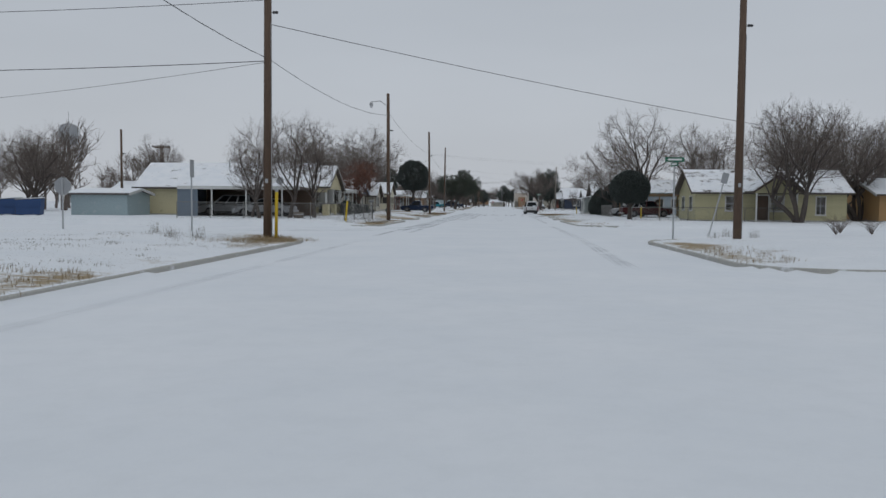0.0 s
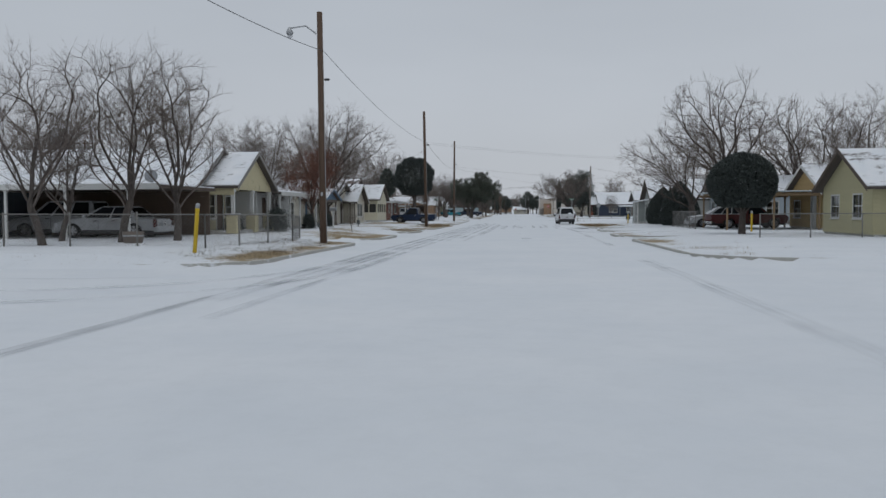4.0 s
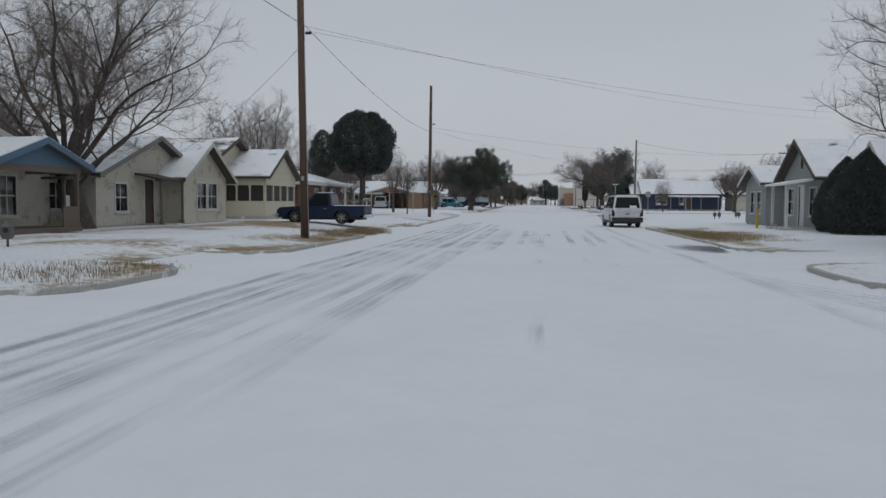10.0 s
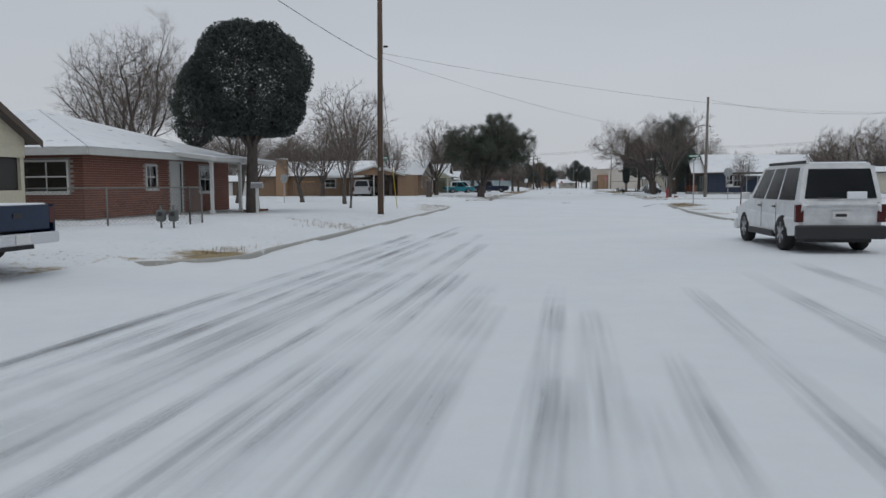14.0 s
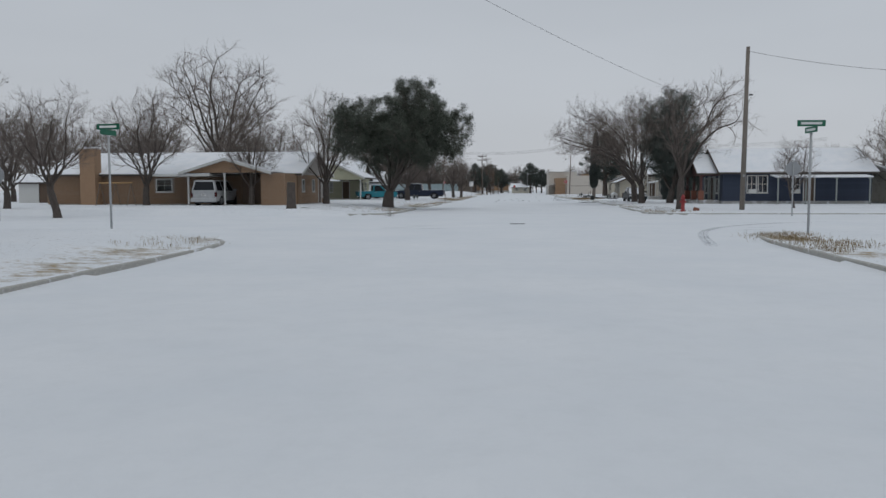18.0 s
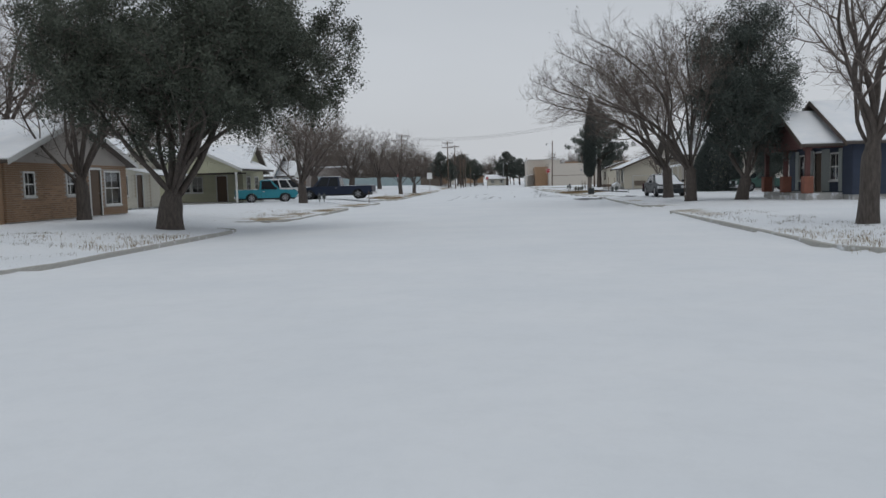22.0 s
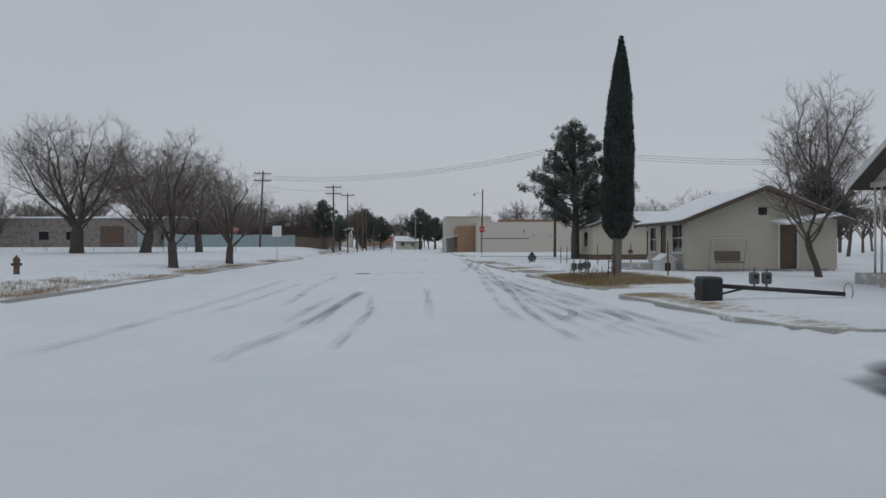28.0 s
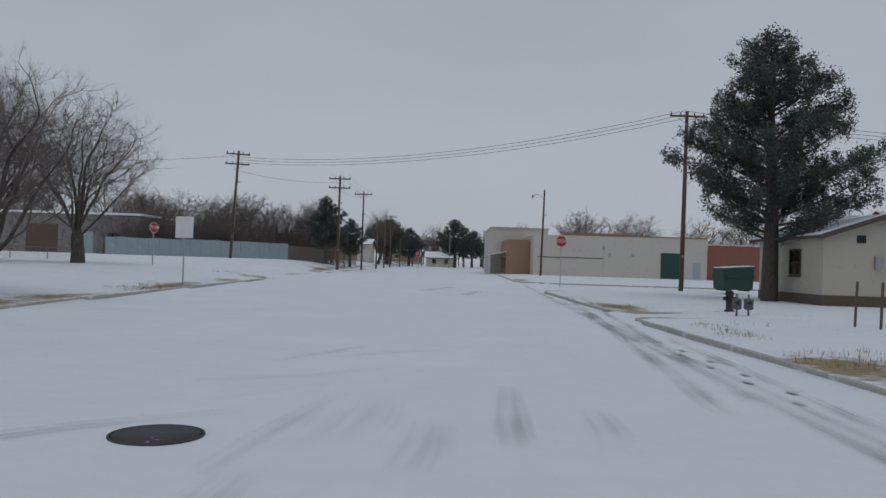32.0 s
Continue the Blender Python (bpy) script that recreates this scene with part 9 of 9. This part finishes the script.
# wheel lanes along the first blocks: pairs of narrow pressed lines
for x0, y0, x1, y1, w, mat, k, st in (
        (-5.55, 34, -5.75, 122, 0.24, "track_dark", 0.05, 1.0), (-5.2, 40, -5.3, 120, 0.3, "track", 0.1, 0.9), (-4.85, 44, -4.95, 126, 0.22, "track_dark", 0.1, 0.95),
        (-4.5, 38, -4.6, 124, 0.25, "track", 0.12, 0.8), (-4.1, 66, -4.1, 116, 0.3, "track_dark", 0.0, 0.45), (-3.65, 70, -3.7, 122, 0.22, "track", 0.05, 0.9), (-3.2, 66, -3.2, 118, 0.26, "track_dark", 0.06, 0.6),
        (-2.9, 74, -2.85, 112, 0.3, "track", 0.0, 0.8), (-2.1, 92, -2.0, 108, 0.3, "track", 0.0, 0.7), (-1.3, 95, -1.3, 110, 0.25, "track", 0.0, 0.7),
        (-0.6, 94, -0.65, 104, 0.3, "track", 0.0, 0.7), (0.5, 95, 0.45, 104, 0.2, "track", 0.0, 0.7), (1.1, 95, 1.2, 104, 0.25, "track", 0.0, 0.7), (2.4, 92, 2.4, 104, 0.25, "track", 0.0, 0.6),
        (-4.3, 94, -4.3, 114, 0.4, "track_dark", 0.0, 0.4), (-2.4, 95, -2.3, 110, 0.4, "track_dark", 0.0, 0.4), (-0.9, 96, -0.9, 108, 0.3, "track_dark", 0.0, 0.4), (0.5, 96, 0.5, 110, 0.25, "track_dark", 0.0, 0.5), (1.6, 97, 1.7, 112, 0.3, "track_dark", 0.0, 0.6), (2.9, 99, 2.9, 114, 0.35, "track_dark", 0.0, 0.55),
        (3.3, 60, 3.1, 100, 0.3, "track", 0.15, 0.6), (2.9, 18, 3.2, 52, 0.4, "track", 0.2, 0.6), (-5.6, 6, -5.4, 30, 0.3, "track", 0.1, 0.4)):
    lane(x0, y0, x1, y1, w * 1.35, mat, k, 0.010 + 0.0007 * w * 10, st)
# patches where the streaks are bared
for x, y, w, ln in ((-0.64, 87.2, 0.3, 2.2), (-0.6, 77.0, 0.2, 2.5), (-1.2, 100.5, 0.3, 4), (-0.3, 101.5, 0.3, 4), (0.5, 87.4, 0.22, 2.4), (1.1, 87.0, 0.25, 1.8), (-2.0, 95, 0.4, 4), (-3.6, 93, 0.5, 6), (-4.2, 72.5, 0.35, 5)):
    track([(x, y), (x, y + ln / 2), (x + 0.02, y + ln)], w, "track_dark", z=0.02, step=0.4, strength=0.6)
# turning tracks at the first crossing and at the driveways
track([(-14, 41), (-10, 41.5), (-7, 43.5), (-5.4, 48), (-5.0, 56)], 0.4, "track", z=0.02)
track([(-14, 39), (-9, 39.6), (-6, 41.8), (-4.6, 46), (-4.3, 54)], 0.4, "track", z=0.022)
track([(-13, 44.2), (-10, 44.0), (-8.0, 44.6)], 0.35, "track_dark", z=0.024, strength=0.7)
for k in range(4):
    track([(10.0, 76.6 + k * 0.8), (6.5, 77.2 + k * 0.8), (4.4, 79.6 + k * 0.9), (3.2, 84 + k)], 0.25, "track", z=0.02 + 0.002 * k)
# tracks along the right after the twin trees, curving into the drives
for pts, w, mat, st in (
        ([(3.25, 226), (3.2, 233), (3.22, 238), (3.3, 246), (3.7, 262), (4.2, 278), (5.0, 300)], 0.24, "track_dark", 0.85), ([(3.75, 226), (3.65, 234), (3.55, 242), (3.8, 256), (4.4, 278)], 0.2, "track_dark", 0.75), ([(4.1, 226), (4.0, 232.5), (3.9, 240), (4.1, 252)], 0.18, "track", 0.9),
        ([(2.35, 228), (2.4, 233), (2.68, 238.6), (3.15, 249)], 0.22, "track_dark", 0.6), ([(0.66, 229), (0.7, 237), (0.7, 240)], 0.2, "track", 0.8),
        ([(-2.05, 228), (-1.97, 231.6), (-1.8, 236)], 0.22, "track_dark", 0.75), ([(-1.45, 228), (-1.45, 232), (-1.42, 234), (-1.22, 237), (-1.1, 239)], 0.24, "track_dark", 0.75), ([(-0.62, 229), (-0.66, 232), (-0.9, 237)], 0.16, "track", 0.8),
        ([(-2.7, 232), (-2.85, 236), (-3.1, 241), (-3.2, 250)], 0.24, "track", 0.9), ([(-4.7, 224), (-4.6, 234), (-4.9, 246)], 0.3, "track", 0.7), ([(-3.9, 230), (-3.8, 238), (-3.9, 244)], 0.25, "track", 0.7)):
    track(pts, w * 1.4, mat, z=0.012 + w * 0.02, strength=st)
track([(-4.6, 251.3), (-3.0, 253.2), (-1.6, 254.2)], 0.35, "track", z=0.02)
track([(-3.0, 255.6), (-1.6, 256.4), (-0.6, 257.4)], 0.35, "track_dark", z=0.022, strength=0.6)
track([(-2.0, 257.8), (-0.8, 259.0), (0.1, 259.6)], 0.4, "track_dark", z=0.024, strength=0.6)
for x, y in ((-1.2, 253.2), (-0.7, 253.6), (-0.3, 252.8), (0.5, 254), (1.3, 253.5), (-1.5, 250.8)):
    track([(x, y - 0.8), (x + 0.1, y), (x + 0.15, y + 1.2)], 0.45, "track_dark", z=0.026, step=0.3, strength=0.55)
for x, y in ((-6.0, 159), (-5.2, 160.5), (-4.6, 158.6), (6.5, 158), (7.4, 160), (8.2, 164)):
    track([(x - 0.6, y), (x, y + 0.3), (x + 0.7, y + 0.4)], 0.4, "track", z=0.02, step=0.3)
track([(12, 166), (8, 163), (5.0, 158), (3.4, 150)], 0.4, "track", z=0.016)
# a car's turn into the drive, doubling over itself
for pts, w, st in (([(4.5, 263), (3.45, 242.6), (2.95, 234), (2.75, 229.4), (2.8, 225.5)], 0.2, 0.9), ([(3.6, 240), (3.4, 234), (3.7, 231.2), (3.45, 229.5), (2.8, 228.2)], 0.2, 0.9), ([(3.9, 239.3), (4.5, 235), (4.45, 229.5), (4.1, 228.2), (3.4, 226.9)], 0.24, 1.0),
                   ([(3.7, 244.4), (4.1, 234.3), (4.45, 228.8), (4.6, 225.0)], 0.18, 1.0), ([(4.4, 247.2), (4.72, 235.8), (4.85, 229.2), (5.1, 225.5)], 0.18, 1.0), ([(3.5, 228.2), (4.7, 228.0), (6.4, 227.9)], 0.16, 0.8), ([(3.3, 227.4), (4.25, 227.2), (6.2, 227.0)], 0.16, 0.8),
                   ([(-2.0, 223.5), (-1.97, 225), (-1.7, 227), (-1.45, 232.2), (-1.3, 238)], 0.24, 0.9), ([(-0.75, 224.5), (-0.66, 227.4), (-0.52, 232.2)], 0.2, 0.7)):
    track(pts, w, "track_dark", z=0.03 + w * 0.02, step=0.4, strength=st, crisp=True)
# scuffed marks round the last manhole and across the roadway
for pts, w, st in (([(-2.42, 257.4), (-1.96, 258.5), (-1.3, 259.7)], 0.2, 1.0), ([(-2.3, 257.9), (-1.8, 258.9), (-1.3, 259.9)], 0.16, 0.9), ([(-2.4, 254.4), (-2.0, 254.9), (-1.5, 255.4)], 0.18, 0.9), ([(-1.6, 251.8), (-1.45, 253.1), (-1.25, 254.4), (-1.05, 255.3)], 0.2, 1.0),
                   ([(-0.95, 252.6), (-0.8, 253.8), (-0.7, 255.2)], 0.35, 0.7), ([(-0.5, 253.2), (-0.4, 254.4)], 0.25, 0.6), ([(0.55, 252.8), (0.62, 254.4), (0.7, 256.0)], 0.3, 0.7), ([(0.0, 252.5), (0.02, 254.0)], 0.16, 0.7),
                   ([(2.75, 254.5), (2.95, 256.5), (3.34, 260.7), (4.0, 268), (5.1, 281)], 0.28, 1.0), ([(3.3, 255.0), (3.6, 258.0), (4.2, 264), (5.4, 279)], 0.2, 1.0), ([(-1.4, 284), (-0.6, 288), (0.4, 292)], 0.5, 0.7), ([(0.6, 281), (1.4, 286)], 0.5, 0.7)):
    track(pts, w * 1.3, "track_dark", z=0.018 + w * 0.02, step=0.4, strength=st)
# footprints by the kerb at the end
foot = thing("footprints", Matrix(), "line of footprints in the snow by the kerb", "footprints", kind="stuff")
fv, ff = [], []
for k in range(12):
    cx, cy = 4.0 + (0.12 if k % 2 else -0.12), 255.5 + 0.75 * k
    b = len(fv)
    for i in range(10):
        a = i * math.tau / 10
        fv.append((cx + 0.055 * math.cos(a), cy + 0.14 * math.sin(a), 0.022))
    ff.append(tuple(range(b, b + 10)))
part("prints", mesh_of("prints", fv, ff, M["footprint"]), None, foot)


def manhole(x, y, r=0.33, lid="dusted_iron"):
    e = thing("manhole_cover", pose(x, y, 0.004), "dark iron manhole cover bared of snow", "manhole cover", kind="structure")
    part("lid", lathe(bmesh.new(), [(r - 0.03, 0.0), (r - 0.03, 0.010), (0.02, 0.011)], 28), M[lid], e)
    part("rim", lathe(bmesh.new(), [(r, 0.0), (r, 0.010), (r - 0.016, 0.012), (r - 0.016, 0.0)], 28), M[lid], e)
    if lid == "dusted_iron":
        st2 = bmesh.new()
        for k in range(-3, 4):
            ln = math.sqrt(max(0, (r * 0.85) ** 2 - (k * 0.085) ** 2))
            box(st2, -ln, ln, k * 0.085 - 0.012, k * 0.085 + 0.012, 0.0111, 0.014)
        part("ribs", st2, M[lid], e)


manhole(-0.17, 69.83, 0.27)
manhole(-1.5, 163.4, 0.32, "iron")
manhole(-2.28, 253.0, 0.37, "asphalt")


def bare_patch(x, y, rx, ry, seed, label="patch of wet asphalt bared of snow"):
    rng = random.Random(seed)
    n = 26
    v = [(x, y, ground_z(x, y) + 0.016)]
    fade = [1.0]
    ring = []
    for q, w in ((0.84, 1.0), (1.0, 0.0)):
        for k in range(n):
            a = k * math.tau / n
            rr = q * (1 + 0.45 * noise.noise((math.cos(a) * 1.5, math.sin(a) * 1.5, seed)))
            qx, qy = x + rx * rr * math.cos(a), y + ry * rr * math.sin(a)
            v.append((qx, qy, ground_z(qx, qy) + 0.016))
            fade.append(w)
    f = [(0, 1 + k, 1 + (k + 1) % n) for k in range(n)] + [(1 + k, 1 + n + k, 1 + n + (k + 1) % n, 1 + (k + 1) % n) for k in range(n)]
    me = mesh_of("bare_patch", v, f, M["patch"])
    a = me.attributes.new("fade", "FLOAT", "POINT")
    a.data.foreach_set("value", fade)
    b = me.attributes.new("along", "FLOAT_VECTOR", "POINT")
    b.data.foreach_set("vector", [c for q in v for c in (q[0], q[1], 0)])
    return tagged(new("bare_patch", me), label, "bare asphalt", kind="structure")


M["patch"] = track_mark("bare_asphalt", (0.085, 0.085, 0.09), 2.0, 0.2, 0.35, 1.0)
bare_patch(4.3, 95.4, 0.95, 2.1, 3)
bare_patch(5.7, 219.9, 1.1, 3.6, 4)
bare_patch(8.5, 220.6, 0.75, 2.8, 5)


# ---- dead grass and weeds on the verges ----
def tufts(name, label, spots, mat, hmin, hmax, blades, spread, seed):
    g = random.Random(seed)
    v, f = [], []
    for x, y in spots:
        z = ground_z(x, y)
        for k in range(blades):
            bx, by = x + g.gauss(0, spread), y + g.gauss(0, spread)
            a = g.uniform(0, math.tau)
            h = g.uniform(hmin, hmax)
            lx, ly = math.cos(a) * h * 0.6, math.sin(a) * h * 0.6
            w = 0.0045
            b = len(v)
            sx, sy = -math.sin(a) * w, math.cos(a) * w
            v += [(bx - sx, by - sy, z - 0.02), (bx + sx, by + sy, z - 0.02), (bx + lx * 0.4 + sx * 0.7, by + ly * 0.4 + sy * 0.7, z + h * 0.7), (bx + lx * 0.4 - sx * 0.7, by + ly * 0.4 - sy * 0.7, z + h * 0.7), (bx + lx, by + ly, z + h)]
            f += [(b, b + 1, b + 2, b + 3), (b + 3, b + 2, b + 4)]
    return tagged(new(name, mesh_of(name, v, f, M[mat])), label, "dead grass", kind="stuff")


rs = random.Random(5)
spots = []
for line, sign, gaps in ((kerb_left, -1, GAPS_LEFT), (kerb_right, 1, GAPS_RIGHT)):
    for k in range(4200):
        y = rs.uniform(6, 300)
        s = abs(rs.gauss(0, 1.2)) + 0.15
        x = line(y) + sign * s
        if any(a - 1.5 < y < b + 1.5 for a, b, _, _ in gaps):
            continue
        if noise.noise((x * 0.22, y * 0.13, 3.1)) + 0.4 * noise.noise((x * 0.5, y * 0.4, 7.7)) > 0.2 and not (sign > 0 and 192 < y < 238) and not (sign < 0 and 127 < y < 147):
            spots.append((x, y))
tufts("dead_grass", "tufts of straw-coloured dead grass poking through snow", spots, "straw", 0.04, 0.13, 9, 0.12, 6)
weeds = [(kerb_left(y) - s, y) for y, s in ((rs.uniform(49, 62), rs.uniform(0.6, 3.2)) for _ in range(150))]
weeds += [(kerb_left(y) - s, y) for y, s in ((rs.uniform(100.2, 101.6), rs.uniform(0.2, 2.6)) for _ in range(40))]
weeds += [(kerb_left(y) - s, y) for y, s in ((rs.uniform(174, 184), rs.uniform(0.8, 6)) for _ in range(60))]
weeds += [(kerb_left(y) - s, y) for y, s in ((rs.uniform(14, 28), rs.uniform(0.5, 7)) for _ in range(70))]
weeds += [(kerb_right(y) + s, y) for y, s in ((rs.uniform(178, 192), rs.uniform(0.4, 2.6)) for _ in range(50))]
tufts("dead_weeds", "scrubby dark dead weeds on the verge", weeds, "weed", 0.02, 0.065, 22, 0.2, 7)
tall = [(kerb_left(y) - rs.uniform(0.4, 2.6), y) for y in (rs.uniform(231, 243) for _ in range(160))] + [(kerb_left(y) - rs.uniform(0.2, 2.4), y) for y in (rs.uniform(97, 101.4) for _ in range(26))]
tall += [(kerb_left(y) - rs.uniform(0.2, 2.0), y) for y in (rs.uniform(25.0, 29.6) for _ in range(60))] + [(kerb_right(y) + rs.uniform(0.2, 1.6), y) for y in (rs.uniform(148.0, 154.6) for _ in range(60))] + [(kerb_left(y) - rs.uniform(0.4, 2.2), y) for y in (rs.uniform(81, 84.4) for _ in range(40))]
tufts("tall_dead_grass", "long straw-yellow dead grass round the cypress and on verges", tall, "straw", 0.03, 0.12, 40, 0.3, 8)
tufts("lone_weeds", "a few lone dead weed stalks in the corner snow", [(-10.5, 24.6), (-9.9, 25.2), (-12.2, 27), (10.4, 37.6), (8.8, 33.8), (11.2, 36.2), (-21, 30), (-17.5, 19), (-8.6, 172.9)], "weed", 0.15, 0.5, 40, 0.13, 9)
tufts("tall_weeds", "tall dry weed stalks standing in the dead grass", [(rs.gauss(6.7, 0.4), rs.gauss(243.6, 1.0)) for _ in range(14)], "weed", 0.25, 0.75, 14, 0.12, 15)
tufts("matted_grass", "matted straw-brown dead grass round the cypress trunk", [(rs.uniform(6.0, 9.6), rs.uniform(239.4, 248.4)) for _ in range(520)], "straw", 0.03, 0.13, 40, 0.3, 11)
tufts("island_grass", "flattened straw-yellow dead grass on the kerbed verge", [(kerb_right(y) + abs(rs.gauss(0.9, 1.2)) + 0.2, y) for y in (rs.uniform(97.5, 111) for _ in range(220))], "straw", 0.03, 0.1, 30, 0.25, 14)
tufts("straw_clump", "bushy clump of straw-yellow dead grass at the kerb end", [(rs.gauss(-8.5, 0.45), rs.gauss(104.0, 1.1)) for _ in range(110)], "straw", 0.08, 0.32, 40, 0.16, 12)
